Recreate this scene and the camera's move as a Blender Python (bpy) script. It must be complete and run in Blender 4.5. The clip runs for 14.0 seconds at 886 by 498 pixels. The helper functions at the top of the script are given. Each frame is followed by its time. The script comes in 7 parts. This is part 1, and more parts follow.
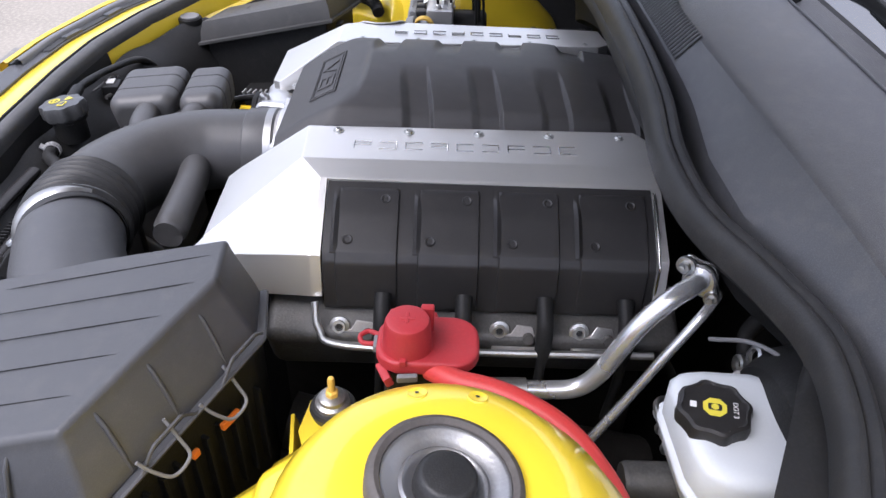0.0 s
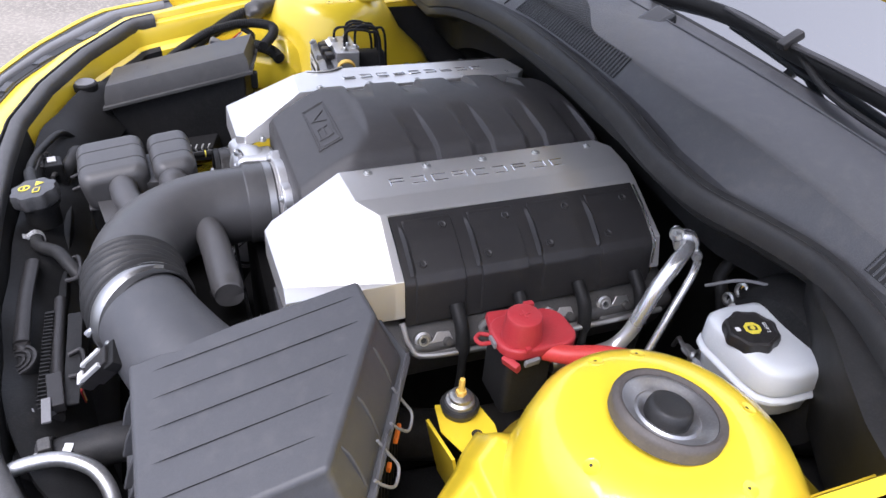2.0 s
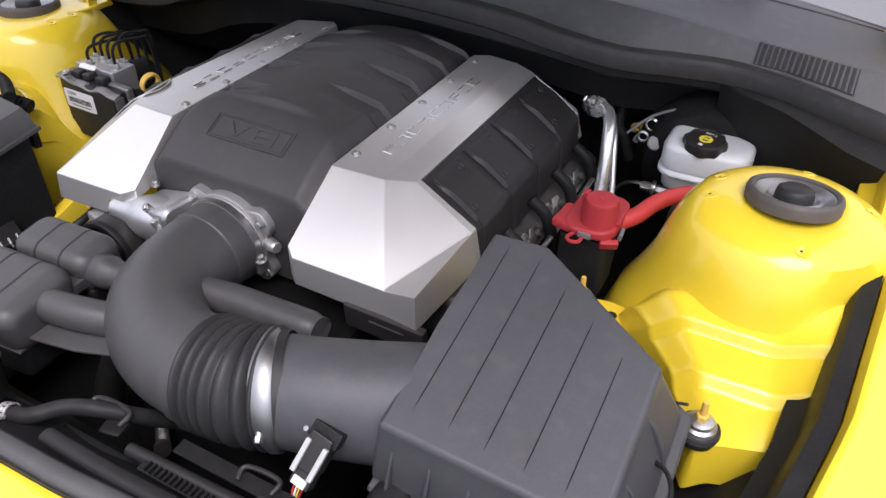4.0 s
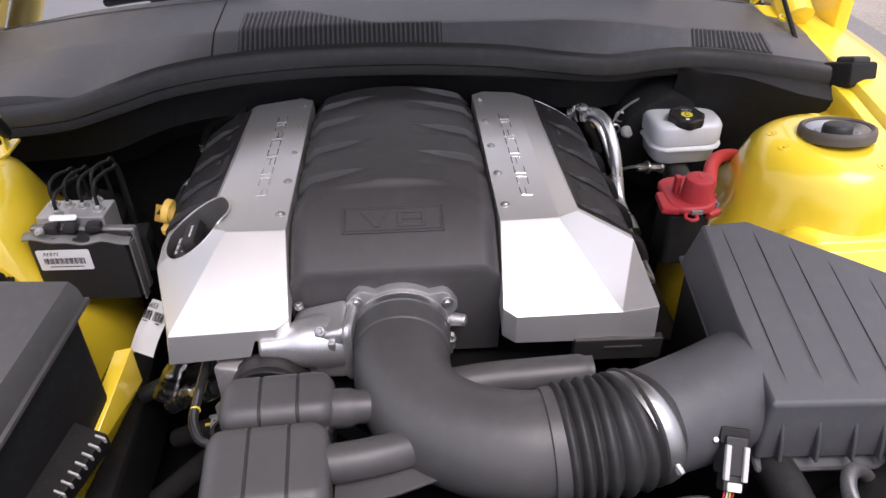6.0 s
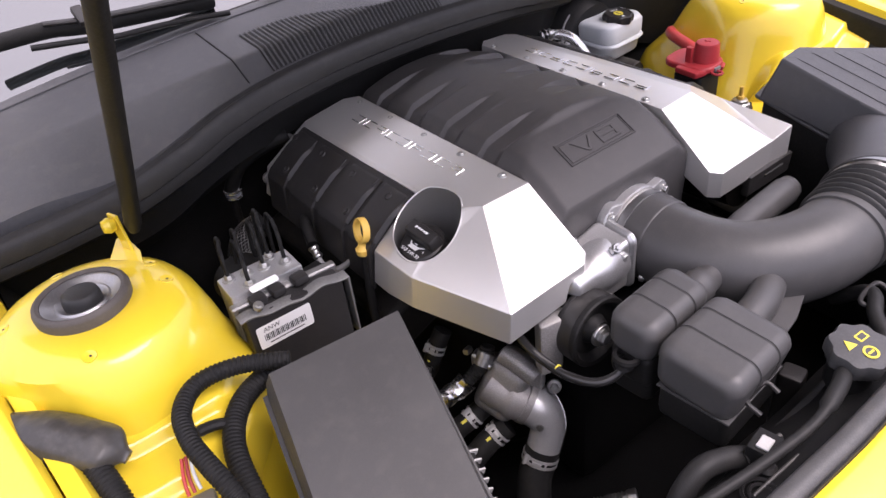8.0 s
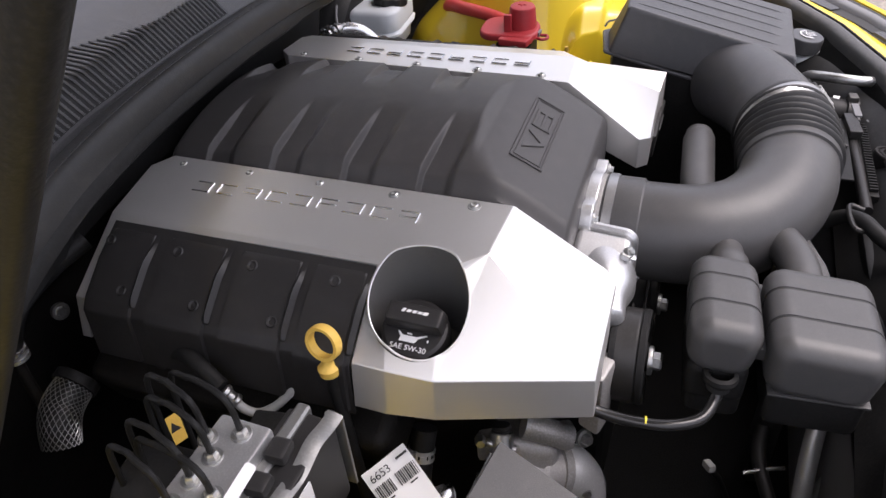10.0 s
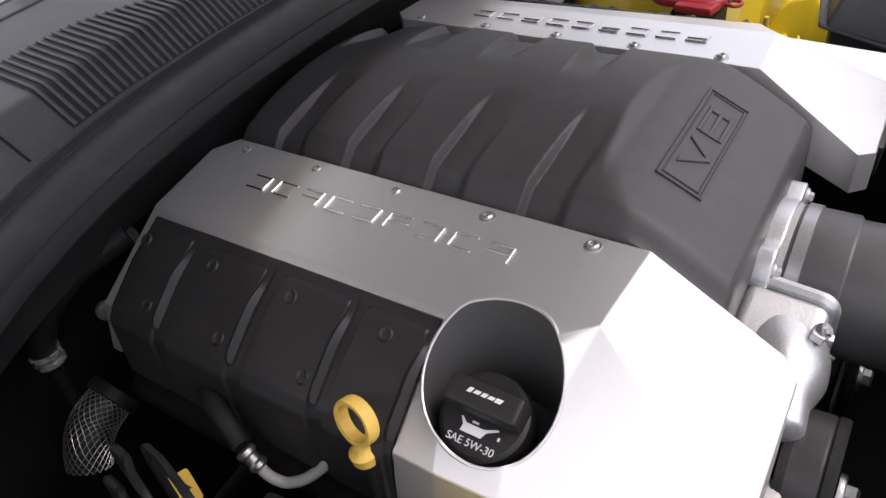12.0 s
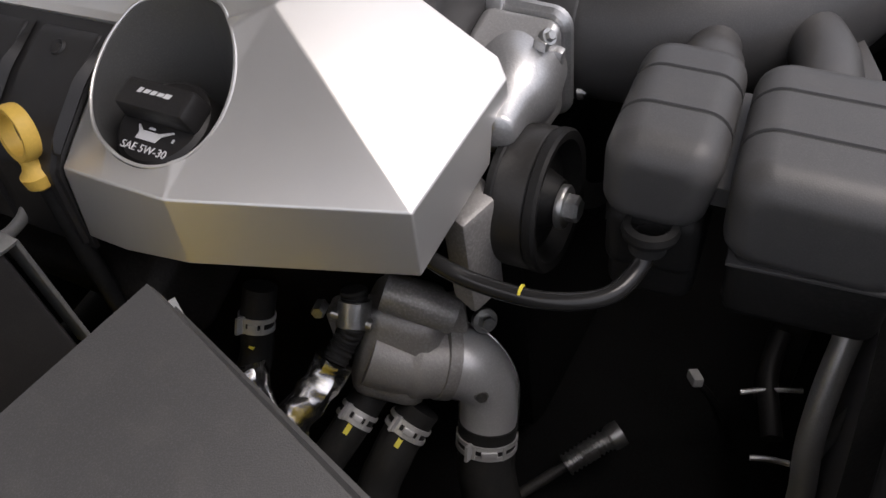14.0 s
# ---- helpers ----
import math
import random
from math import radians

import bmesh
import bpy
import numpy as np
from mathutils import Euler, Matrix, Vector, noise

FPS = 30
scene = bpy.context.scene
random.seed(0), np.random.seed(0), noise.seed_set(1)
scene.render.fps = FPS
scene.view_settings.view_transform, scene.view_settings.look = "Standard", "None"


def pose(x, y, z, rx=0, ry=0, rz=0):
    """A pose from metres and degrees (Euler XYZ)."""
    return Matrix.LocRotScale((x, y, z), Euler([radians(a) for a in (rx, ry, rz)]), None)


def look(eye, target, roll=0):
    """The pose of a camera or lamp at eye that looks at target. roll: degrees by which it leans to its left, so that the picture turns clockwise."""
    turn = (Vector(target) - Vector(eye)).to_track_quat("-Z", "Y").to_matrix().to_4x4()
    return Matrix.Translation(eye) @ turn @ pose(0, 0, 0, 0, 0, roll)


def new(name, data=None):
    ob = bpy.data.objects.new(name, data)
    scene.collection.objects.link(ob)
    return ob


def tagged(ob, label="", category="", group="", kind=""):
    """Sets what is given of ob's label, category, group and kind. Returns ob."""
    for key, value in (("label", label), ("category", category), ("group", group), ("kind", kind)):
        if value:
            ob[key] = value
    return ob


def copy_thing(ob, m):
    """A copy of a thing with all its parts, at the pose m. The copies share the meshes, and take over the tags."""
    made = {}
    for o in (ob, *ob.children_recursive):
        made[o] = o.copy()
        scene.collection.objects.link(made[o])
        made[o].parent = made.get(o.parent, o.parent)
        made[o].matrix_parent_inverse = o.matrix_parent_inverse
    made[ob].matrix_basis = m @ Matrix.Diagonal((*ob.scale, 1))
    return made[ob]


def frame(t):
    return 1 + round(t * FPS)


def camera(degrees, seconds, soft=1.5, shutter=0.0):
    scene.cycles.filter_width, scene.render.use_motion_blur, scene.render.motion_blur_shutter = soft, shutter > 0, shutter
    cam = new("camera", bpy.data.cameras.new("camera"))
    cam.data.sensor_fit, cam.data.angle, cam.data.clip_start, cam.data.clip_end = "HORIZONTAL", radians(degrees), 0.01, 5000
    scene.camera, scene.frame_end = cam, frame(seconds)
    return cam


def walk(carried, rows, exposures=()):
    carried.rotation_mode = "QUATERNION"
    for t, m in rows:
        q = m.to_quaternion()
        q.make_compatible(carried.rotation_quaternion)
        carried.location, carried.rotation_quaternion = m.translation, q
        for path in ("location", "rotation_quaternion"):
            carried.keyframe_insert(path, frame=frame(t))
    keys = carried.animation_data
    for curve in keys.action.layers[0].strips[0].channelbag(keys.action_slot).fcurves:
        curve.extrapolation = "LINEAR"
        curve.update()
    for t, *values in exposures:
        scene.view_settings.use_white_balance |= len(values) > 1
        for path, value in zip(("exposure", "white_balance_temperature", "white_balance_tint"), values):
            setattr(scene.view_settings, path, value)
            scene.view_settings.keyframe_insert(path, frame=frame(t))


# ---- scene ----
# ---------------------------------------------------------------- camera and its walk
cam = camera(62.32, 14.0)
PATH = [
    (0, (0.8831, 0.2359, 1.2613), (0.2473, 0.2407, 0.7758), 1.99),
    (0.5, (0.8910, 0.2243, 1.2724), (0.2629, 0.2076, 0.7773), 3.35),
    (1, (0.9429, 0.1337, 1.2911), (0.3022, 0.2047, 0.8173), 3.37),
    (1.5, (0.9729, 0.0165, 1.3228), (0.3449, 0.1856, 0.8569), 5.04),
    (2, (0.9317, -0.1047, 1.3293), (0.3309, 0.1492, 0.8660), 4.52),
    (2.2, (0.9119, -0.1582, 1.3376), (0.3347, 0.1464, 0.8748), 5.76),
    (4.3, (0.5142, -0.5821, 1.2971), (0.2562, 0.0031, 0.8165), -0.35),
    (4.5, (0.4556, -0.6270, 1.3047), (0.2252, -0.0271, 0.8282), -0.67),
    (5, (0.3060, -0.6593, 1.3074), (0.1547, -0.0209, 0.8496), -1.53),
    (5.5, (0.1812, -0.6313, 1.3219), (0.1112, 0.0188, 0.8611), -1.91),
    (6, (0.0242, -0.6500, 1.3277), (0.0548, 0.0071, 0.8724), -1.08),
    (6.5, (-0.1511, -0.6688, 1.3314), (-0.0443, -0.0160, 0.8814), 1.05),
    (7, (-0.3102, -0.5983, 1.3199), (-0.1510, 0.0413, 0.8665), -2.22),
    (7.5, (-0.4526, -0.5165, 1.3177), (-0.2154, 0.0870, 0.8491), -4.51),
    (8, (-0.6510, -0.4761, 1.3323), (-0.2846, 0.0535, 0.8577), -7.17),
    (8.2, (-0.7086, -0.4564, 1.3400), (-0.2988, 0.0365, 0.8612), -6.34),
    (10.3, (-0.6350, -0.0394, 1.2271), (-0.0559, 0.1846, 0.7226), -4.96),
    (10.5, (-0.5809, -0.0509, 1.2050), (-0.0209, 0.2183, 0.7011), -5.04),
    (11, (-0.5014, -0.0406, 1.1785), (-0.0038, 0.3143, 0.6624), -8.83),
    (11.5, (-0.4777, -0.0314, 1.1822), (-0.0034, 0.3568, 0.6680), -10.44),
    (12, (-0.4750, -0.0328, 1.1794), (-0.0009, 0.3547, 0.6645), -10.52),
    (12.5, (-0.4723, -0.0351, 1.1758), (0.0061, 0.3399, 0.6557), -9.71),
    (13, (-0.4691, -0.0708, 1.1444), (0.0161, 0.2833, 0.6160), -9.07),
    (13.5, (-0.4702, -0.1198, 1.0993), (0.0043, 0.2096, 0.5458), -9.86),
    (14, (-0.4696, -0.1822, 1.0346), (-0.0092, 0.1364, 0.4632), -10.08),
]
EXPOSURE = [(0, 1.58, 6050, 19), (2.2, 1.58, 6000, 20), (4.3, 1.13, 6450, 20), (8.2, 1.47, 6600, 28), (10.3, 1.38, 6650, 20), (12.6, 1.24, 6700, 19), (14, 0.7, 6800, 17)]
walk(cam, [(t, look(e, g, r)) for t, e, g, r in PATH], exposures=EXPOSURE)

# ---------------------------------------------------------------- world and light
world = bpy.data.worlds.new("sky")
scene.world = world
world.use_nodes = True
wn = world.node_tree
SUN_EL, SUN_AZ = 62.0, 148.0          # degrees; azimuth clockwise from +y
sky = wn.nodes.new("ShaderNodeTexSky")
sky.sky_type, sky.sun_disc = "NISHITA", False
sky.sun_elevation, sky.sun_rotation = radians(SUN_EL), radians(SUN_AZ)
sky.air_density, sky.dust_density, sky.ozone_density = 1.0, 1.0, 1.0
veil = wn.nodes.new("ShaderNodeMix")          # thin even cloud in front of the blue
veil.data_type = "RGBA"
veil.inputs[0].default_value = 0.6
cloud_at = wn.nodes.new("ShaderNodeTexCoord")
cloud_up = wn.nodes.new("ShaderNodeSeparateXYZ")
cloud_ramp = wn.nodes.new("ShaderNodeMapRange")     # an overcast sky is about three times brighter overhead than at the horizon
cloud_ramp.inputs["From Min"].default_value, cloud_ramp.inputs["From Max"].default_value = 0.0, 1.0
cloud_ramp.inputs["To Min"].default_value, cloud_ramp.inputs["To Max"].default_value = 1.8, 11.2
wn.links.new(cloud_at.outputs["Generated"], cloud_up.inputs[0])
wn.links.new(cloud_up.outputs[2], cloud_ramp.inputs["Value"])
wn.links.new(cloud_ramp.outputs[0], veil.inputs[7])
wn.links.new(sky.outputs[0], veil.inputs[6])
wn.links.new(veil.outputs[2], wn.nodes["Background"].inputs[0])
wn.nodes["Background"].inputs[1].default_value = 0.12
sun = new("sun", bpy.data.lights.new("sun", "SUN"))
sun.data.energy, sun.data.angle, sun.data.color = 1.4, radians(40), (1.0, 0.97, 0.93)
az, el = radians(SUN_AZ), radians(SUN_EL)
sun_dir = Vector((math.sin(az) * math.cos(el), math.cos(az) * math.cos(el), math.sin(el)))
sun.matrix_world = look(sun_dir * 20, (0, 0, 0))


# ---------------------------------------------------------------- materials
def mat(name, color, rough=0.5, metal=0.0, grain=0.0, grain_size=400.0, bump=0.0, var=0.12, var_size=9.0,
        coat=0.0, rough_var=0.0, spec=0.5, trans=0.0, ior=1.45, brushed=None, dust=0.0):
    """A procedural surface: colour that varies at two scales, uneven gloss, fine relief and settled dust."""
    m = bpy.data.materials.new(name)
    m.use_nodes = True
    nt, n = m.node_tree, m.node_tree.nodes
    b = n["Principled BSDF"]
    b.inputs["Metallic"].default_value = metal
    b.inputs["Specular IOR Level"].default_value = spec
    b.inputs["Coat Weight"].default_value = coat
    b.inputs["Coat Roughness"].default_value = 0.06
    b.inputs["Transmission Weight"].default_value = trans
    b.inputs["IOR"].default_value = ior
    tc = n.new("ShaderNodeTexCoord")
    src = tc.outputs["Object"]
    big = n.new("ShaderNodeTexNoise")
    big.inputs["Scale"].default_value, big.inputs["Detail"].default_value = var_size, 5.0
    nt.links.new(src, big.inputs["Vector"])
    fine = n.new("ShaderNodeTexNoise")
    fine.inputs["Scale"].default_value, fine.inputs["Detail"].default_value = grain_size, 3.0
    if brushed:
        mp = n.new("ShaderNodeMapping")
        mp.inputs["Scale"].default_value = brushed
        nt.links.new(src, mp.inputs["Vector"])
        nt.links.new(mp.outputs[0], fine.inputs["Vector"])
    else:
        nt.links.new(src, fine.inputs["Vector"])

    def blend(kind, a, bcol, fac):
        x = n.new("ShaderNodeMix")
        x.data_type, x.blend_type = "RGBA", kind
        for sock, v in ((x.inputs[0], fac), (x.inputs[6], a), (x.inputs[7], bcol)):
            if isinstance(v, bpy.types.NodeSocket):
                nt.links.new(v, sock)
            else:
                sock.default_value = v
        return x.outputs[2]

    def remap(sock, lo, hi, a, bb):
        r = n.new("ShaderNodeMapRange")
        r.inputs["From Min"].default_value, r.inputs["From Max"].default_value = lo, hi
        r.inputs["To Min"].default_value, r.inputs["To Max"].default_value = a, bb
        nt.links.new(sock, r.inputs["Value"])
        return r.outputs[0]

    c = (*color, 1)
    dark = (*[v * (1 - var) for v in color], 1)
    light = (*[min(1, v * (1 + var) + 0.004 * var) for v in color], 1)
    col = blend("MIX", dark, light, remap(big.outputs[0], 0.3, 0.7, 0, 1))
    if grain:
        col = blend("MIX", col, (*[min(1, v * (1 + grain) + 0.01 * grain) for v in color], 1), remap(fine.outputs[0], 0.45, 0.75, 0, 1))
    if dust:
        sp = n.new("ShaderNodeTexNoise")
        sp.inputs["Scale"].default_value, sp.inputs["Detail"].default_value = 60.0, 8.0
        nt.links.new(src, sp.inputs["Vector"])
        col = blend("MIX", col, (0.32, 0.29, 0.25, 1), remap(sp.outputs[0], 0.5, 0.85, 0, dust))
    nt.links.new(col, b.inputs["Base Color"])
    nt.links.new(remap(big.outputs[0], 0.3, 0.7, max(0.02, rough - rough_var), min(1, rough + rough_var)), b.inputs["Roughness"])
    if bump:
        bp = n.new("ShaderNodeBump")
        bp.inputs["Strength"].default_value, bp.inputs["Distance"].default_value = bump, 0.0006
        nt.links.new(fine.outputs[0], bp.inputs["Height"])
        nt.links.new(bp.outputs[0], b.inputs["Normal"])
    return m


M_SILVER = mat("satin_silver_paint", (0.70, 0.69, 0.67), 0.36, 0.75, grain=0.05, bump=0.05, grain_size=900, var=0.03, rough_var=0.04, brushed=(12, 0.25, 12), dust=0.03)
M_PLASTIC = mat("moulded_black_plastic", (0.042, 0.040, 0.040), 0.5, grain=0.35, bump=0.35, grain_size=1400, var=0.1, rough_var=0.05, dust=0.05)
M_LID = mat("grained_grey_black_plastic", (0.054, 0.055, 0.059), 0.45, grain=0.35, bump=0.4, grain_size=1500, var=0.08, rough_var=0.06, dust=0.06)
M_FUSE = mat("fine_grained_black_plastic", (0.050, 0.049, 0.048), 0.5, grain=0.3, bump=0.35, grain_size=1600, var=0.1, rough_var=0.06, dust=0.06)
M_TUBE = mat("smooth_black_polymer", (0.057, 0.056, 0.056), 0.42, grain=0.25, bump=0.15, grain_size=1200, var=0.1, rough_var=0.06, dust=0.05)
M_COIL = mat("satin_black_plastic", (0.021, 0.020, 0.020), 0.42, spec=0.40, grain=0.3, bump=0.25, grain_size=1500, var=0.1, rough_var=0.05, dust=0.03)
M_GLOSS = mat("glossy_black_plastic", (0.02, 0.02, 0.02), 0.16, var=0.1, rough_var=0.04)
M_CLAMP = mat("dull_clamp_steel", (0.36, 0.36, 0.36), 0.4, 0.95, grain=0.1, bump=0.15, var=0.1, rough_var=0.05)
M_DARK = mat("deep_black_plastic", (0.012, 0.012, 0.012), 0.5, grain=0.3, bump=0.3, var=0.2, rough_var=0.08, dust=0.02, spec=0.2)
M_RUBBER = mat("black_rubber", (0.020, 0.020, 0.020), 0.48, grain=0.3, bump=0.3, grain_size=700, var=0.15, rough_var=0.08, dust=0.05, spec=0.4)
M_HOSE = mat("rubber_hose", (0.018, 0.018, 0.018), 0.5, grain=0.3, bump=0.3, grain_size=900, var=0.2, dust=0.05, spec=0.25)
M_COWL = mat("grained_cowl_plastic", (0.072, 0.072, 0.075), 0.39, grain=0.4, bump=0.5, grain_size=1100, var=0.1, rough_var=0.06, dust=0.10)
M_YELLOW = mat("yellow_car_paint", (0.80, 0.585, 0.030), 0.35, 0.0, var=0.03, coat=0.8, rough_var=0.05, dust=0.02)
M_ALU = mat("cast_aluminium", (0.55, 0.55, 0.55), 0.40, 0.8, grain=0.15, bump=0.3, grain_size=600, var=0.1, rough_var=0.1)
M_DARKALU = mat("dull_cast_metal", (0.32, 0.31, 0.30), 0.5, 0.45, grain=0.25, bump=0.45, grain_size=500, var=0.25, rough_var=0.1, dust=0.1)
M_CHROME = mat("bright_metal", (0.62, 0.62, 0.62), 0.24, 1.0, var=0.08, rough_var=0.06, bump=0.1)
M_STEEL = mat("zinc_steel", (0.42, 0.42, 0.41), 0.36, 0.9, grain=0.2, bump=0.3, var=0.15, rough_var=0.08)
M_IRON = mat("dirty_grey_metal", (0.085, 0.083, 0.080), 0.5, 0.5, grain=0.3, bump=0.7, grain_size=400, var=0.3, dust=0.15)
M_RED = mat("red_plastic", (0.36, 0.028, 0.034), 0.5, grain=0.1, bump=0.25, var=0.08, rough_var=0.05, dust=0.05)
M_REDCABLE = mat("red_cable_sheath", (0.50, 0.042, 0.038), 0.45, grain=0.1, bump=0.15, var=0.1, dust=0.04)
M_WHITE = mat("milky_white_plastic", (0.62, 0.65, 0.67), 0.4, grain=0.03, bump=0.1, var=0.05, rough_var=0.05)
M_LABEL = mat("white_paper_label", (0.74, 0.74, 0.73), 0.55, var=0.03)
M_INK = mat("black_ink", (0.02, 0.02, 0.02), 0.6, var=0.05)
M_WHITEINK = mat("white_print", (0.72, 0.72, 0.72), 0.6, var=0.05)
M_YELLOWINK = mat("yellow_print", (0.70, 0.60, 0.06), 0.55, var=0.05)
M_DIP = mat("yellow_plastic", (0.72, 0.46, 0.09), 0.5, grain=0.06, bump=0.1, var=0.06)
M_BRIGHT = mat("smooth_bare_aluminium", (0.72, 0.72, 0.72), 0.26, 0.78, grain=0.08, bump=0.15, grain_size=700, var=0.08, rough_var=0.05)
M_RIM = mat("worn_black_rubber", (0.020, 0.019, 0.018), 0.42, 0.0, grain=0.2, bump=0.3, var=0.2)
M_PALE = mat("pale_grey_plastic", (0.42, 0.42, 0.41), 0.4, grain=0.1, bump=0.1, var=0.1)
M_FOIL = mat("crumpled_foil", (0.6, 0.6, 0.6), 0.25, 1.0, bump=1.0, grain_size=120, var=0.3)
M_GLASS = mat("tinted_glass", (0.012, 0.014, 0.015), 0.03, var=0.05, spec=0.5, ior=2.7)
M_ORANGE = mat("orange_rubber", (0.75, 0.18, 0.02), 0.5, var=0.08)
M_GREY = mat("grey_plastic", (0.16, 0.16, 0.165), 0.5, grain=0.1, bump=0.2, var=0.1)
M_CAP = mat("dark_grey_moulded_cap", (0.055, 0.055, 0.056), 0.30, grain=0.2, bump=0.2, var=0.1, dust=0.06)
M_GROUND = mat("dry_gravel", (0.19, 0.172, 0.145), 0.9, grain=0.5, bump=1.0, grain_size=60, var=0.25, var_size=1.5)
M_ROAD = mat("pale_concrete", (0.15, 0.145, 0.135), 0.85, grain=0.3, bump=0.6, grain_size=90, var=0.2, var_size=1.0)
M_MOUNT = mat("brown_black_rubber", (0.075, 0.066, 0.060), 0.6, grain=0.2, bump=0.3, var=0.1, dust=0.1)
M_IRONDISH = mat("pressed_dark_steel", (0.36, 0.36, 0.365), 0.36, 0.85, grain=0.1, bump=0.2, var=0.15, rough_var=0.06)
# darker copy of the iron; shade low in the bay is in its colour
M_DARKIRON = mat("shade_black_iron", (0.014, 0.013, 0.012), 0.5, 0.1, grain=0.3, bump=0.7, grain_size=400, var=0.3, dust=0.03, spec=0.12)
M_UNIT = mat("dull_grey_pressed_metal", (0.22, 0.22, 0.215), 0.45, 0.6, grain=0.2, bump=0.2, var=0.12, rough_var=0.06, dust=0.06)
M_ELBOW = mat("smooth_cast_aluminium", (0.58, 0.58, 0.58), 0.36, 0.5, grain=0.1, bump=0.2, grain_size=600, var=0.1, rough_var=0.05)
# near black for undertray and front case: the bay's deep shade put into the colour
M_DEEPSHADE = mat("deep_bay_shade_black", (0.007, 0.007, 0.007), 0.7, grain=0.3, bump=0.5, var=0.3, spec=0.1)
# paler rubber for the front bead, with the sky's light in its colour
M_SEAL = mat("grey_skylit_rubber", (0.062, 0.061, 0.061), 0.5, grain=0.3, bump=0.3, grain_size=700, var=0.15, rough_var=0.06, dust=0.10)
M_CUP = mat("satin_grey_black_plastic", (0.085, 0.084, 0.082), 0.34, grain=0.2, bump=0.15, grain_size=1200, var=0.1, rough_var=0.05)
M_TAPE = mat("black_vinyl_tape", (0.040, 0.038, 0.036), 0.34, grain=0.3, bump=0.5, grain_size=160, var=0.25, rough_var=0.1, dust=0.10)
M_LINER = mat("black_felt_liner", (0.018, 0.018, 0.018), 0.9, grain=0.4, bump=0.8, grain_size=300, var=0.2)

# ---------------------------------------------------------------- builders
from mathutils.bvhtree import BVHTree

ORIGIN = {}


def smooth(a, b, x):
    t = max(0.0, min(1.0, (x - a) / (b - a)))
    return t * t * (3 - 2 * t)


def thing(name, at, label, category, group=""):
    ob = new(name)
    ob.location, ob.empty_display_size = at, 0.02
    ORIGIN[ob] = Vector(at)
    return tagged(ob, label, category, group)


def finish(me, angle=32):
    for p in me.polygons:
        p.use_smooth = True
    me.set_sharp_from_angle(angle=radians(angle))


def even(ob):
    """Keeps broad faces flat in the shading beside their rounded edges."""
    md = ob.modifiers.new("normals", "WEIGHTED_NORMAL")
    md.mode, md.weight, md.keep_sharp = "FACE_AREA", 50, True


def part(name, bm, material, parent=None, label="", angle=32):
    """Links a bmesh, made in world metres, as one mesh object under a thing or a part."""
    base = ORIGIN[parent] if parent else Vector((0, 0, 0))
    bmesh.ops.recalc_face_normals(bm, faces=bm.faces)
    bmesh.ops.translate(bm, vec=-base, verts=bm.verts)
    me = bpy.data.meshes.new(name)
    bm.to_mesh(me)
    bm.free()
    me.materials.append(material)
    finish(me, angle)
    ob = new(name, me)
    ob.parent = parent
    even(ob)
    ORIGIN[ob] = base
    if label:
        tagged(ob, label)
    return ob


def again(src, name, parent, m):
    """Another object on the same mesh, at the pose m in its parent's space."""
    ob = new(name, src.data)
    ob.parent = parent
    ob.matrix_basis = m
    ORIGIN[ob] = ORIGIN.get(parent, Vector((0, 0, 0)))
    return ob


def structure(name, bm, material, label="", angle=32):
    return tagged(part(name, bm, material, None, label, angle), kind="structure")


def bevel(bm, width, segments=2, edges=None, angle=25):
    if edges is None:
        bm.normal_update()
        edges = [e for e in bm.edges if len(e.link_faces) == 2 and e.calc_face_angle(0) > radians(angle)]
    if edges and width > 0:
        bmesh.ops.bevel(bm, geom=edges, offset=width, offset_type="OFFSET", segments=segments, profile=0.5, affect="EDGES", clamp_overlap=True)
    return bm


def box(size, at=(0, 0, 0), turn=(0, 0, 0), width=0.002, segments=2, taper=1.0, bm=None):
    """A bevelled box; taper scales its top."""
    b = bmesh.new()
    bmesh.ops.create_cube(b, size=1)
    for v in b.verts:
        k = taper if v.co.z > 0 else 1.0
        v.co = Vector((v.co.x * size[0] * k, v.co.y * size[1] * k, v.co.z * size[2]))
    bevel(b, width, segments)
    bmesh.ops.transform(b, matrix=pose(*at, *turn), verts=b.verts)
    return join(bm, b)


def join(bm, b):
    if bm is None:
        return b
    me = bpy.data.meshes.new("tmp")
    b.to_mesh(me)
    b.free()
    bm.from_mesh(me)
    bpy.data.meshes.remove(me)
    return bm


def frame_of(axis):
    z = Vector(axis).normalized()
    return z.to_track_quat("Z", "Y").to_matrix().to_4x4()


def lathe(profile, at=(0, 0, 0), axis=(0, 0, 1), steps=40, bm=None, wob=None):
    """Turns (radius, height) pairs about an axis. wob(angle) scales the radius."""
    b = bmesh.new()
    rings = []
    for r, h in profile:
        if r < 1e-6:
            rings.append([b.verts.new((0, 0, h))])
        else:
            ring = []
            for i in range(steps):
                a = 2 * math.pi * i / steps
                k = wob(a, r) if wob else 1
                ring.append(b.verts.new((r * k * math.cos(a), r * k * math.sin(a), h)))
            rings.append(ring)
    for p, q in zip(rings, rings[1:]):
        for i in range(steps):
            j = (i + 1) % steps
            a, c = p[i % len(p)], p[j % len(p)]
            d, e = q[j % len(q)], q[i % len(q)]
            f = list(dict.fromkeys((a, c, d, e)))
            if len(f) > 2:
                b.faces.new(f)
    m = Matrix.Translation(at) @ frame_of(axis)
    bmesh.ops.transform(b, matrix=m, verts=b.verts)
    return join(bm, b)


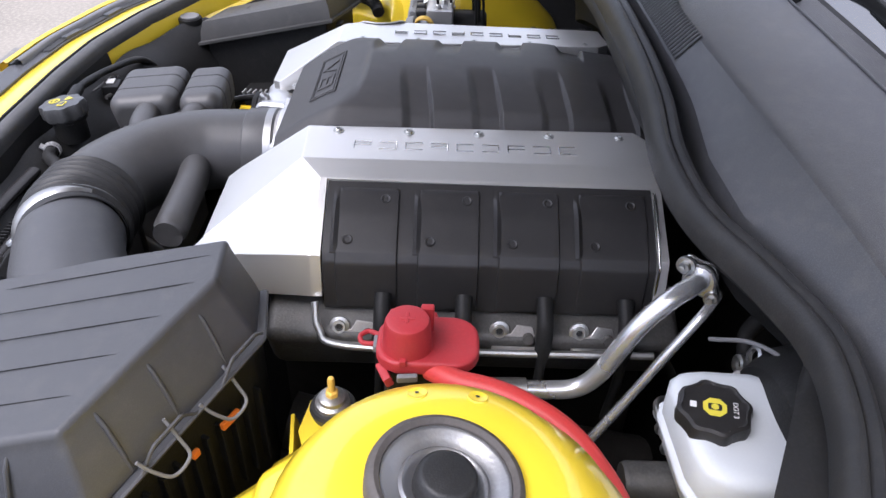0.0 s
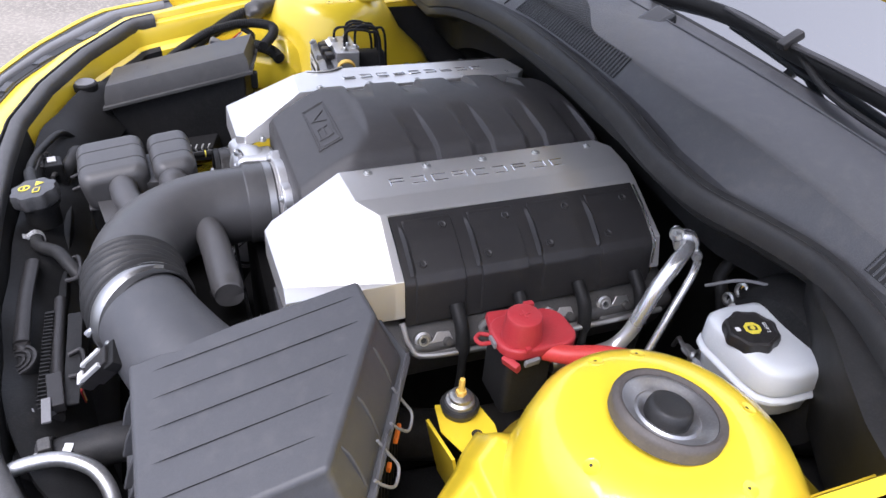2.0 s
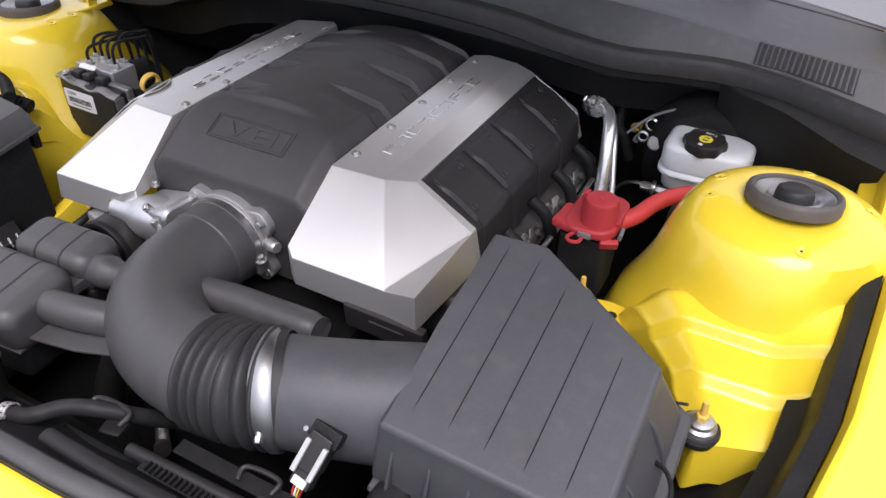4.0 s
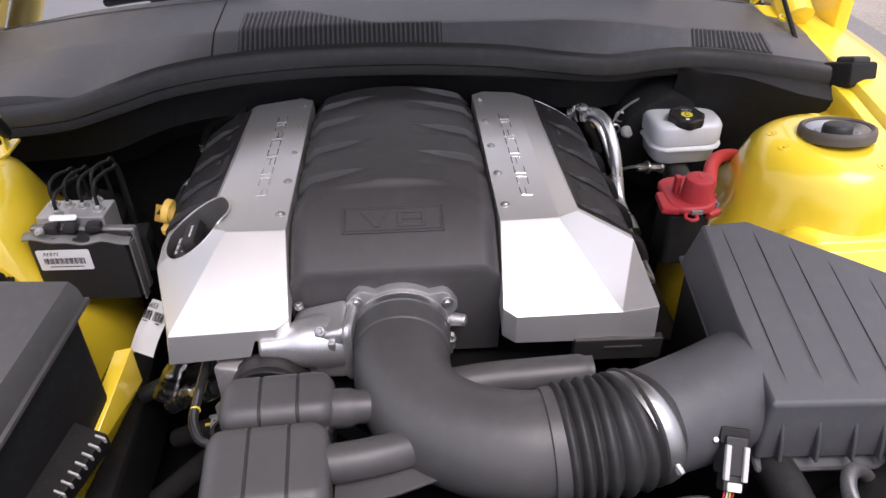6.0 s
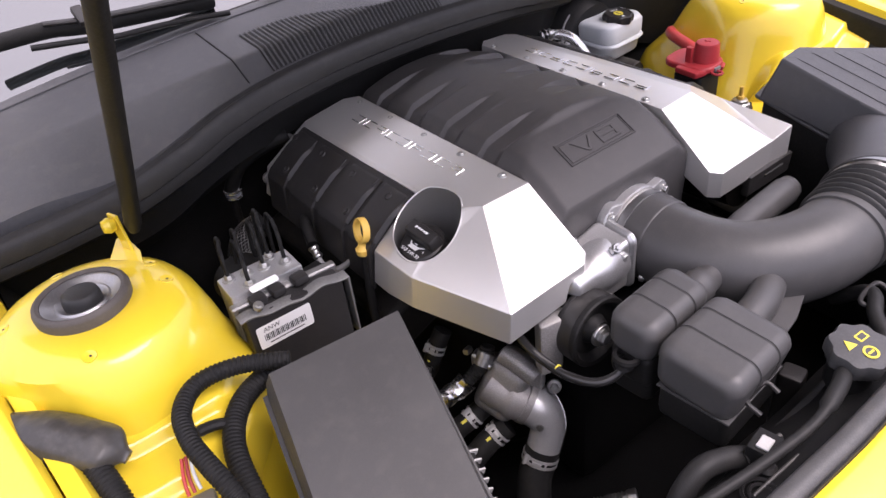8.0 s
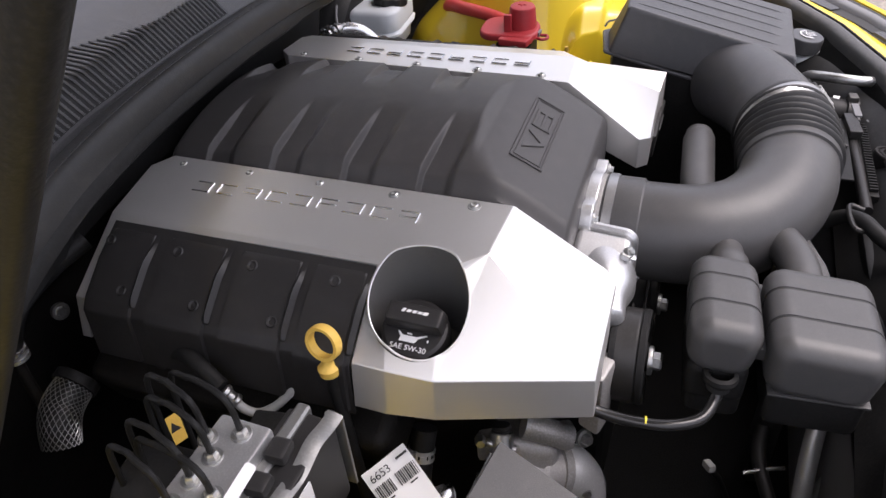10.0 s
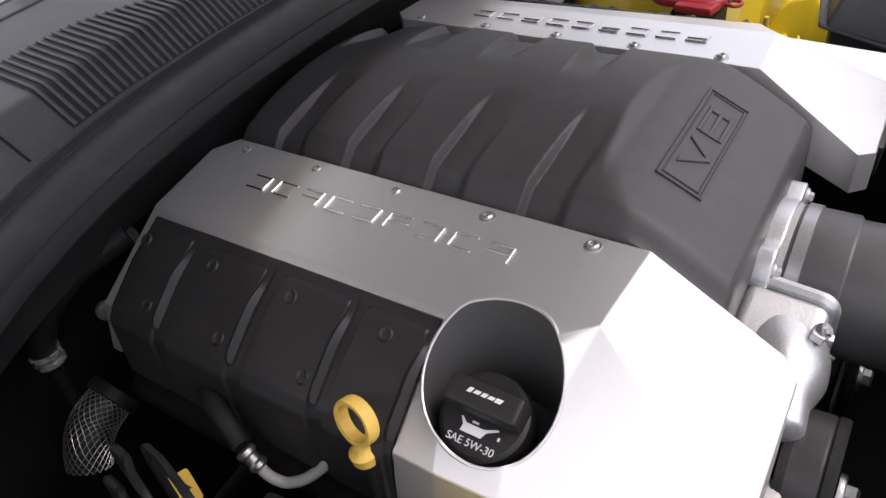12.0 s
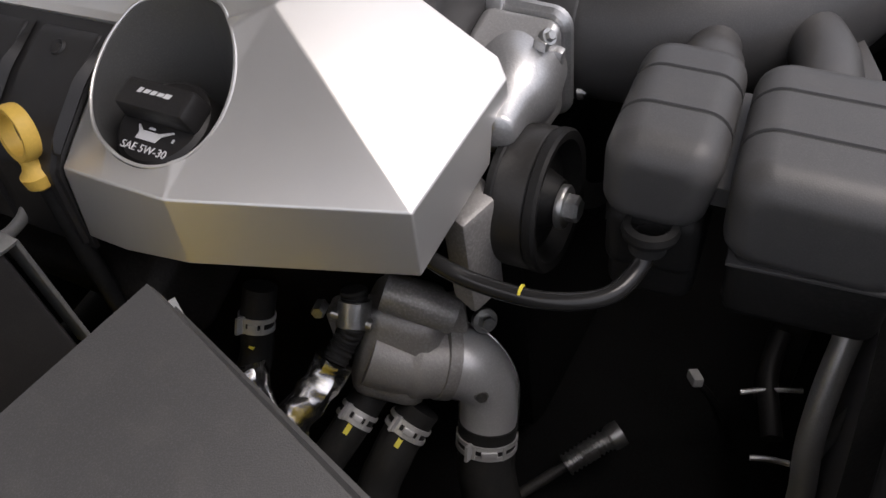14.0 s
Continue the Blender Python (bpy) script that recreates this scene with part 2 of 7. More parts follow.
def curve_points(pts, per=8):
    """Points along a smooth line through pts."""
    pts = [Vector(p) for p in pts]
    if len(pts) < 3:
        return [pts[0].lerp(pts[-1], i / per) for i in range(per + 1)]
    ext = [2 * pts[0] - pts[1], *pts, 2 * pts[-1] - pts[-2]]
    out = []
    for i in range(1, len(ext) - 2):
        p0, p1, p2, p3 = ext[i - 1:i + 3]
        for k in range(per):
            t = k / per
            out.append(0.5 * (2 * p1 + (p2 - p0) * t + (2 * p0 - 5 * p1 + 4 * p2 - p3) * t * t + (3 * p1 - p0 - 3 * p2 + p3) * t ** 3))
    out.append(pts[-1])
    return out


def sweep(pts, radius, steps=14, per=8, bm=None, caps=True, smooth=True, flat=1.0):
    """A tube along a smooth line. radius: a number, or a function of the share of the way (0 to 1)."""
    line = curve_points(pts, per) if smooth else [Vector(p) for p in pts]
    b = bmesh.new()
    length = [0.0]
    for p, q in zip(line, line[1:]):
        length.append(length[-1] + (q - p).length)
    tangent = (line[1] - line[0]).normalized()
    side = tangent.orthogonal().normalized()
    if abs(tangent.z) < 0.9:
        side = tangent.cross(Vector((0, 0, 1))).normalized()
    rings = []
    for i, p in enumerate(line):
        t = (line[min(i + 1, len(line) - 1)] - line[max(i - 1, 0)]).normalized()
        side = (side - t * side.dot(t)).normalized()
        up = t.cross(side)
        r = radius(length[i] / length[-1]) if callable(radius) else radius
        rings.append([b.verts.new(p + side * (r * math.cos(2 * math.pi * k / steps)) + up * (r * flat * math.sin(2 * math.pi * k / steps))) for k in range(steps)])
    for p, q in zip(rings, rings[1:]):
        for k in range(steps):
            b.faces.new((p[k], p[(k + 1) % steps], q[(k + 1) % steps], q[k]))
    if caps:
        b.faces.new(rings[0][::-1])
        b.faces.new(rings[-1])
    return join(bm, b)


def ribbed(pts, radius, pitch=0.006, depth=0.0012, steps=12, bm=None):
    """A corrugated sleeve along a smooth line."""
    line = curve_points(pts, 16)
    total = sum((q - p).length for p, q in zip(line, line[1:]))
    n = max(8, int(total / pitch) * 4)
    res, acc, k, step = [line[0]], 0.0, 0, total / n
    for p, q in zip(line, line[1:]):
        d = (q - p).length
        while acc + d >= step * (k + 1) - 1e-9 and k < n:
            res.append(p.lerp(q, (step * (k + 1) - acc) / d))
            k += 1
        acc += d
    cnt = len(res)
    return sweep(res, lambda s: radius + (depth if int(round(s * (cnt - 1))) % 4 in (1, 2) else 0), steps, bm=bm, smooth=False)


def prism(outline, low, high, width=0.002, segments=2, bm=None):
    """An outline in x and y raised from low to high, which may be functions of (x, y)."""
    b = bmesh.new()
    fl = low if callable(low) else (lambda x, y: low)
    fh = high if callable(high) else (lambda x, y: high)
    lo = [b.verts.new((x, y, fl(x, y))) for x, y in outline]
    hi = [b.verts.new((x, y, fh(x, y))) for x, y in outline]
    b.faces.new(lo[::-1])
    b.faces.new(hi)
    for i in range(len(lo)):
        j = (i + 1) % len(lo)
        b.faces.new((lo[i], lo[j], hi[j], hi[i]))
    bevel(b, width, segments)
    return join(bm, b)


def sheet(f, nu, nv, thick=0.0):
    """A surface f(u, v), u and v from 0 to 1, with a thickness along its normals."""
    b = bmesh.new()
    g = [[b.verts.new(f(i / nu, j / nv)) for j in range(nv + 1)] for i in range(nu + 1)]
    for i in range(nu):
        for j in range(nv):
            b.faces.new((g[i][j], g[i + 1][j], g[i + 1][j + 1], g[i][j + 1]))
    if thick:
        bmesh.ops.recalc_face_normals(b, faces=b.faces)
        bmesh.ops.solidify(b, geom=list(b.faces), thickness=thick)
    return b


def curve_at(pts, t):
    """The place at the share t of the way through pts, in straight pieces."""
    k = t * (len(pts) - 1)
    i = min(int(k), len(pts) - 2)
    return tuple(a + (b - a) * (k - i) for a, b in zip(pts[i], pts[i + 1]))


def hexhead(at, axis, r=0.006, h=0.005, washer=True, bm=None):
    b = lathe([(0, h), (r * 0.8, h), (r, h * 0.8), (r, 0)], at, axis, 6, bm)
    if washer:
        b = lathe([(r * 0.9, 0.0015), (r * 1.5, 0.0015), (r * 1.6, 0), (r * 1.6, -0.003)], at, axis, 18, b)
    return b


def writing(text, size, m, depth=0.0004):
    """Raised writing in the built-in font, as a bmesh in world metres."""
    cu = bpy.data.curves.new("text", "FONT")
    cu.body, cu.size, cu.extrude, cu.align_x, cu.align_y = text, size, depth, "CENTER", "CENTER"
    ob = new("text", cu)
    dg = bpy.context.evaluated_depsgraph_get()
    me = bpy.data.meshes.new_from_object(ob.evaluated_get(dg))
    b = bmesh.new()
    b.from_mesh(me)
    bmesh.ops.transform(b, matrix=m, verts=b.verts)
    bpy.data.objects.remove(ob)
    bpy.data.curves.remove(cu)
    bpy.data.meshes.remove(me)
    return b


def carve(ob, cutters):
    """Takes the cutters' volumes out of ob's mesh."""
    ob.modifiers.clear()
    for c in cutters:
        md = ob.modifiers.new("cut", "BOOLEAN")
        md.operation, md.object, md.solver = "DIFFERENCE", c, "EXACT"
    bpy.context.view_layer.update()
    me = bpy.data.meshes.new_from_object(ob.evaluated_get(bpy.context.evaluated_depsgraph_get()))
    me.name = ob.data.name + "_cut"
    ob.modifiers.clear()
    ob.data = me
    finish(me, 25)
    even(ob)
    for c in cutters:
        bpy.data.objects.remove(c)


def plane_frame(at, normal, up):
    """A pose at a place with z along normal and y near up."""
    z = Vector(normal).normalized()
    x = Vector(up).cross(z).normalized()
    y = z.cross(x)
    return Matrix.Translation(at) @ Matrix((x, y, z)).transposed().to_4x4()


def plate(outline, m, thick=0.001, width=0.0, bm=None):
    """A flat piece with the outline in the x and y of the pose m."""
    b = prism(outline, 0, thick, width, 1)
    bmesh.ops.transform(b, matrix=m, verts=b.verts)
    return join(bm, b)


def in_frame(b, m):
    bmesh.ops.transform(b, matrix=m, verts=b.verts)
    return b


def rect(w, h, x=0.0, y=0.0):
    return [(x - w / 2, y - h / 2), (x + w / 2, y - h / 2), (x + w / 2, y + h / 2), (x - w / 2, y + h / 2)]


def round_rect(w, h, r, x=0.0, y=0.0, n=5):
    out = []
    for cx, cy, a0 in ((w / 2 - r, h / 2 - r, 0), (-w / 2 + r, h / 2 - r, 90), (-w / 2 + r, -h / 2 + r, 180), (w / 2 - r, -h / 2 + r, 270)):
        for k in range(n + 1):
            a = radians(a0 + 90 * k / n)
            out.append((x + cx + r * math.cos(a), y + cy + r * math.sin(a)))
    return out

# ---------------------------------------------------------------- ground and surroundings
structure("ground", sheet(lambda u, v: (-60 + 120 * u, -60 + 120 * v, 0.012 * noise.noise((u * 90, v * 90, 0)) - 0.02), 120, 120), M_GROUND, "dry pale gravel ground round the car")
structure("pavement", prism([(-2.1, -1.6), (2.6, -1.6), (2.6, 4.5), (-2.1, 4.5)], -0.1, 0.0, 0.01), M_ROAD, "worn pale concrete under the car")

# ---------------------------------------------------------------- the car's body
def opening(s):
    """The edge of the engine bay, s from -1 (passenger side) over the front (0) to 1: x, y, z."""
    if s >= 0:
        pts = [(0.0, -0.353, 0.789), (0.15, -0.349, 0.787), (0.28, -0.338, 0.782), (0.40, -0.320, 0.777), (0.56, -0.255, 0.777), (0.672, -0.15, 0.795),
               (0.703, 0.0, 0.822), (0.718, 0.2, 0.85), (0.73, 0.4, 0.872), (0.735, 0.6, 0.885), (0.735, 0.75, 0.89)]
    else:
        pts = [(0.0, -0.353, 0.789), (-0.15, -0.353, 0.788), (-0.28, -0.347, 0.785), (-0.42, -0.314, 0.784), (-0.56, -0.253, 0.788), (-0.682, -0.16, 0.801),
               (-0.705, 0.0, 0.822), (-0.718, 0.2, 0.85), (-0.73, 0.4, 0.872), (-0.735, 0.6, 0.885), (-0.735, 0.75, 0.89)]
    return Vector(curve_at(pts, abs(s)))


def outward(s):
    d = opening(min(1, s + 0.03)) - opening(max(-1, s - 0.03))
    return Vector((d.y, -d.x, 0)).normalized()


car = thing("car_body", (0, 0, 0.35), "bright yellow painted car body round an open engine bay", "car body")


def skin(u, v):
    s = -1 + 2 * u
    p, o = opening(s), outward(s)
    d = [0, 0.004, 0.012, 0.045, 0.078, 0.096, 0.104, 0.116][round(v * 7)]
    z = [-0.014, -0.002, 0.0, -0.008, -0.028, -0.075, -0.22, -0.50][round(v * 7)]
    return p + o * d * (1 + 0.8 * max(0.0, min(1.0, (abs(s) - 0.55) / 0.2))) + Vector((0, 0, z))


part("outer_panel", sheet(skin, 96, 7), M_YELLOW, car, "glossy yellow front and wing panel", 50)


def ledge(s, v, prof):
    d, z = prof[round(v * (len(prof) - 1))]
    return opening(s) + outward(s) * d + Vector((0, 0, z))


UPPER = [(-0.002, -0.012), (-0.018, -0.014), (-0.023, -0.022), (-0.027, -0.050), (-0.034, -0.056)]
LOWER = [(-0.034, -0.056), (-0.044, -0.062), (-0.048, -0.17)]
for s0, s1, prof, m, lab in ((-0.82, -0.20, UPPER, M_YELLOW, "yellow inner wall of the engine bay"), (-0.82, -0.53, LOWER, M_YELLOW, "yellow inner wall of the engine bay"),
                             (-0.53, -0.20, LOWER, M_DARK, "black splash lip"), (-0.20, 0.56, UPPER + LOWER[1:], M_DARK, "black radiator support lip"),
                             (0.72, 0.82, UPPER + LOWER[1:], M_YELLOW, "yellow inner lip of the engine bay"), (0.56, 0.72, UPPER + LOWER[1:], M_DARK, "black splash lip")):
    part("inner_panel", sheet(lambda u, v: ledge(s0 + (s1 - s0) * u, v, prof), 40, len(prof) - 1), m, car, lab, 40)


def along(s0, s1, prof, n=30):
    """A strip with the profile of (outward, up) pairs along the edge of the bay."""
    def f(u, v):
        s = s0 + (s1 - s0) * u
        d, z = prof[round(v * (len(prof) - 1))]
        return opening(s) + outward(s) * d + Vector((0, 0, z))
    return sheet(f, n, len(prof) - 1)


def band(s):
    """Width of the bare yellow band between the seal and the fascia."""
    return 0.044 - 0.006 * smooth(0.1, 0.3, abs(s)) - 0.034 * smooth(0.30, 0.49, abs(s))


def beside(s0, s1, prof, n=40):
    """A strip whose profile runs from the yellow band (0) to the outer edge (1)."""
    def f(u, v):
        s = s0 + (s1 - s0) * u
        d, z = prof[round(v * (len(prof) - 1))]
        return opening(s) + outward(s) * (band(s) + d * (0.086 - band(s))) + Vector((0, 0, z))
    return sheet(f, n, len(prof) - 1)


fascia = part("fascia_panel", beside(-0.56, 0.56, [(0.0, -0.016), (0.02, -0.004), (0.06, -0.003), (0.5, -0.005), (0.92, -0.006), (1.0, -0.03)], 90), M_LID, car, "dark grey plastic panel along the front edge", 40)
for s in (1, -1):
    part("recess", beside(s * 0.16, s * 0.50, [(0.06, -0.006), (0.08, -0.0015), (0.36, -0.002), (0.38, -0.006)]), M_INK, fascia, "dark open groove in the panel", 60)
    part("seal_strip", beside(s * 0.12, s * 0.55, [(0.40, -0.008), (0.44, 0.002), (0.55, 0.005), (0.68, 0.003), (0.72, -0.008)]), M_GREY, fascia, "thin grey rubber strip", 60)
    part("groove", beside(s * 0.12, s * 0.56, [(0.80, -0.008), (0.82, -0.003), (0.97, -0.004), (0.99, -0.010)]), M_INK, fascia, "dark gap along the outer edge", 60)
    for k in range(4):
        a = s * (0.20 + 0.075 * k)
        part("slot_frame", beside(a, a + s * 0.026, [(0.05, -0.006), (0.08, 0.001), (0.34, 0.0), (0.37, -0.008)], 6), M_LID, fascia, "moulded bridge over the groove", 60)
    part("wing_edge", along(s * 0.12, s * 0.66, [(0.085, -0.03), (0.087, -0.003), (0.092, 0.0), (0.100, -0.006), (0.106, -0.05)]), M_YELLOW, car, "yellow edge of the wing", 50)


def tower(side):
    cx, cy = side * 0.615, 0.241
    prof = [(0.0, 0.868), (0.044, 0.868), (0.060, 0.870), (0.076, 0.8675), (0.089, 0.8635), (0.100, 0.856), (0.110, 0.840), (0.119, 0.812), (0.128, 0.775), (0.144, 0.735), (0.154, 0.715), (0.164, 0.69),
            (0.175, 0.65), (0.188, 0.60), (0.20, 0.48)]

    def wob(a, r):
        k = 1.0
        if r > 0.1:
            k += 0.05 * (r - 0.1) / 0.1 * math.cos(a) * side
            k += min(0.46, 0.95 * (r - 0.1) / 0.1) * max(0, -math.sin(a + 0.25 * side)) ** 2
            k += 0.05 * (r - 0.1) / 0.1 * math.sin(5 * a + 1) * (r < 0.16)
            hollow = math.cos(a - (math.pi - 0.75 if side > 0 else 0.75))
            k -= 0.085 * smooth(0.90, 0.985, hollow) * smooth(0.104, 0.112, r) * (1 - smooth(0.135, 0.16, r))
        return k
    b = lathe([(r, z - 0.868) for r, z in prof], (cx, cy, 0.868), (0, 0, 1), 56, wob=wob)
    # pressed dimples near the top
    t = part("strut_tower", b, M_YELLOW, car, "yellow strut tower with pressed dimples", 40)
    for ang in (162, 192, 84, 285, 20):
        a = radians(ang if side > 0 else 180 - ang)
        p = Vector((cx + 0.083 * math.cos(a), cy + 0.083 * math.sin(a), 0.8655))
        n = Vector((math.cos(a) * 0.3, math.sin(a) * 0.3, 0.95))
        hole = part("dimple", lathe([(0.0078, -0.0010), (0.0070, 0.0008), (0.0056, 0.0004), (0.0, -0.0004)], p, n, 20), M_YELLOW, t)
        part("hole", lathe([(0.0, 0.0002), (0.0015, 0.0002)], p + Vector((-0.001 * side, 0, 0)), n, 16), M_INK, hole)
    return t


for side in (1, -1):
    tower(side)

    def apron(u, v, side=side):
        y = -0.33 + 1.0 * u
        xs = [0.50, 0.54, 0.58, 0.62, 0.655, 0.672, 0.684]
        zs = [0.52, 0.60, 0.655, 0.68, 0.72, 0.765, 0.80]
        i = round(v * 6)
        hump = 0.02 * math.sin(9 * u) * (1 - v)
        front = max(0, -y - 0.1) * 0.5
        edge = max(0.0, -y - 0.05) * (0.55 if v > 0.3 else 0.2)
        return (side * (xs[i] - edge), y, zs[i] + hump * 0.4 - front * 0.2)
    part("apron", sheet(lambda u, v: apron(0.35 + 0.10 * v + (0.33 - 0.10 * v) * u, v), 18, 6), M_YELLOW, car, "yellow inner wing panel", 60)
    part("rear_panel", sheet(lambda u, v: apron(0.68 + 0.32 * u, v), 10, 6), M_DARK, car, "dark panel beside the firewall", 60)
    part("splash_panel", sheet(lambda u, v: apron((0.35 + 0.067 * v) * u, v * 2 / 3), 12, 4), M_DARK, car, "black splash panel beside the radiator", 60)
    # pressed shelf in front of the tower, falling in two steps
    def shelf(u, v, side=side):
        inner = curve_at([(0.452, 0.170), (0.500, 0.116), (0.545, 0.068), (0.598, -0.022)], v)
        outer = curve_at([(0.690, 0.180), (0.690, 0.120), (0.690, 0.065), (0.688, 0.012)], v)
        x, y = inner[0] + (outer[0] - inner[0]) * u, inner[1] + (outer[1] - inner[1]) * u
        z = 0.752 + 0.048 * smooth(0.0, 0.25, u) * (1 - 0.75 * v) - 0.010 * smooth(0.40, 0.45, v) - 0.010 * smooth(0.70, 0.75, v) + 0.02 * smooth(0.7, 1.0, u)
        z -= 0.06 * (1 - smooth(0.0, 0.25, v)) * (1 - smooth(0.05, 0.45, u))
        if u < 0.02 or v > 0.985:
            z -= 0.05
        return (side * x, y, z)
    part("shelf", sheet(shelf, 30, 60), M_YELLOW, car, "yellow pressed shelf with creases", 60)
    # flat rail between tower and engine
    part("rail", prism([(side * 0.36, -0.30), (side * 0.50, -0.30), (side * 0.54, 0.10), (side * 0.50, 0.42), (side * 0.40, 0.42), (side * 0.37, 0.10)][::side], 0.44, 0.56, 0.012), M_DARK, car, "dark chassis rail")

# firewall and front cross panel
part("firewall", sheet(lambda u, v: (-0.74 + 1.48 * u, 0.60 + 0.03 * math.sin(math.pi * u) + 0.02 * math.sin(14 * u) * (v < 0.7), 0.35 + 0.53 * v), 40, 8), M_DARK, car, "black firewall behind the engine", 60)
part("undertray", box((1.50, 1.10, 0.03), (0, 0.13, 0.33), width=0.01), M_DEEPSHADE, car, "dark floor of the engine bay")
part("radiator", box((0.86, 0.06, 0.40), (0, -0.295, 0.49), width=0.01), M_GREY, car, "black radiator")

# the raised bonnet
HOOD = pose(0, 0.60, 1.105, -42, 0, 0)


def hood_xy(u, v):
    w = 0.755 - 0.13 * v ** 2.2
    return (-w + 2 * w * u, -1.13 * v + 0.06 * math.cos(math.pi * (u - 0.5)) * -v)


def hood_f(lift):
    def f(u, v):
        x, y = hood_xy(u, v)
        return HOOD @ Vector((x, y, lift + 0.045 * math.cos(1.3 * (u - 0.5)) - 0.10 * v ** 3))
    return f


hood = thing("bonnet", HOOD @ Vector((0, 0, 0)), "yellow bonnet propped open over the engine", "car bonnet")
part("skin", sheet(hood_f(0.012), 24, 20, 0.002), M_YELLOW, hood, "glossy yellow outer skin", 60)
part("frame", sheet(hood_f(-0.014), 24, 20, 0.004), M_YELLOW, hood, "yellow inner frame", 60)
part("liner", sheet(lambda u, v: hood_f(-0.026)(0.04 + 0.92 * u, 0.05 + 0.88 * v), 20, 16, 0.005), M_LINER, hood, "black felt sound liner", 60)
# ---------------------------------------------------------------- engine: intake manifold
def intake_top(x, y):
    """Height of the intake manifold's ribbed top."""
    a = min(1.0, abs(x) / 0.121)
    crown = 0.889 - 0.022 * a ** 2.2 - 0.010 * smooth(0.86, 1.0, a)
    t = max(0.0, min(1.0, (y - 0.036) / 0.135))
    nose = 0.829 + 0.058 * (1 - (1 - t) ** 1.75) + 0.03 * smooth(0.7, 1.0, t) - 0.012 * smooth(0.8, 1.0, a) ** 2
    k = 0.004
    h = max(0.0, min(1.0, 0.5 + 0.5 * (nose - crown) / k))
    z = nose + (crown - nose) * h - k * h * (1 - h)
    z -= 0.014 * smooth(0.36, 0.475, y) + 0.02 * smooth(0.462, 0.486, y) ** 2
    # recesses that fade towards the crown
    side = smooth(0.012, 0.085, abs(x))
    cut = 0.0
    for i in range(4):
        base = (0.145 if x < 0 else 0.188) + 0.0815 * i
        yy = y - base + 0.012 * (1 - a)
        if 0 <= yy <= 0.0385:
            cut = max(cut, smooth(0, 0.013, yy) * (1 - smooth(0.0345, 0.0385, yy)))
    return z - 0.0085 * cut * side


manifold = thing("intake_manifold", (0, 0.25, 0.70), "textured black plastic intake manifold with ribbed top", "intake manifold")


def intake_shell():
    b = bmesh.new()
    nx, ny = 90, 420
    X = [-0.121 + 0.242 * i / nx for i in range(nx + 1)]
    Y = [0.036 + (0.484 - 0.036) * j / ny for j in range(ny + 1)]
    g = [[b.verts.new((x, y, intake_top(x, y))) for y in Y] for x in X]
    for i in range(nx):
        for j in range(ny):
            b.faces.new((g[i][j], g[i + 1][j], g[i + 1][j + 1], g[i][j + 1]))
    rim = [g[i][0] for i in range(nx + 1)] + [g[nx][j] for j in range(1, ny + 1)] + [g[i][ny] for i in range(nx - 1, -1, -1)] + [g[0][j] for j in range(ny - 1, 0, -1)]
    prev = rim
    for off, drop in ((0.0022, 0.004), (0.0035, 0.011), (0.004, 0.03), (0.002, 0.16)):
        ring = []
        for v in rim:
            ox = off if v.co.x > 0.1205 else -off if v.co.x < -0.1205 else 0
            oy = -off if v.co.y < 0.0365 else off if v.co.y > 0.4835 else 0
            z = v.co.z - drop if drop < 0.1 else 0.70
            ring.append(b.verts.new((v.co.x + ox, v.co.y + oy, z)))
        for k in range(len(rim)):
            m = (k + 1) % len(rim)
            b.faces.new((prev[k], prev[m], ring[m], ring[k]))
        prev = ring
    return b


part("shell", intake_shell(), M_PLASTIC, manifold, "black grained plastic shell with stepped ribs", 38)


def on_nose(cx, cy):
    e = 0.004
    n = Vector((-(intake_top(cx + e, cy) - intake_top(cx - e, cy)) / (2 * e), -(intake_top(cx, cy + e) - intake_top(cx, cy - e)) / (2 * e), 1)).normalized()
    return plane_frame((cx, cy, intake_top(cx, cy)), n, (0, 1, 0))


BADGE = on_nose(0.0, 0.0885)
badge = part("badge", plate(rect(0.116, 0.034), BADGE @ pose(0, 0, -0.0012), 0.0016, 0.0005), M_PLASTIC, manifold, "sunken rectangular V8 badge")
for a, c in ((rect(0.122, 0.0022, 0, 0.0175), 0), (rect(0.122, 0.0022, 0, -0.0175), 0), (rect(0.0022, 0.0372, 0.060, 0), 0), (rect(0.0022, 0.0372, -0.060, 0), 0),
             (rect(0.112, 0.0014, 0, 0.0145), 0), (rect(0.112, 0.0014, 0, -0.0145), 0), (rect(0.0014, 0.030, 0.056, 0), 0), (rect(0.0014, 0.030, -0.056, 0), 0)):
    part("border", plate(a, BADGE @ pose(0, 0, -0.0005), 0.0020, 0.0004), M_PLASTIC, badge)
def slant(x0, x1, w, h):
    return [(x0, h / 2), (x0 + w, h / 2), (x1 + w, -h / 2), (x1, -h / 2)]


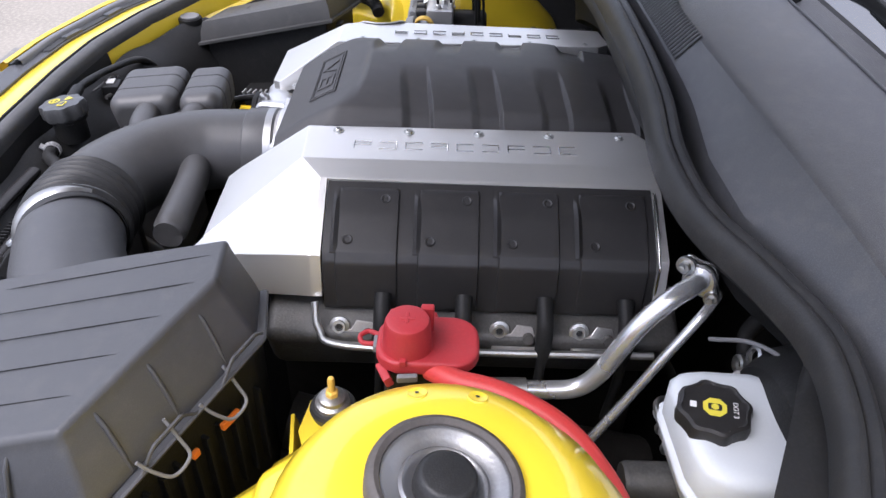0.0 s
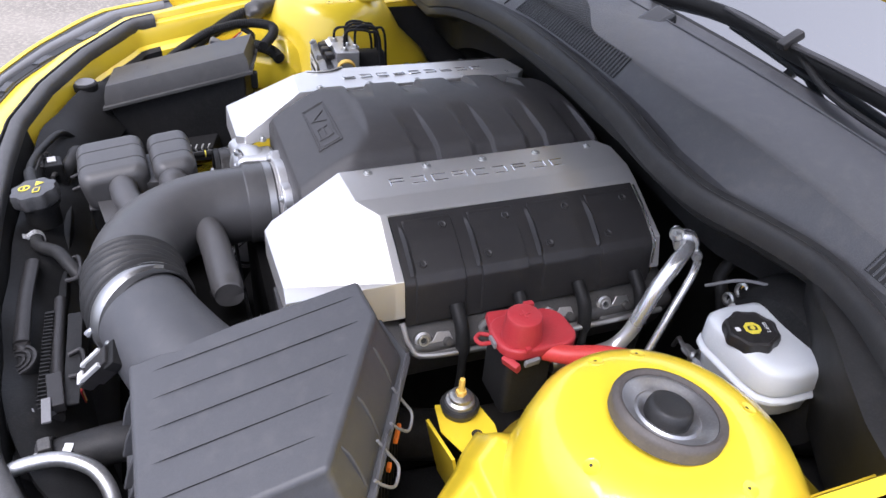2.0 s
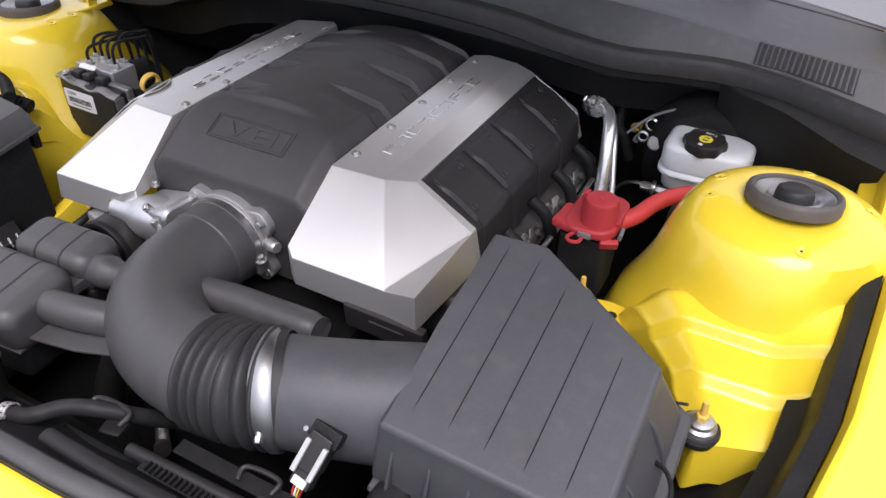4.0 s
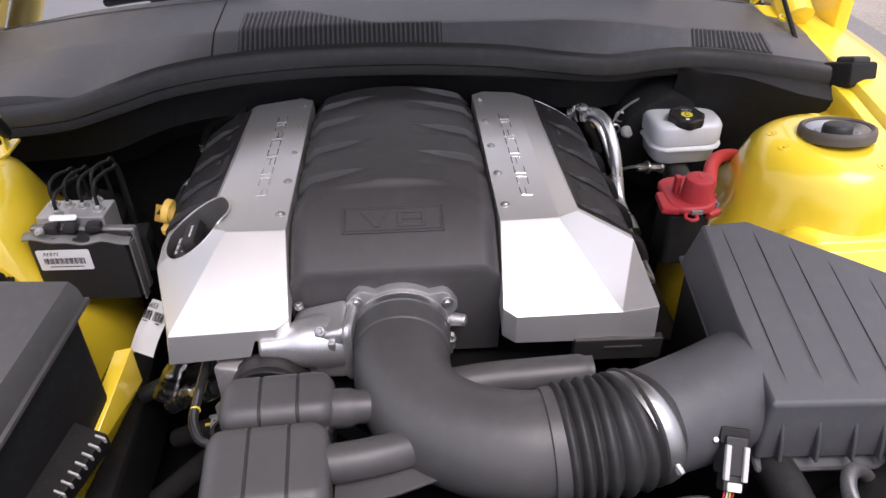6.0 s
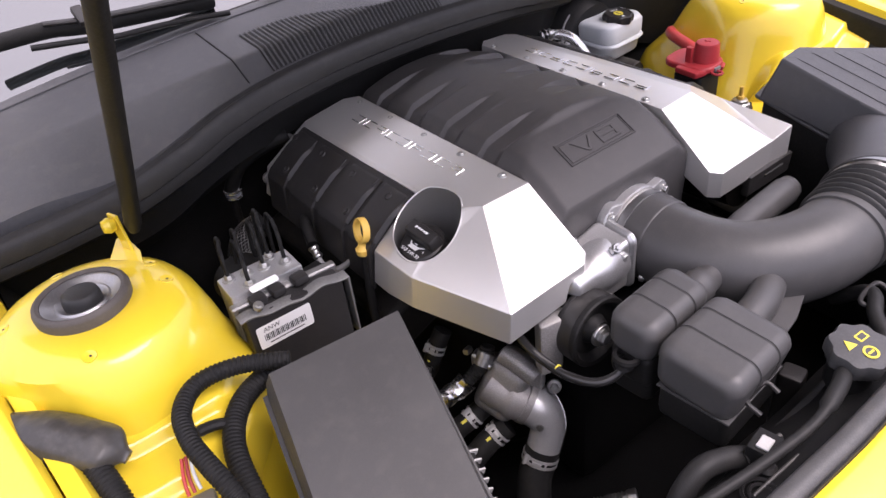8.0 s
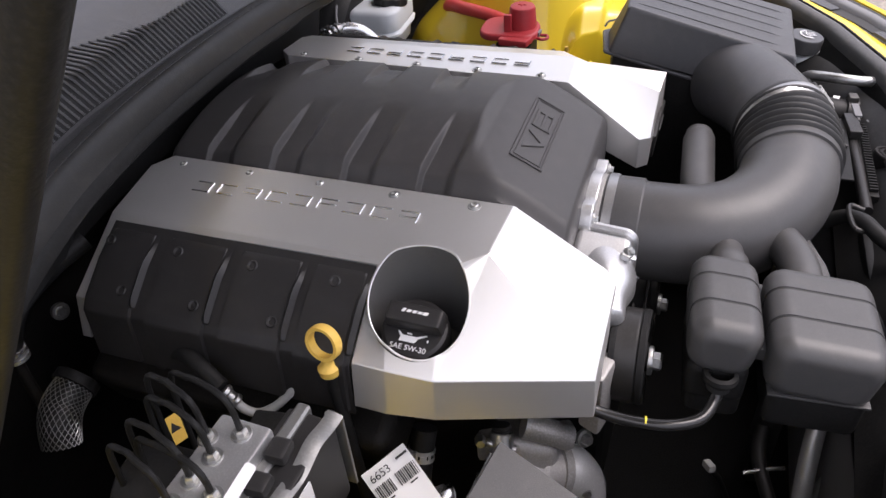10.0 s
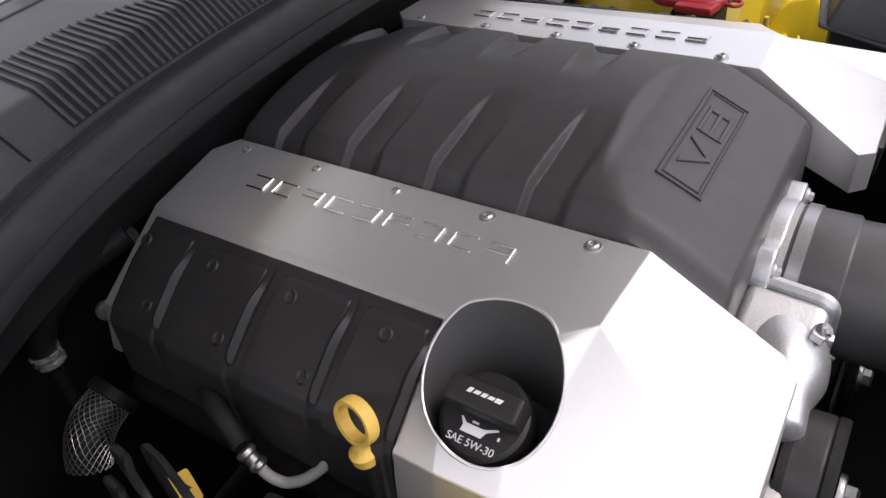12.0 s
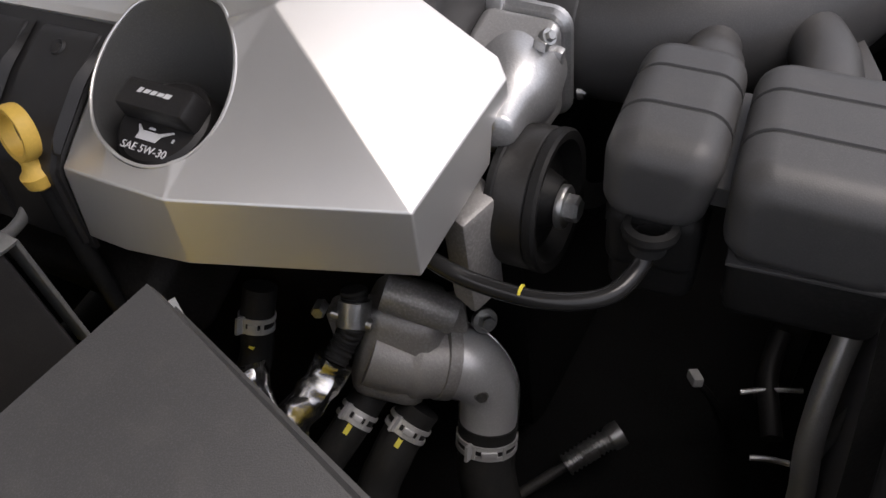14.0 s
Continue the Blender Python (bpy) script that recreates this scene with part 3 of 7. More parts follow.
LETTER = BADGE @ pose(0, 0, -0.0002)
vee = plate(slant(-0.040, -0.0215, 0.0062, 0.0215), LETTER, 0.0022, 0.0005)
vee = plate([(-x, y) for x, y in slant(0.0035, 0.0185, 0.0042, 0.0215)][::-1], LETTER, 0.0021, 0.0005, vee)
part("letter", vee, M_PLASTIC, badge, "raised letter V")
eight = None
for o in (rect(0.034, 0.0034, 0.022, 0.0092), rect(0.030, 0.0034, 0.022, 0.0), rect(0.034, 0.0034, 0.022, -0.0092), rect(0.0056, 0.0150, 0.0075, 0.0), rect(0.0056, 0.0150, 0.0365, 0.0)):
    eight = plate(o, LETTER, 0.0021 + 0.0001 * (o[0][0] > 0.006), 0.0005, eight)
part("letter", eight, M_PLASTIC, badge, "raised figure 8")

# ---------------------------------------------------------------- engine: silver side covers
screw_src = None


def cover(side):
    global screw_src
    s = side
    name = "engine_cover"
    lab = "satin silver engine cover with black coil panel" if s > 0 else "satin silver engine cover with round oil filler recess"
    ob = thing(name, (s * 0.21, 0.22, 0.75), lab, "engine cover", "silver engine covers")
    P = {"V2": (0.127, 0.082, 0.858), "V1": (0.198, 0.086, 0.857), "V3a": (0.1215, -0.006, 0.795), "V3b": (0.136, -0.018, 0.791), "Rin": (0.127, 0.456, 0.861),
         "Rin2": (0.146, 0.474, 0.858), "Rtop": (0.219, 0.470, 0.850), "Rout": (0.296, 0.472, 0.804), "Rlow": (0.309, 0.472, 0.762),
         "V3a_": (0.1215, -0.006, 0.754), "V3b_": (0.136, -0.018, 0.752), "V2_": (0.123, 0.082, 0.80), "Rin_": (0.123, 0.456, 0.80), "Rin2_": (0.146, 0.474, 0.79), "Rtop_": (0.219, 0.474, 0.762)}
    if s > 0:
        P.update(V4=(0.257, -0.016, 0.790), V5=(0.298, -0.020, 0.800), V6=(0.302, 0.106, 0.805), K=(0.2265, 0.1085, 0.8508), R1=(0.194, 0.472, 0.8555), Rtop=(0.220, 0.470, 0.848),
                 V4_=(0.258, -0.016, 0.748), V5_=(0.299, -0.020, 0.752), V6_=(0.311, 0.106, 0.757))
        faces = ["V2 V1 R1 Rin2 Rin", "V1 K Rtop R1", "V3a V3b V4 V1 V2", "V1 V4 V6 K", "V4 V5 V6", "K V6 Rout Rtop", "V6 V6_ Rlow Rout",
                 "V3b V3b_ V4_ V4", "V4 V4_ V5_ V5", "V5 V5_ V6_ V6", "V3a V3a_ V3b_ V3b", "V2 V2_ V3a_ V3a", "Rin Rin_ V2_ V2",
                 "Rin2 Rin2_ Rin_ Rin", "Rtop Rtop_ Rin2_ Rin2 R1", "Rout Rlow Rtop_ Rtop", "V3a_ V2_ Rin_ Rin2_ Rtop_ Rlow V6_ V5_ V4_ V3b_"]
    else:
        P.update(V4=(0.255, -0.019, 0.788), V5=(0.298, 0.107, 0.795), V6=(0.301, 0.149, 0.799), K=(0.224, 0.172, 0.852), K2=(0.2235, 0.12, 0.8535),
                 V4_=(0.261, -0.021, 0.748), V5_=(0.302, 0.107, 0.750), V6_=(0.309, 0.149, 0.752),
                 N1=(0.168, -0.0185, 0.751), N2=(0.160, -0.0183, 0.774), V3b_=(0.136, -0.018, 0.778), V3a_=(0.1215, -0.006, 0.779))
        faces = ["V2 V1 K2 K Rtop Rin2 Rin", "V3a V3b V4 V1 V2", "V1 V4 V5", "V1 V5 K2", "K2 V5 V6 K", "K V6 Rout Rtop", "V6 V6_ Rlow Rout",
                 "V3b V3b_ N2 N1 V4_ V4", "V4 V4_ V5_ V5", "V5 V5_ V6_ V6", "V3a V3a_ V3b_ V3b", "V2 V2_ V3a_ V3a", "Rin Rin_ V2_ V2",
                 "Rin2 Rin2_ Rin_ Rin", "Rtop Rtop_ Rin2_ Rin2", "Rout Rlow Rtop_ Rtop", "V3a_ V2_ Rin_ Rin2_ Rtop_ Rlow V6_ V5_ V4_ N1 N2 V3b_"]
    b = bmesh.new()
    V = {k: b.verts.new((s * x, y, z)) for k, (x, y, z) in P.items()}
    for f in faces:
        vs = [V[k] for k in f.split()]
        b.faces.new(vs)
    bmesh.ops.recalc_face_normals(b, faces=b.faces)
    bevel(b, 0.0012, 2, angle=6)
    sh = part("shell", b, M_SILVER, ob, "faceted satin silver shell", 12)
    # recess behind the coil panel
    y0, y1 = (0.1165, 0.459) if s > 0 else (0.179, 0.461)
    cb = bmesh.new()
    prof = [(0.2295, 0.8535), (0.2415, 0.8815), (0.345, 0.83), (0.345, 0.74), (0.290, 0.74), (0.290, 0.800), (0.2255, 0.8425)]
    lo = [cb.verts.new((s * x, y0, z)) for x, z in prof]
    hi = [cb.verts.new((s * x, y1, z)) for x, z in prof]
    cb.faces.new(lo)
    cb.faces.new(hi[::-1])
    for i in range(len(prof)):
        j = (i + 1) % len(prof)
        cb.faces.new((lo[i], hi[i], hi[j], lo[j]))
    cutters = [part("cutter", cb, M_SILVER)]
    if s < 0:
        cutters.append(part("cutter", lathe([(0, 0.70), (0.0435, 0.70), (0.0435, 0.95), (0, 0.95)], (-0.246, 0.1355, 0), (0, 0, 1), 72), M_SILVER))
    for c in cutters:
        c.matrix_world = Matrix.Identity(4)
    carve(sh, cutters)
    # coil panel: a bent plate with raised pads, each with two dimples
    def prof_at(v, lift):
        """The panel's bent section; v from 0 (top) to 1 (bottom)."""
        q = [(0.2265, 0.8445), (0.262, 0.8265), (0.2945, 0.8035), (0.301, 0.795), (0.3065, 0.742)]
        nn = [(0.45, 0.89), (0.5, 0.866), (0.6, 0.8), (0.9, 0.44), (0.995, 0.1)]
        t = v * (len(q) - 1)
        i = min(int(t), len(q) - 2)
        f = t - i
        return Vector((s * (q[i][0] + (q[i + 1][0] - q[i][0]) * f + lift * (nn[i][0] + (nn[i + 1][0] - nn[i][0]) * f)), 0,
                       q[i][1] + (q[i + 1][1] - q[i][1]) * f + lift * (nn[i][1] + (nn[i + 1][1] - nn[i][1]) * f)))
    panel = part("coil_panel", sheet(lambda u, v: prof_at(v, 0) + Vector((0, y0 + 0.0015 + (y1 - y0 - 0.003) * u, 0)), 60, 12, -0.003), M_COIL, ob, "black ribbed coil panel")
    if s > 0:
        pads = [(0.129, 0.196), (0.213, 0.279), (0.295, 0.361), (0.378, 0.452)]
        dots = [((0.180, 0.143)), ((0.264, 0.227)), ((0.348, 0.311)), ((0.434, 0.395))]
    else:
        pads = [(0.183, 0.236), (0.246, 0.312), (0.324, 0.391), (0.404, 0.456)]
        dots = [((0.212, None)), ((0.295, 0.259)), ((0.375, 0.340)), ((0.452, 0.420))]
    for (a, c), (du, dl) in zip(pads, dots):
        def pad(u, v, a=a, c=c):
            # the pad narrows a little below the bend and has sloping flanks
            e = abs(u - 0.5) * 2
            flank = 1 - smooth(0.90, 1.0, e)
            top = smooth(0.0, 0.04, v)
            return prof_at(0.03 + 0.95 * v, 0.0060 * flank * top) + Vector((0, a + (c - a) * u, 0))
        part("coil_pad", sheet(pad, 22, 30), M_COIL, panel, "", 50)
        # ridge along the front edge of the pad
        def ridge(u, v, a=a, c=c):
            h = [0, 1, 0][round(u * 2)]
            k = smooth(0.0, 0.45, v) * (1 - smooth(0.8, 1.0, v))
            return prof_at(0.04 + 0.5 * v, 0.0045 + 0.0055 * h * k) + Vector((0, a + [-0.0035, 0.0, 0.006][round(u * 2)], 0))
        part("ridge", sheet(ridge, 2, 16), M_COIL, panel, "", 30)
        for y, x in ((du, 0.245), (dl, 0.284)):
            if y is None:
                continue
            vv = (x - 0.2265) / (0.2945 - 0.2265) * 0.5
            p = prof_at(vv, 0.0060) + Vector((0, y, 0))
            n = Vector((s * 0.52, 0, 0.855))
            part("dimple", lathe([(0, 0.0003), (0.0026, 0.0003), (0.0034, 0.0010), (0.0046, 0.0014), (0.0056, 0.0)], p, n, 20), M_COIL, panel)
    # bright trim line at the ends of the panel
    for ye in ((y1 + 0.002,) if s > 0 else ()):
        line = [prof_at(v, 0.002) + Vector((0, ye, 0)) for v in (0.02, 0.25, 0.5, 0.75, 0.95)]
        part("trim", sweep(line, 0.0013, 8, 5), M_CHROME, ob, "thin bright trim edge")
    # plain raised bars where the maker's name stands
    yy0, yy1 = (0.158, 0.408) if s < 0 else (0.134, 0.390)
    tree = BVHTree.FromPolygons([v.co + ORIGIN[ob] for v in sh.data.vertices], [tuple(p.vertices) for p in sh.data.polygons])
    for k in range(9):
        y = yy0 + (yy1 - yy0) * (k + 0.5) / 9
        w = (yy1 - yy0) / 9 * 0.70
        at, nrm = tree.ray_cast(Vector((s * 0.168, y, 1.0)), Vector((0, 0, -1)))[:2]
        f = plane_frame(at, nrm, (0, 1, 0)) @ pose(0, 0, -0.0004)
        bars = [rect(0.0015, w, s * 0.0068), rect(0.0015, w, -s * 0.0068)] if k % 3 else [rect(0.0015, w, 0.0), rect(0.0015, w, -s * 0.0068)]
        bars.append(rect(0.0145, 0.0016, 0, w * 0.46 if k % 2 else -w * 0.46))
        for n, o in enumerate(bars):
            part("raised_mark", plate(o, f @ pose(0, 0, 0.0001 * n), 0.0018, 0.0006), M_CHROME, ob)
    # screws along the inner edge
    for k in range(5):
        m = Matrix.Translation(Vector((s * 0.1375, 0.118 + 0.08 * k, 0.8590)) - ORIGIN[ob])
        if screw_src is None:
            sb = lathe([(0, 0.0006), (0.0016, 0.0006), (0.0019, 0.0017), (0.0030, 0.0021), (0.0041, 0.0012), (0.0044, 0.0), (0.0060, 0.0), (0.0064, -0.0012)], (0, 0, 0), (0, 0, 1), 24)
            screw_src = part("screw", sb, M_STEEL)
            screw_src.parent = ob
            screw_src.matrix_basis = m
        else:
            again(screw_src, "screw", ob, m)
    return ob


cover(1)
cover_l = cover(-1)
CUP = (-0.246, 0.1355)
# cup wall down to the filler, with a bright rolled rim that follows the cover
def rim_z(x, y):
    """Height of the silver cover and coil panel round the filler cup."""
    x = -x
    top = 0.8575 - 0.05 * max(0, x - 0.2)
    side = 0.852 - (x - 0.2245) * 0.612
    front = 0.857 - (x - 0.198) * 0.70 - (0.086 - y) * 0.30
    return min(top, side if y > 0.11 else 9, front)


def cup_wall(u, v):
    a = 2 * math.pi * u
    x, y = CUP[0] + 0.0432 * math.cos(a), CUP[1] + 0.0432 * math.sin(a)
    zt = rim_z(x, y) + 0.0006
    r = [1.0, 0.985, 0.96, 0.95, 0.4, 0.02][round(v * 5)]
    z = [zt, zt - 0.004, 0.785, 0.765, 0.762, 0.762][round(v * 5)]
    return (CUP[0] + 0.0432 * r * math.cos(a), CUP[1] + 0.0432 * r * math.sin(a), z)


part("filler_cup", sheet(cup_wall, 72, 5, 0.0012), M_CUP, cover_l, "satin black cup round the oil filler", 50)
rim = [(CUP[0] + 0.0438 * math.cos(2 * math.pi * k / 40), CUP[1] + 0.0438 * math.sin(2 * math.pi * k / 40)) for k in range(41)]
part("cup_rim", sweep([(x, y, rim_z(x, y) + 0.0008) for x, y in rim], 0.0011, 8, 3), M_SILVER, cover_l, "thin bright rim")

# ---------------------------------------------------------------- oil filler cap and dipstick
cap = thing("oil_filler_cap", (-0.256, 0.136, 0.765), "black plastic oil filler cap with white symbols", "oil cap")
CT = plane_frame((-0.258, 0.137, 0.811), (-0.33, -0.05, 0.94), (0.85, 0.5, 0.3)) @ pose(0, 0, 0, 0, 0, -29) @ Matrix.Scale(1.10, 4)
part("body", lathe([(0.0265, -0.038), (0.0292, -0.03), (0.0300, -0.008), (0.0288, -0.002), (0.0258, 0.0), (0.0, 0.0)], CT.translation, (-0.33, -0.05, 0.94), 48,
                   wob=lambda a, r: 1 + (0.02 * math.cos(16 * a) if r > 0.029 else 0)), M_COIL, cap, "round ribbed black cap")
grip = box((0.050, 0.019, 0.015), (0, 0.0065, 0.0062), width=0.0035, taper=0.9)
bmesh.ops.transform(grip, matrix=CT, verts=grip.verts)
part("grip", grip, M_COIL, cap, "raised black grip bar")
part("writing", writing("SAE 5W-30", 0.0062, CT @ pose(0.0, -0.0175, 0.0006), 0.0002), M_WHITEINK, cap, "white printed oil grade")
for k, (w, h) in enumerate(((0.0026, 0.0030), (0.0034, 0.0022), (0.0030, 0.0024), (0.0034, 0.0020), (0.0038, 0.0026))):
    part("mark", plate([(-w / 2 - 0.0006, -h / 2), (w / 2 - 0.0006, -h / 2), (w / 2 + 0.0006, h / 2), (-w / 2 + 0.0006, h / 2)], CT @ pose(-0.0085 + 0.0044 * k, 0.0075, 0.0138), 0.0003), M_WHITEINK, cap, "plain white mark on the grip")
can = plate([(-0.009, -0.004), (0.004, -0.004), (0.006, 0.0), (0.0125, 0.0035), (0.0115, 0.0042), (0.004, 0.0012), (-0.007, 0.0012), (-0.0105, 0.004), (-0.0115, 0.0036), (-0.0085, -0.0005)], CT @ pose(0, -0.0085, 0.0002), 0.0004)
can = plate(rect(0.004, 0.0012, -0.002, 0.0030), CT @ pose(0, -0.0085, 0.0002), 0.0004, bm=can)
can = plate(rect(0.0012, 0.0022, 0.0138, -0.0005), CT @ pose(0, -0.0085, 0.0002), 0.0004, bm=can)
part("symbol", can, M_WHITEINK, cap, "white oil can symbol")

dip = thing("dipstick", (-0.305, 0.195, 0.64), "yellow plastic ring handle of the oil dipstick", "dipstick")
DM = plane_frame((-0.3015, 0.201, 0.8195), (-0.95, 0.15, 0.25), (0.1, 0.1, 1))
ring = lathe([(0.0128, -0.0042), (0.0158, -0.0046), (0.0165, -0.003), (0.0165, 0.003), (0.0158, 0.0046), (0.0128, 0.0042), (0.0128, -0.0042)], DM.translation, DM.to_3x3() @ Vector((0, 0, 1)), 36)
part("ring", ring, M_DIP, dip, "yellow finger ring")
part("neck", lathe([(0.0, -0.034), (0.0055, -0.034), (0.0092, -0.031), (0.0098, -0.024), (0.0065, -0.021), (0.0050, -0.017), (0.0050, -0.0135)], DM @ Vector((0, -0.0145, 0)) + Vector((0, 0, 0.014)), (0.02, 0.06, 1), 20), M_DIP, dip, "yellow flared neck")
part("tube", sweep([(-0.3045, 0.197, 0.792), (-0.308, 0.195, 0.76), (-0.314, 0.188, 0.70), (-0.318, 0.18, 0.60)], 0.0062, 12, 6), M_DARK, dip, "black dipstick tube")

# ---------------------------------------------------------------- throttle body
tb = thing("throttle_body", (-0.03, 0.02, 0.69), "bare cast aluminium throttle body with motor housing", "throttle body")
TBC = Vector((0.004, 0.0, 0.752))
fl = []                                                # a round flange with four bolt lobes
for k in range(72):
    a = 2 * math.pi * k / 72
    lobe = max(math.cos(a - radians(q)) for q in (33, 140, 222, 322))
    fl.append((TBC.x + math.cos(a) * (0.0585 + 0.016 * smooth(0.93, 0.995, lobe)), TBC.z + math.sin(a) * (0.0585 + 0.016 * smooth(0.93, 0.995, lobe))))
fb = bmesh.new()
lo = [fb.verts.new((x, 0.020, z)) for x, z in fl]
hi = [fb.verts.new((x, 0.036, z)) for x, z in fl]
fb.faces.new(lo)
fb.faces.new(hi[::-1])
for i in range(len(fl)):
    j = (i + 1) % len(fl)
    fb.faces.new((lo[i], hi[i], hi[j], lo[j]))
bevel(fb, 0.0022, 2, angle=60)
part("flange", fb, M_ALU, tb, "polished cast flange with bolt lobes", 40)
part("bore", lathe([(0.0565, -0.004), (0.0560, 0.008), (0.0545, 0.010), (0.0540, 0.018), (0.05, 0.018)], (0.004, 0.025, 0.752), (0, -1, 0), 48), M_DARKALU, tb, "round aluminium bore")
part("gear_housing", prism([(-0.118, 0.034), (-0.123, 0.014), (-0.118, -0.012), (-0.104, -0.022), (-0.057, -0.024), (-0.057, 0.034)], 0.714, lambda x, y: 0.789 + 0.004 * smooth(-0.01, 0.03, y) - 0.014 * smooth(-0.092, -0.122, x), 0.011, 4), M_ALU, tb, "cast aluminium gear housing", 50)
part("cover_plate", plate(round_rect(0.064, 0.084, 0.014, 0.0, 0.0, 6), plane_frame((-0.058, 0.0035, 0.7525), (1, -0.12, 0), (0, 0, 1)), 0.010, 0.003), M_ALU, tb, "rounded cover plate", 40)
part("motor_barrel", lathe([(0.0, 0.0755), (0.009, 0.0755), (0.0118, 0.073), (0.0165, 0.050), (0.0225, 0.040), (0.0285, 0.028), (0.0320, 0.012), (0.0330, -0.020)], (-0.0855, 0.0005, 0.7550), (-0.96, -0.265, 0.155), 36), M_ALU, tb, "tapered motor barrel", 50)
part("lug", in_frame(box((0.012, 0.010, 0.008), width=0.002), pose(-0.0860, -0.0205, 0.7865, 10, 0, -8)), M_ALU, tb)
part("lug", in_frame(box((0.008, 0.008, 0.016), width=0.002), pose(-0.0740, -0.0250, 0.768, 10, 0, 0)), M_ALU, tb)
for p, ax in (((-0.0852, -0.0235, 0.790), (-0.2, -0.75, 0.6)), ((-0.0925, -0.0225, 0.716), (-0.2, -0.9, 0.1)), ((-0.040, -0.0295, 0.721), (0.3, -0.95, 0.1)), ((-0.113, 0.020, 0.793), (0, 0, 1))):
    part("bolt", hexhead(p, ax, 0.0036, 0.004), M_STEEL, tb)
for q in (33, 140, 222, 322):
    a = radians(q)
    part("bolt", hexhead((TBC.x + 0.0660 * math.cos(a), 0.0195, TBC.z + 0.0660 * math.sin(a)), (0, -1, 0), 0.0044, 0.005), M_STEEL, tb)
part("boss", lathe([(0.0, 0.016), (0.006, 0.016), (0.0075, 0.014), (0.0085, 0.0), (0.0085, -0.012)], (0.066, 0.024, 0.758), (1, -0.35, 0.1), 20), M_ALU, tb, "round shaft boss")

# ---------------------------------------------------------------- intake tube with resonators
tube = thing("air_intake_tube", (0.08, -0.12, 0.70), "black moulded air intake elbow with bellows and two resonators", "intake tube")
ELBOW = [(0.004, 0.012, 0.752), (0.004, -0.045, 0.752), (0.010, -0.088, 0.752), (0.032, -0.128, 0.753), (0.070, -0.158, 0.756), (0.112, -0.174, 0.760), (0.150, -0.178, 0.763)]
part("elbow", sweep(ELBOW, lambda s: 0.0535 + 0.001 * math.sin(3 * s), 48, 10, caps=False), M_TUBE, tube, "wide smooth black elbow", 60)
for p, q, r in (((0.004, 0.0175, 0.752), (0.004, -0.026, 0.752), 0.0565), ((0.142, -0.178, 0.7625), (0.158, -0.1775, 0.7635), 0.0565)):
    part("cuff", sweep([p, Vector(p).lerp(Vector(q), 0.06), Vector(p).lerp(Vector(q), 0.94), q], lambda s, r=r: r if 0.03 < s < 0.97 else r - 0.003, 48, 1, smooth=False, caps=False), M_TUBE, tube, "raised moulded cuff", 50)
part("seam", sweep([Vector(p) + Vector((-0.010 - 0.02 * (i > 3), -0.052 + 0.004 * i, -0.008)) for i, p in enumerate(ELBOW[2:])], 0.0012, 6, 8), M_TUBE, tube, "thin mould seam")
bl = [(0.154, -0.178, 0.7635), (0.18, -0.1765, 0.766), (0.209, -0.1745, 0.769), (0.236, -0.1665, 0.771)]
line = curve_points(bl, 28)
part("bellows", sweep(line, lambda s: 0.0540 + 0.0065 * (0.5 - 0.5 * math.cos(2 * math.pi * 7 * s)) ** 0.6, 48, smooth=False, caps=False), M_RUBBER, tube, "black rubber bellows", 60)
part("cuff", sweep([(0.2385, -0.1660, 0.7712), (0.2390, -0.1657, 0.7713), (0.2455, -0.1625, 0.7719), (0.2460, -0.1622, 0.7719)], lambda s: 0.0565 if 0.03 < s < 0.97 else 0.055, 48, smooth=False, caps=False), M_RUBBER, tube, "black rubber cuff end", 50)
clamp = part("hose_clamp", sweep([(0.2300, -0.1705, 0.7705), (0.2305, -0.1703, 0.7706), (0.2380, -0.1663, 0.7712), (0.2385, -0.1660, 0.7712)], lambda s: 0.0597 if 0.03 < s < 0.97 else 0.056, 48, smooth=False, caps=False), M_CLAMP, tube, "bright steel band clamp", 50)
part("clamp_screw", hexhead((0.2570, -0.2235, 0.775), (0.35, -0.75, -0.55), 0.0042, 0.006, False, bm=lathe([(0, 0), (0.0036, 0), (0.0036, 0.020), (0, 0.020)], (0.2505, -0.2090, 0.786), (0.35, -0.75, -0.55), 12)), M_CLAMP, clamp)
part("hose_clamp", sweep([(0.004, 0.0135, 0.752), (0.004, 0.013, 0.752), (0.004, 0.0035, 0.752), (0.004, 0.003, 0.752)][::-1], lambda s: 0.0580 if 0.03 < s < 0.97 else 0.056, 48, smooth=False, caps=False), M_CLAMP, tube, "bright steel band clamp", 50)
part("clamp_screw", hexhead((0.061, 0.008, 0.742), (0.3, -0.2, 1), 0.005, 0.008, bm=box((0.008, 0.012, 0.02), (0.0605, 0.008, 0.732), width=0.0015)), M_STEEL, tube)
part("branch_pipe", sweep([(0.045, -0.088, 0.756), (0.09, -0.080, 0.7565), (0.15, -0.0765, 0.757), (0.206, -0.074, 0.757), (0.212, -0.0738, 0.757)], lambda s: 0.0195 if s < 0.95 else 0.017, 28, 6), M_TUBE, tube, "closed side branch of black plastic", 50)


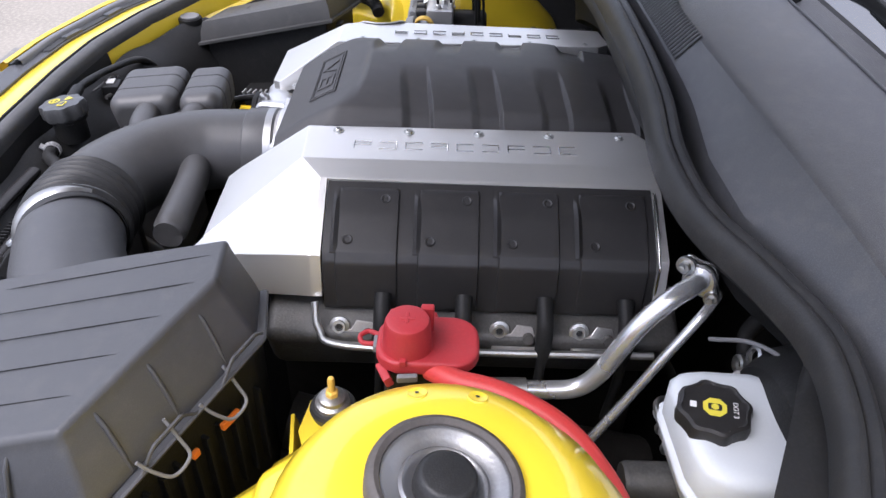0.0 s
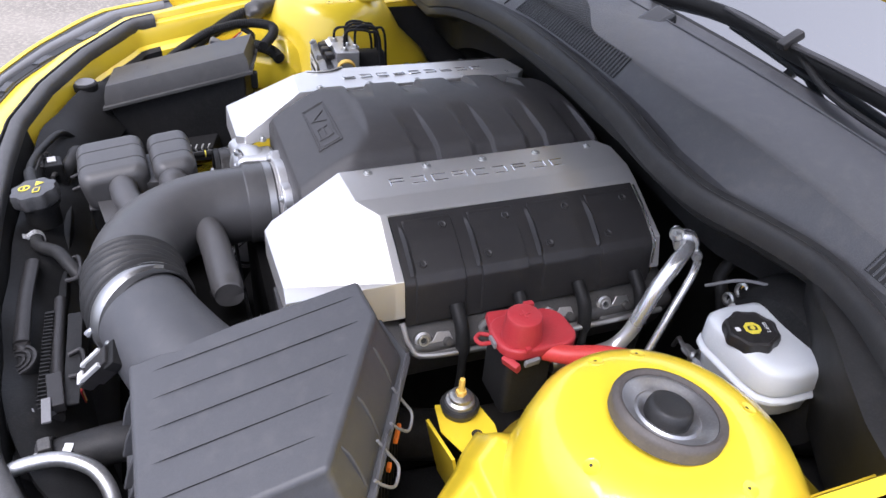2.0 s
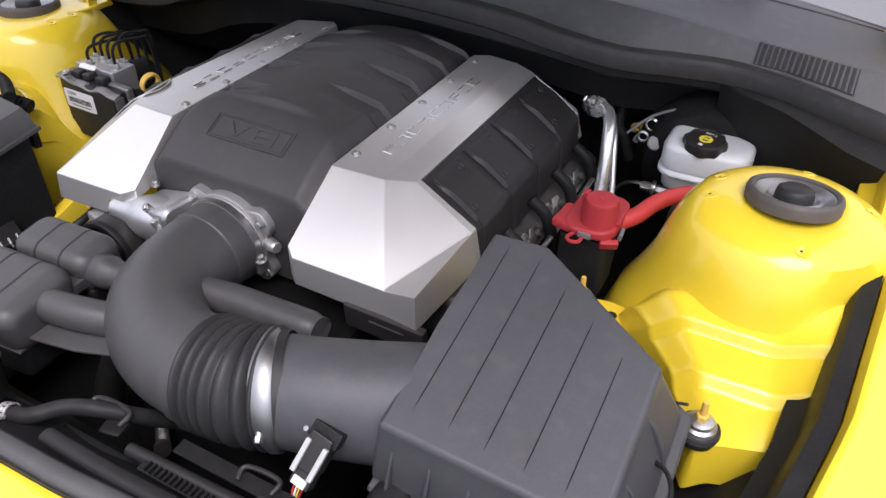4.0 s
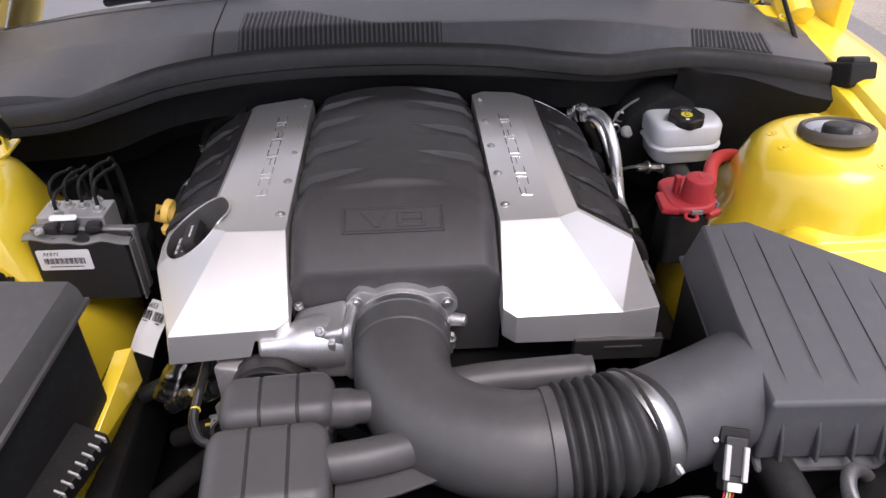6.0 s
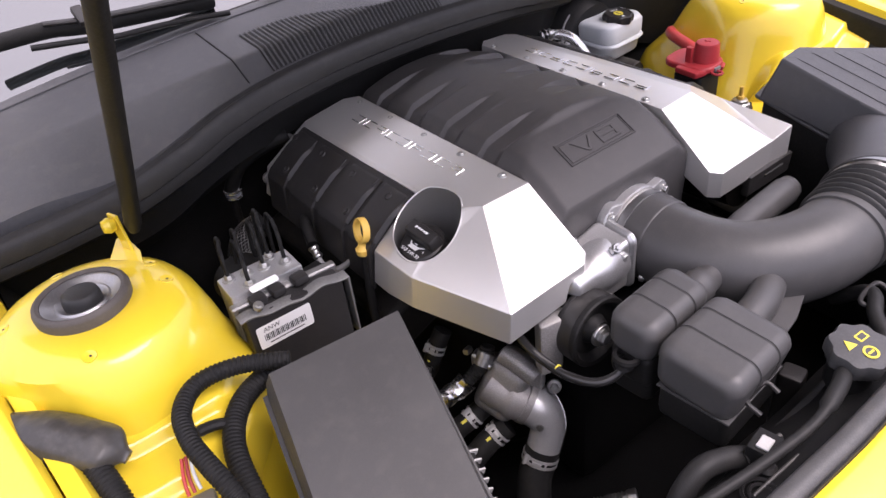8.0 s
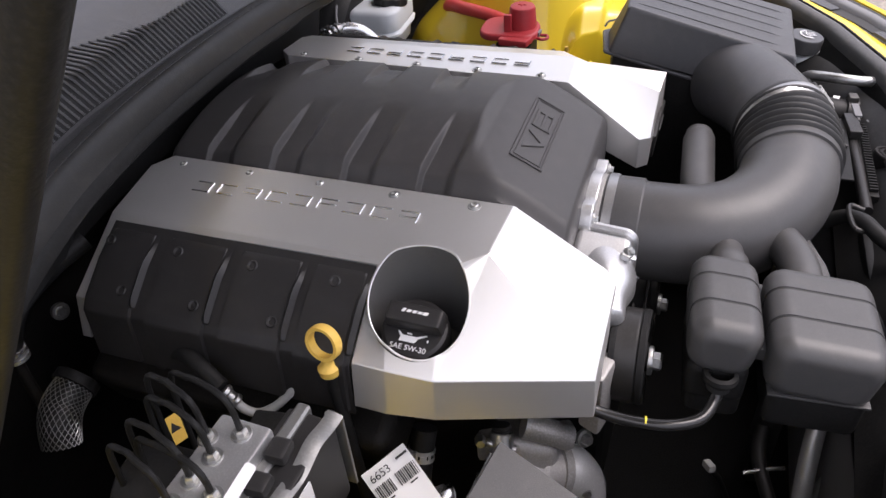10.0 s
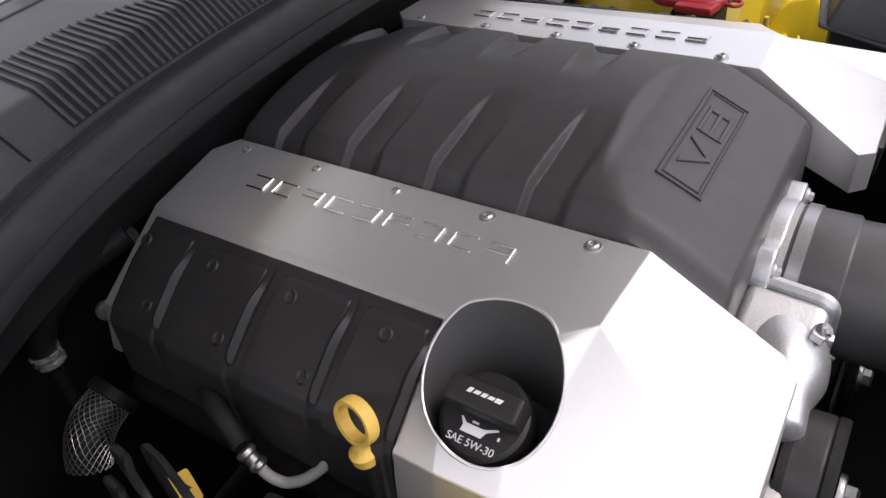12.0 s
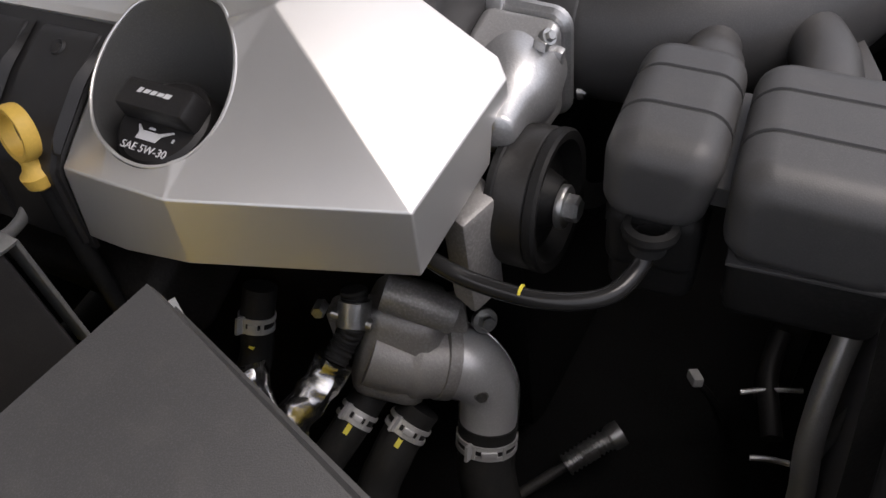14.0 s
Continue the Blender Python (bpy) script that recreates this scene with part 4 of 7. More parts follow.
def resonator(x0, x1, y0, y1, z0, z1, label):
    """A rounded closed box, lofted along x, with two grooves round it."""
    w, d, h = x1 - x0, y1 - y0, z1 - z0
    m = pose((x0 + x1) / 2, (y0 + y1) / 2, (z0 + z1) / 2, 5, 1, 4)
    cuts = (w * (0.36 - 0.5), w * (0.68 - 0.5))

    def ring(bm, x, shrink):
        k = Vector((1 - 2 * shrink / d, 1 - 2 * shrink / h))
        return [bm.verts.new((x, y * k.x * (1 if z > 0 else 0.94), z * k.y)) for y, z in round_rect(d, h, 0.017, n=6)]
    xs = [(-w / 2, 0.015), (-w / 2 + 0.002, 0.009), (-w / 2 + 0.006, 0.0042), (-w / 2 + 0.012, 0.0010), (-w / 2 + 0.019, 0.0)]
    xs += [(c + o, s) for c in cuts for o, s in ((-0.0018, 0.0), (-0.0011, 0.0014), (0.0011, 0.0014), (0.0018, 0.0))]
    xs += [(-x, s) for x, s in xs[4::-1]]
    b = bmesh.new()
    rings = [ring(b, x, s) for x, s in xs]
    for p, q in zip(rings, rings[1:]):
        for i in range(len(p)):
            j = (i + 1) % len(p)
            b.faces.new((p[i], p[j], q[j], q[i]))
    b.faces.new(rings[0])
    b.faces.new(rings[-1][::-1])
    ob = part("resonator", in_frame(b, m), M_TUBE, tube, label, 50)
    # ink-black band in each notch, painting in the groove's shade
    for c in cuts:
        g = bmesh.new()
        p, q = ring(g, c - 0.0011, 0.0010), ring(g, c + 0.0011, 0.0010)
        for i in range(len(p)):
            j = (i + 1) % len(p)
            g.faces.new((p[i], p[j], q[j], q[i]))
        part("groove", in_frame(g, m), M_INK, ob)
    return ob


resonator(-0.180, -0.064, -0.146, -0.084, 0.737, 0.794, "small closed box of black plastic")
resonator(-0.182, -0.064, -0.246, -0.150, 0.727, 0.790, "larger closed box of black plastic")
# lower halves in blacker plastic: shade under the boxes put into the colour
part("shaded_lower_half", in_frame(box((0.106, 0.054, 0.046), width=0.010, segments=3), pose(-0.122, -0.115, 0.722, 0, 0, 4)), M_DARK, tube)
part("shaded_lower_half", in_frame(box((0.108, 0.082, 0.05), width=0.010, segments=3), pose(-0.124, -0.199, 0.712, 0, 0, 4)), M_DARK, tube)
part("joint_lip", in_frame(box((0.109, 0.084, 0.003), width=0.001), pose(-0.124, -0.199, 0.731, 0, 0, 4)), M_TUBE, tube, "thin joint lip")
part("shaded_lower_half", in_frame(box((0.100, 0.052, 0.06), width=0.010, segments=3), pose(-0.122, -0.116, 0.705, 0, 0, 4)), M_DARK, tube)
part("neck", sweep([(-0.075, -0.118, 0.765), (-0.05, -0.117, 0.765), (-0.010, -0.112, 0.762)], lambda s: 0.0205 - 0.003 * (s > 0.4), 24, 5), M_TUBE, tube, "short black neck")
part("neck", sweep([(-0.080, -0.188, 0.763), (-0.040, -0.184, 0.764), (-0.010, -0.176, 0.762), (0.030, -0.160, 0.756)], 0.0190, 24, 6), M_TUBE, tube, "short black neck")
part("web", prism([(-0.062, -0.224), (-0.005, -0.214), (0.04, -0.198), (0.03, -0.165), (-0.062, -0.16)], 0.744, 0.7475, 0.001), M_TUBE, tube, "flat black web")
part("web", prism([(-0.16, -0.17), (-0.07, -0.17), (-0.07, -0.13), (-0.16, -0.13)], 0.750, 0.764, 0.002), M_TUBE, tube)

# ---------------------------------------------------------------- air filter box
airbox = thing("air_filter_box", (0.45, -0.06, 0.60), "grey-black plastic air filter box with a ribbed sloping lid", "air box")
AB = [(0.352, 0.050), (0.408, 0.054), (0.558, -0.026), (0.560, -0.186), (0.352, -0.186), (0.352, -0.08)]


def lid_z(x, y):
    return 0.8115 + (y + 0.168) * 0.245 - max(0, x - 0.40) * 0.06 - 0.05 * max(0, -0.165 - y)


def inset(outline, d):
    cx = sum(p[0] for p in outline) / len(outline)
    cy = sum(p[1] for p in outline) / len(outline)
    return [(x - d * (1 if x > cx else -1), y - d * (1 if y > cy else -1)) for x, y in outline]


lb = bmesh.new()
rings = []
AB_LOW = [(0.350, 0.066), (0.416, 0.077), (0.580, -0.014), (0.582, -0.190), (0.350, -0.190), (0.350, -0.08)]
for k, dz in ((0.0, 0.0), (0.10, -0.010), (0.95, -0.060), (1.0, -0.066)):
    rings.append([lb.verts.new((x + (X - x) * k, y + (Y - y) * k, lid_z(x, y) + dz)) for (x, y), (X, Y) in zip(inset(AB, 0.004), AB_LOW)])
lb.faces.new(rings[0])
for p, q in zip(rings, rings[1:]):
    for i in range(len(p)):
        j = (i + 1) % len(p)
        lb.faces.new((p[i], p[j], q[j], q[i]))
bevel(lb, 0.008, 4, [e for e in lb.edges if not e.is_boundary], 20)
lid = part("lid", lb, M_LID, airbox, "ribbed sloping lid of the air box", 45)
for k, (x, yr, yf) in enumerate(((0.378, 0.036, -0.160), (0.413, 0.032, -0.162), (0.448, 0.013, -0.166), (0.484, -0.010, -0.167), (0.520, -0.034, -0.167))):
    g = []
    for t in range(13):
        y = yr + (yf - yr) * t / 12
        g.append((x, y, lid_z(x, y) - 0.0002))
    part("rib", sweep(g, lambda s: 0.0005 * min(1, 12 * s + 0.1, 12 * (1 - s) + 0.1), 6, smooth=False), M_DARK, lid)
base = prism([(0.354, 0.062), (0.414, 0.071), (0.572, -0.018), (0.574, -0.186), (0.354, -0.186)], 0.56, lambda x, y: lid_z(x, y) - 0.066, 0.006, 2)
part("base", base, M_DARK, airbox, "black lower half of the air box")
part("flange", prism([(0.350, 0.074), (0.418, 0.086), (0.590, -0.010), (0.592, -0.198), (0.350, -0.198)], lambda x, y: lid_z(x, y) - 0.076, lambda x, y: lid_z(x, y) - 0.070, 0.002, 1), M_LID, airbox, "seam flange")
for k in range(11):
    t = 0.05 + 0.09 * k
    part("base_rib", box((0.004, 0.010, 0.10), (0.414 + 0.158 * t, 0.074 - 0.089 * t, 0.69), (0, 0, -29), 0.001), M_DARK, airbox)
# stiffening gussets on the outer and rear flanks
for x, y, nx, ny in ((0.440, 0.048, 0.47, 0.88), (0.490, 0.021, 0.47, 0.88), (0.535, -0.003, 0.47, 0.88), (0.570, -0.07, 1, 0), (0.570, -0.13, 1, 0), (0.373, -0.187, 0, -1), (0.41, -0.187, 0, -1), (0.447, -0.187, 0, -1), (0.476, -0.187, 0, -1), (0.516, -0.187, 0, -1)):
    z = lid_z(x, y)
    n = Vector((nx, ny, 0)).normalized()
    f = plane_frame((x, y, z - 0.03), n.cross(Vector((0, 0, 1))), (0, 0, 1))
    part("gusset", plate([(-0.012, 0.018), (-0.004, 0.010), (0.006, -0.012), (0.013, -0.036), (-0.004, -0.036)], f @ Matrix.Diagonal((1 if (f.to_3x3() @ Vector((1, 0, 0))).dot(n) > 0 else -1, 1, 1, 1)), 0.0035, 0.0012), M_LID, airbox)
part("duct", sweep([(0.236, -0.167, 0.771), (0.27, -0.157, 0.771), (0.315, -0.138, 0.768), (0.352, -0.118, 0.763), (0.375, -0.105, 0.759)], lambda s: 0.0535 + 0.007 * s, 48, 6, caps=False), M_LID, airbox, "round outlet duct", 60)
for x, y in ((0.466, 0.048), (0.524, 0.016)):
    part("clip", sweep([(x - 0.014, y + 0.008, 0.800), (x - 0.010, y + 0.018, 0.782), (x - 0.004, y + 0.026, 0.768), (x + 0.012, y + 0.018, 0.764), (x + 0.018, y + 0.006, 0.776), (x + 0.020, y - 0.004, 0.790)], 0.0016, 8, 6), M_GREY, airbox, "grey spring clip")
for y in (-0.08,):
    part("clip", sweep([(0.570, y, 0.775), (0.585, y - 0.01, 0.778), (0.594, y - 0.03, 0.772), (0.594, y - 0.06, 0.745), (0.584, y - 0.068, 0.728), (0.572, y - 0.05, 0.728)], 0.0022, 8, 6), M_DARK, airbox, "black spring clip")
for x, y, w in ((0.466, 0.050, 0.022), (0.503, 0.030, 0.008)):
    part("seal", box((w, 0.005, 0.008), (x, y + 0.008, 0.748), (0, 0, -28), 0.0015), M_ORANGE, airbox, "orange seal showing at the seam")
# wavy seam edge on the outer flank
wave = []
for k in range(41):
    t = k / 40
    x, y = 0.416 + 0.164 * t, 0.079 - 0.091 * t
    wave.append((x + 0.002, y + 0.004, lid_z(x, y) - 0.064 + 0.014 * max(-0.5, min(0.5, math.sin(t * 13)))))
part("seam_edge", sweep(wave, 0.0016, 8, 3), M_LID, airbox, "wavy edge of the lid seam")

sensor = thing("air_flow_sensor", (0.315, -0.205, 0.75), "dark grey air flow sensor with white plug", "sensor")
SM = plane_frame((0.311, -0.207, 0.770), (0.1, -0.75, 0.66), (0.2, 0.5, 0.8))


part("body", in_frame(box((0.022, 0.036, 0.022), (0, 0, 0.004), width=0.002), SM), M_COIL, sensor, "black sensor body")
part("head", in_frame(box((0.030, 0.016, 0.014), (0, 0.018, 0.004), width=0.002), SM), M_DARK, sensor)
part("plug", in_frame(box((0.020, 0.018, 0.015), (0.001, -0.024, 0.005), width=0.002), SM), M_COIL, sensor, "black plug")
part("tab", in_frame(box((0.014, 0.008, 0.003), (0.001, -0.028, 0.0135), width=0.001), SM), M_LABEL, sensor, "white locking tab")
part("rail", in_frame(box((0.005, 0.032, 0.005), (-0.009, -0.006, 0.0155), width=0.001), SM), M_PALE, sensor, "pale plastic rail")
part("rail", in_frame(box((0.005, 0.032, 0.005), (0.009, -0.006, 0.0155), width=0.001), SM), M_PALE, sensor, "pale plastic rail")
part("screw", hexhead(SM @ Vector((-0.018, 0.012, 0.006)), (0, -0.6, 0.8), 0.0032, 0.004, False), M_CLAMP, sensor)
for k, mm in enumerate((M_REDCABLE, M_LABEL, M_YELLOWINK, M_RED)):
    part("wire", sweep([SM @ Vector((-0.004 + 0.003 * k, -0.033, 0.006)), SM @ Vector((-0.003 + 0.0025 * k, -0.045, 0.002)), SM @ Vector((0.002 + 0.001 * k, -0.060, -0.012))], 0.0010, 6, 5), mm, sensor)
# ---------------------------------------------------------------- brake fluid reservoir
res = thing("brake_fluid_reservoir", (0.485, 0.475, 0.70), "milky white brake fluid reservoir with black knobbed cap", "fluid reservoir")
RO = [(0.424, 0.460), (0.427, 0.444), (0.436, 0.433), (0.452, 0.428), (0.530, 0.431), (0.550, 0.437), (0.561, 0.450), (0.566, 0.468), (0.566, 0.512), (0.560, 0.525), (0.546, 0.532), (0.444, 0.531), (0.430, 0.526), (0.424, 0.514)]
RO = [(0.492 + (x - 0.492) * 0.86, 0.484 + (y - 0.480) * 0.93) for x, y in RO]
rb = bmesh.new()
rr = []
for d, z in ((0.012, 0.797), (0.004, 0.7945), (0.0, 0.788), (0.0, 0.764), (0.003, 0.760), (-0.002, 0.757), (-0.002, 0.753), (0.004, 0.750), (0.006, 0.728), (0.02, 0.72)):
    rr.append([rb.verts.new((x, y, z - 0.05 * (y - 0.484) * (z > 0.77))) for x, y in inset(RO, d)])
rb.faces.new(rr[0])
rb.faces.new(rr[-1][::-1])
for p, q in zip(rr, rr[1:]):
    for i in range(len(p)):
        j = (i + 1) % len(p)
        rb.faces.new((p[i], p[j], q[j], q[i]))
bevel(rb, 0.004, 3, [e for e in rb.edges if e.calc_face_angle(0) > radians(28)])
part("tank", rb, M_WHITE, res, "milky white plastic tank", 60)
bc = part("cap", lathe([(0.0265, -0.014), (0.0288, -0.012), (0.0297, -0.004), (0.0284, 0.0015), (0.0256, 0.003), (0.0240, 0.0012), (0.0, 0.0012)], (0.489, 0.462, 0.807), (0, -0.06, 1), 80,
                        wob=lambda a, r: 1 + (0.055 * max(-0.6, math.cos(8 * a)) if r > 0.025 else 0)), M_COIL, res, "black cap with rounded lobes", 40)
CM = plane_frame((0.489, 0.462, 0.8085), (0, -0.06, 1), (-1, 0.25, 0)) @ Matrix.Diagonal((0.86, 0.86, 1, 1))
part("emblem", plate([(0.0115 * math.cos(2 * math.pi * k / 8 + 0.39), 0.0115 * math.sin(2 * math.pi * k / 8 + 0.39)) for k in range(8)], CM, 0.0005), M_YELLOWINK, bc, "yellow printed octagon")
sym = plate(round_rect(0.0125, 0.008, 0.002), CM @ pose(0, 0, 0.0005), 0.0002)
part("symbol", sym, M_INK, bc, "black brake symbol")
part("symbol", lathe([(0, 0.0003), (0.003, 0.0003), (0.003, 0)], CM @ Vector((0, 0, 0.0007)), CM.to_3x3() @ Vector((0, 0, 1)), 20), M_YELLOWINK, bc)
part("writing", writing("DOT 3", 0.0065, CM @ pose(0.0185, 0.0, 0.0002, 0, 0, -90), 0.0002), M_WHITEINK, bc, "white printed fluid grade")
part("mark", plate(rect(0.006, 0.007, -0.0195, 0), CM, 0.0003), M_WHITEINK, bc, "small white book symbol")
part("neck", box((0.012, 0.006, 0.012), (0.483, 0.534, 0.798), width=0.002), M_WHITE, res)
mc = thing("brake_master_cylinder", (0.485, 0.50, 0.66), "dull metal brake master cylinder below its reservoir", "master cylinder")
part("barrel", lathe([(0.0, 0.0), (0.017, 0.0), (0.019, 0.004), (0.019, 0.05), (0.023, 0.055), (0.023, 0.15)], (0.487, 0.405, 0.703), (0, 1, 0), 28), M_IRON, mc)
part("booster", lathe([(0.0, 0.0), (0.06, 0.0), (0.09, 0.008), (0.108, 0.03), (0.112, 0.05), (0.112, 0.07)], (0.487, 0.512, 0.725), (0, 1, 0), 48), M_DARK, mc, "black brake booster drum")
for x in (0.455, 0.432):
    part("union", hexhead((x, 0.455, 0.715), (-1, -0.2, 0.1), 0.007, 0.018), M_STEEL, mc)
part("brake_pipe", sweep([(0.44, 0.45, 0.716), (0.41, 0.45, 0.72), (0.385, 0.47, 0.70), (0.36, 0.49, 0.66)], 0.003, 8, 8), M_STEEL, mc)
cable = thing("bonnet_cable", (0.45, 0.53, 0.80), "thin black cable looping behind the reservoir", "cable")
part("cable", sweep([(0.37, 0.50, 0.77), (0.40, 0.525, 0.795), (0.445, 0.54, 0.812), (0.478, 0.537, 0.812), (0.52, 0.535, 0.80), (0.57, 0.53, 0.77)], 0.0022, 8, 8), M_GREY, cable)
part("end", box((0.012, 0.008, 0.007), (0.485, 0.536, 0.812), (0, 0, 10), 0.002), M_LABEL, cable, "pale plastic end")

part("knob", lathe([(0.0, 0.020), (0.009, 0.020), (0.012, 0.017), (0.013, 0.004), (0.010, 0.0), (0.006, -0.020)], (0.410, 0.535, 0.750), (0.1, -1, 0.25), 24), M_PALE, mc, "round grey sensor knob")
part("ring", lathe([(0.006, 0.0), (0.009, 0.001), (0.009, 0.006), (0.006, 0.007)], (0.389, 0.530, 0.756), (0.1, -1, 0.25), 20), M_STEEL, mc)
part("ring", lathe([(0.007, 0.0), (0.010, 0.001), (0.010, 0.005), (0.007, 0.006)], (0.398, 0.536, 0.775), (0.1, -1, 0.4), 20), M_STEEL, mc)
hc = thing("heater_connector", (0.36, 0.57, 0.73), "black hose with pale and brass fittings at the firewall", "hose")
part("hose", sweep([(0.342, 0.575, 0.80), (0.342, 0.560, 0.775), (0.343, 0.550, 0.752), (0.356, 0.549, 0.735), (0.37, 0.55, 0.70)], 0.009, 16, 6), M_DARK, hc)
part("clip", in_frame(box((0.026, 0.010, 0.012), width=0.002), pose(0.384, 0.552, 0.736, 0, 20, 15)), M_PALE, hc, "pale plastic clip")
part("clip_ear", in_frame(box((0.005, 0.006, 0.022), width=0.001), pose(0.392, 0.551, 0.742, 0, 20, 15)), M_PALE, hc)
part("fitting", lathe([(0.004, 0), (0.008, 0.001), (0.008, 0.006), (0.006, 0.008), (0.008, 0.010), (0.008, 0.014), (0.004, 0.016)], (0.362, 0.585, 0.738), (0.5, -0.5, 0.4), 16), M_DIP, hc, "small brass fitting")

# ---------------------------------------------------------------- positive terminal under its red cover
term = thing("battery_terminal_cover", (0.425, 0.215, 0.775), "dull red plastic cover over the positive terminal", "terminal cover")
part("base", prism(round_rect(0.066, 0.092, 0.024, 0.412, 0.229, 6), lambda x, y: 0.787, lambda x, y: 0.7985 + 0.004 * smooth(0.40, 0.46, x), 0.004, 3), M_RED, term, "flat red base")
part("wing", prism([(0.366, 0.192), (0.392, 0.186), (0.402, 0.236), (0.370, 0.238)], 0.785, 0.7965, 0.004, 2), M_RED, term)
part("dome", lathe([(0.0, 0.034), (0.0150, 0.034), (0.0185, 0.0325), (0.0200, 0.029), (0.0225, 0.0), (0.024, -0.004)], (0.420, 0.211, 0.798), (0, 0, 1), 32), M_RED, term, "raised round cap")
plus = plate(rect(0.013, 0.003), pose(0.420, 0.211, 0.8318), 0.0014, 0.0004)
plus = plate(rect(0.003, 0.013), pose(0.420, 0.211, 0.8319), 0.0014, 0.0004, bm=plus)
part("plus_sign", plus, M_RED, term, "moulded plus sign")
part("latch", box((0.008, 0.012, 0.030), (0.396, 0.228, 0.810), (0, 0, 0), 0.002), M_RED, term)
part("catch", box((0.010, 0.006, 0.006), (0.4415, 0.208, 0.802), (0, 0, 0), 0.001), M_RED, term)
part("tab", box((0.022, 0.008, 0.012), (0.440, 0.192, 0.783), (20, 0, 25), 0.002), M_RED, term)
part("window", box((0.016, 0.005, 0.007), (0.412, 0.1825, 0.7925), (0, 0, 0), 0.0012), M_GREY, term, "grey slot in the red cover")
part("window", box((0.005, 0.018, 0.009), (0.4485, 0.212, 0.788), (0, 12, 6), 0.0015), M_GREY, term, "grey slot in the red cover")
part("loop", sweep([(0.398, 0.184, 0.79), (0.394, 0.174, 0.79), (0.400, 0.167, 0.79), (0.409, 0.170, 0.79), (0.410, 0.182, 0.79)], 0.0024, 8, 6), M_RED, term, "small red retaining loop")
part("block", prism(round_rect(0.06, 0.056, 0.008, 0.408, 0.218), 0.70, 0.782, 0.004), M_DARK, term, "black terminal block")
rc = thing("battery_cable", (0.50, 0.30, 0.74), "thick red battery cable curving round the strut tower", "cable")
part("cable", sweep([(0.436, 0.232, 0.788), (0.454, 0.254, 0.792), (0.466, 0.284, 0.795), (0.480, 0.312, 0.794), (0.500, 0.340, 0.790), (0.526, 0.362, 0.782), (0.560, 0.382, 0.766), (0.61, 0.398, 0.735), (0.66, 0.405, 0.70)], 0.0105, 18, 8), M_REDCABLE, rc)

# ---------------------------------------------------------------- air conditioning pipes
ac = thing("air_conditioning_pipe", (0.34, 0.44, 0.69), "bright bare metal air conditioning pipe bent over the engine", "metal pipe")
part("pipe", sweep([(0.300, 0.508, 0.795), (0.318, 0.499, 0.802), (0.338, 0.482, 0.808), (0.352, 0.458, 0.801), (0.360, 0.434, 0.776), (0.365, 0.418, 0.748), (0.368, 0.402, 0.715), (0.368, 0.383, 0.694), (0.368, 0.355, 0.689), (0.368, 0.325, 0.689)], 0.0098, 20, 8), M_BRIGHT, ac, "wide bright pipe")
part("sleeve", sweep([(0.368, 0.33, 0.689), (0.368, 0.318, 0.689), (0.368, 0.29, 0.688)], 0.012, 16, 4), M_STEEL, ac)
part("thin_pipe", sweep([(0.318, 0.520, 0.783), (0.330, 0.513, 0.787), (0.350, 0.494, 0.778), (0.366, 0.462, 0.735), (0.380, 0.430, 0.685), (0.392, 0.40, 0.64)], 0.0052, 14, 8), M_BRIGHT, ac, "thin bright pipe")
FL = plane_frame((0.318, 0.497, 0.803), (0.75, -0.45, 0.15), (-0.019, -0.037, 0.035))
fo = [(0.017 * math.cos(radians(a)) * (1.7 if a in (80, 100, 260, 280) else 1), 0.017 * math.sin(radians(a)) * (1.5 if a in (80, 100, 260, 280) else 1)) for a in (0, 30, 60, 80, 100, 120, 150, 180, 210, 240, 260, 280, 300, 330)]
part("flange", plate(fo, FL @ pose(0, 0, 0.001), 0.007, 0.002), M_BRIGHT, ac, "oval pipe flange")
part("gasket", plate([(x * 0.96, y * 0.96) for x, y in fo], FL @ pose(0, 0, -0.002), 0.003, 0.0005), M_DARK, ac, "black gasket")
part("flange", plate(fo, FL @ pose(0, 0, -0.009), 0.007, 0.002), M_BRIGHT, ac, "oval pipe flange")
part("stud", lathe([(0.003, 0), (0.003, 0.024), (0.0, 0.025)], FL @ Vector((0, 0.022, 0.0)), FL.to_3x3() @ Vector((0, 0, 1)), 12), M_STEEL, ac)
part("bolt", hexhead(FL @ Vector((0, 0.020, 0.010)), FL.to_3x3() @ Vector((0, 0, 1)), 0.006, 0.008), M_STEEL, ac)
part("bolt", hexhead(FL @ Vector((0, -0.021, 0.010)), FL.to_3x3() @ Vector((0, 0, 1)), 0.0045, 0.006), M_STEEL, ac)

# ---------------------------------------------------------------- strut mounts on both towers
mount = thing("strut_mount", (0.615, 0.241, 0.868), "strut top mount with black rubber ring and grey metal dish", "strut mount", "strut mounts")
part("rubber_ring", lathe([(0.0495, 0.0), (0.0500, 0.010), (0.0485, 0.0145), (0.0450, 0.0160), (0.0415, 0.0140), (0.0405, 0.004)], (0.615, 0.243, 0.868), (0, 0, 1), 64), M_MOUNT, mount, "dark rubber ring", 50)
part("dish", lathe([(0.0410, 0.0125), (0.0385, 0.0120), (0.0340, 0.0085), (0.0290, 0.0065), (0.0270, 0.0085), (0.0240, 0.0075), (0.0205, 0.0035), (0.0, 0.003)], (0.615, 0.243, 0.868), (0, 0, 1), 64), M_IRONDISH, mount, "pressed grey metal dish", 60)
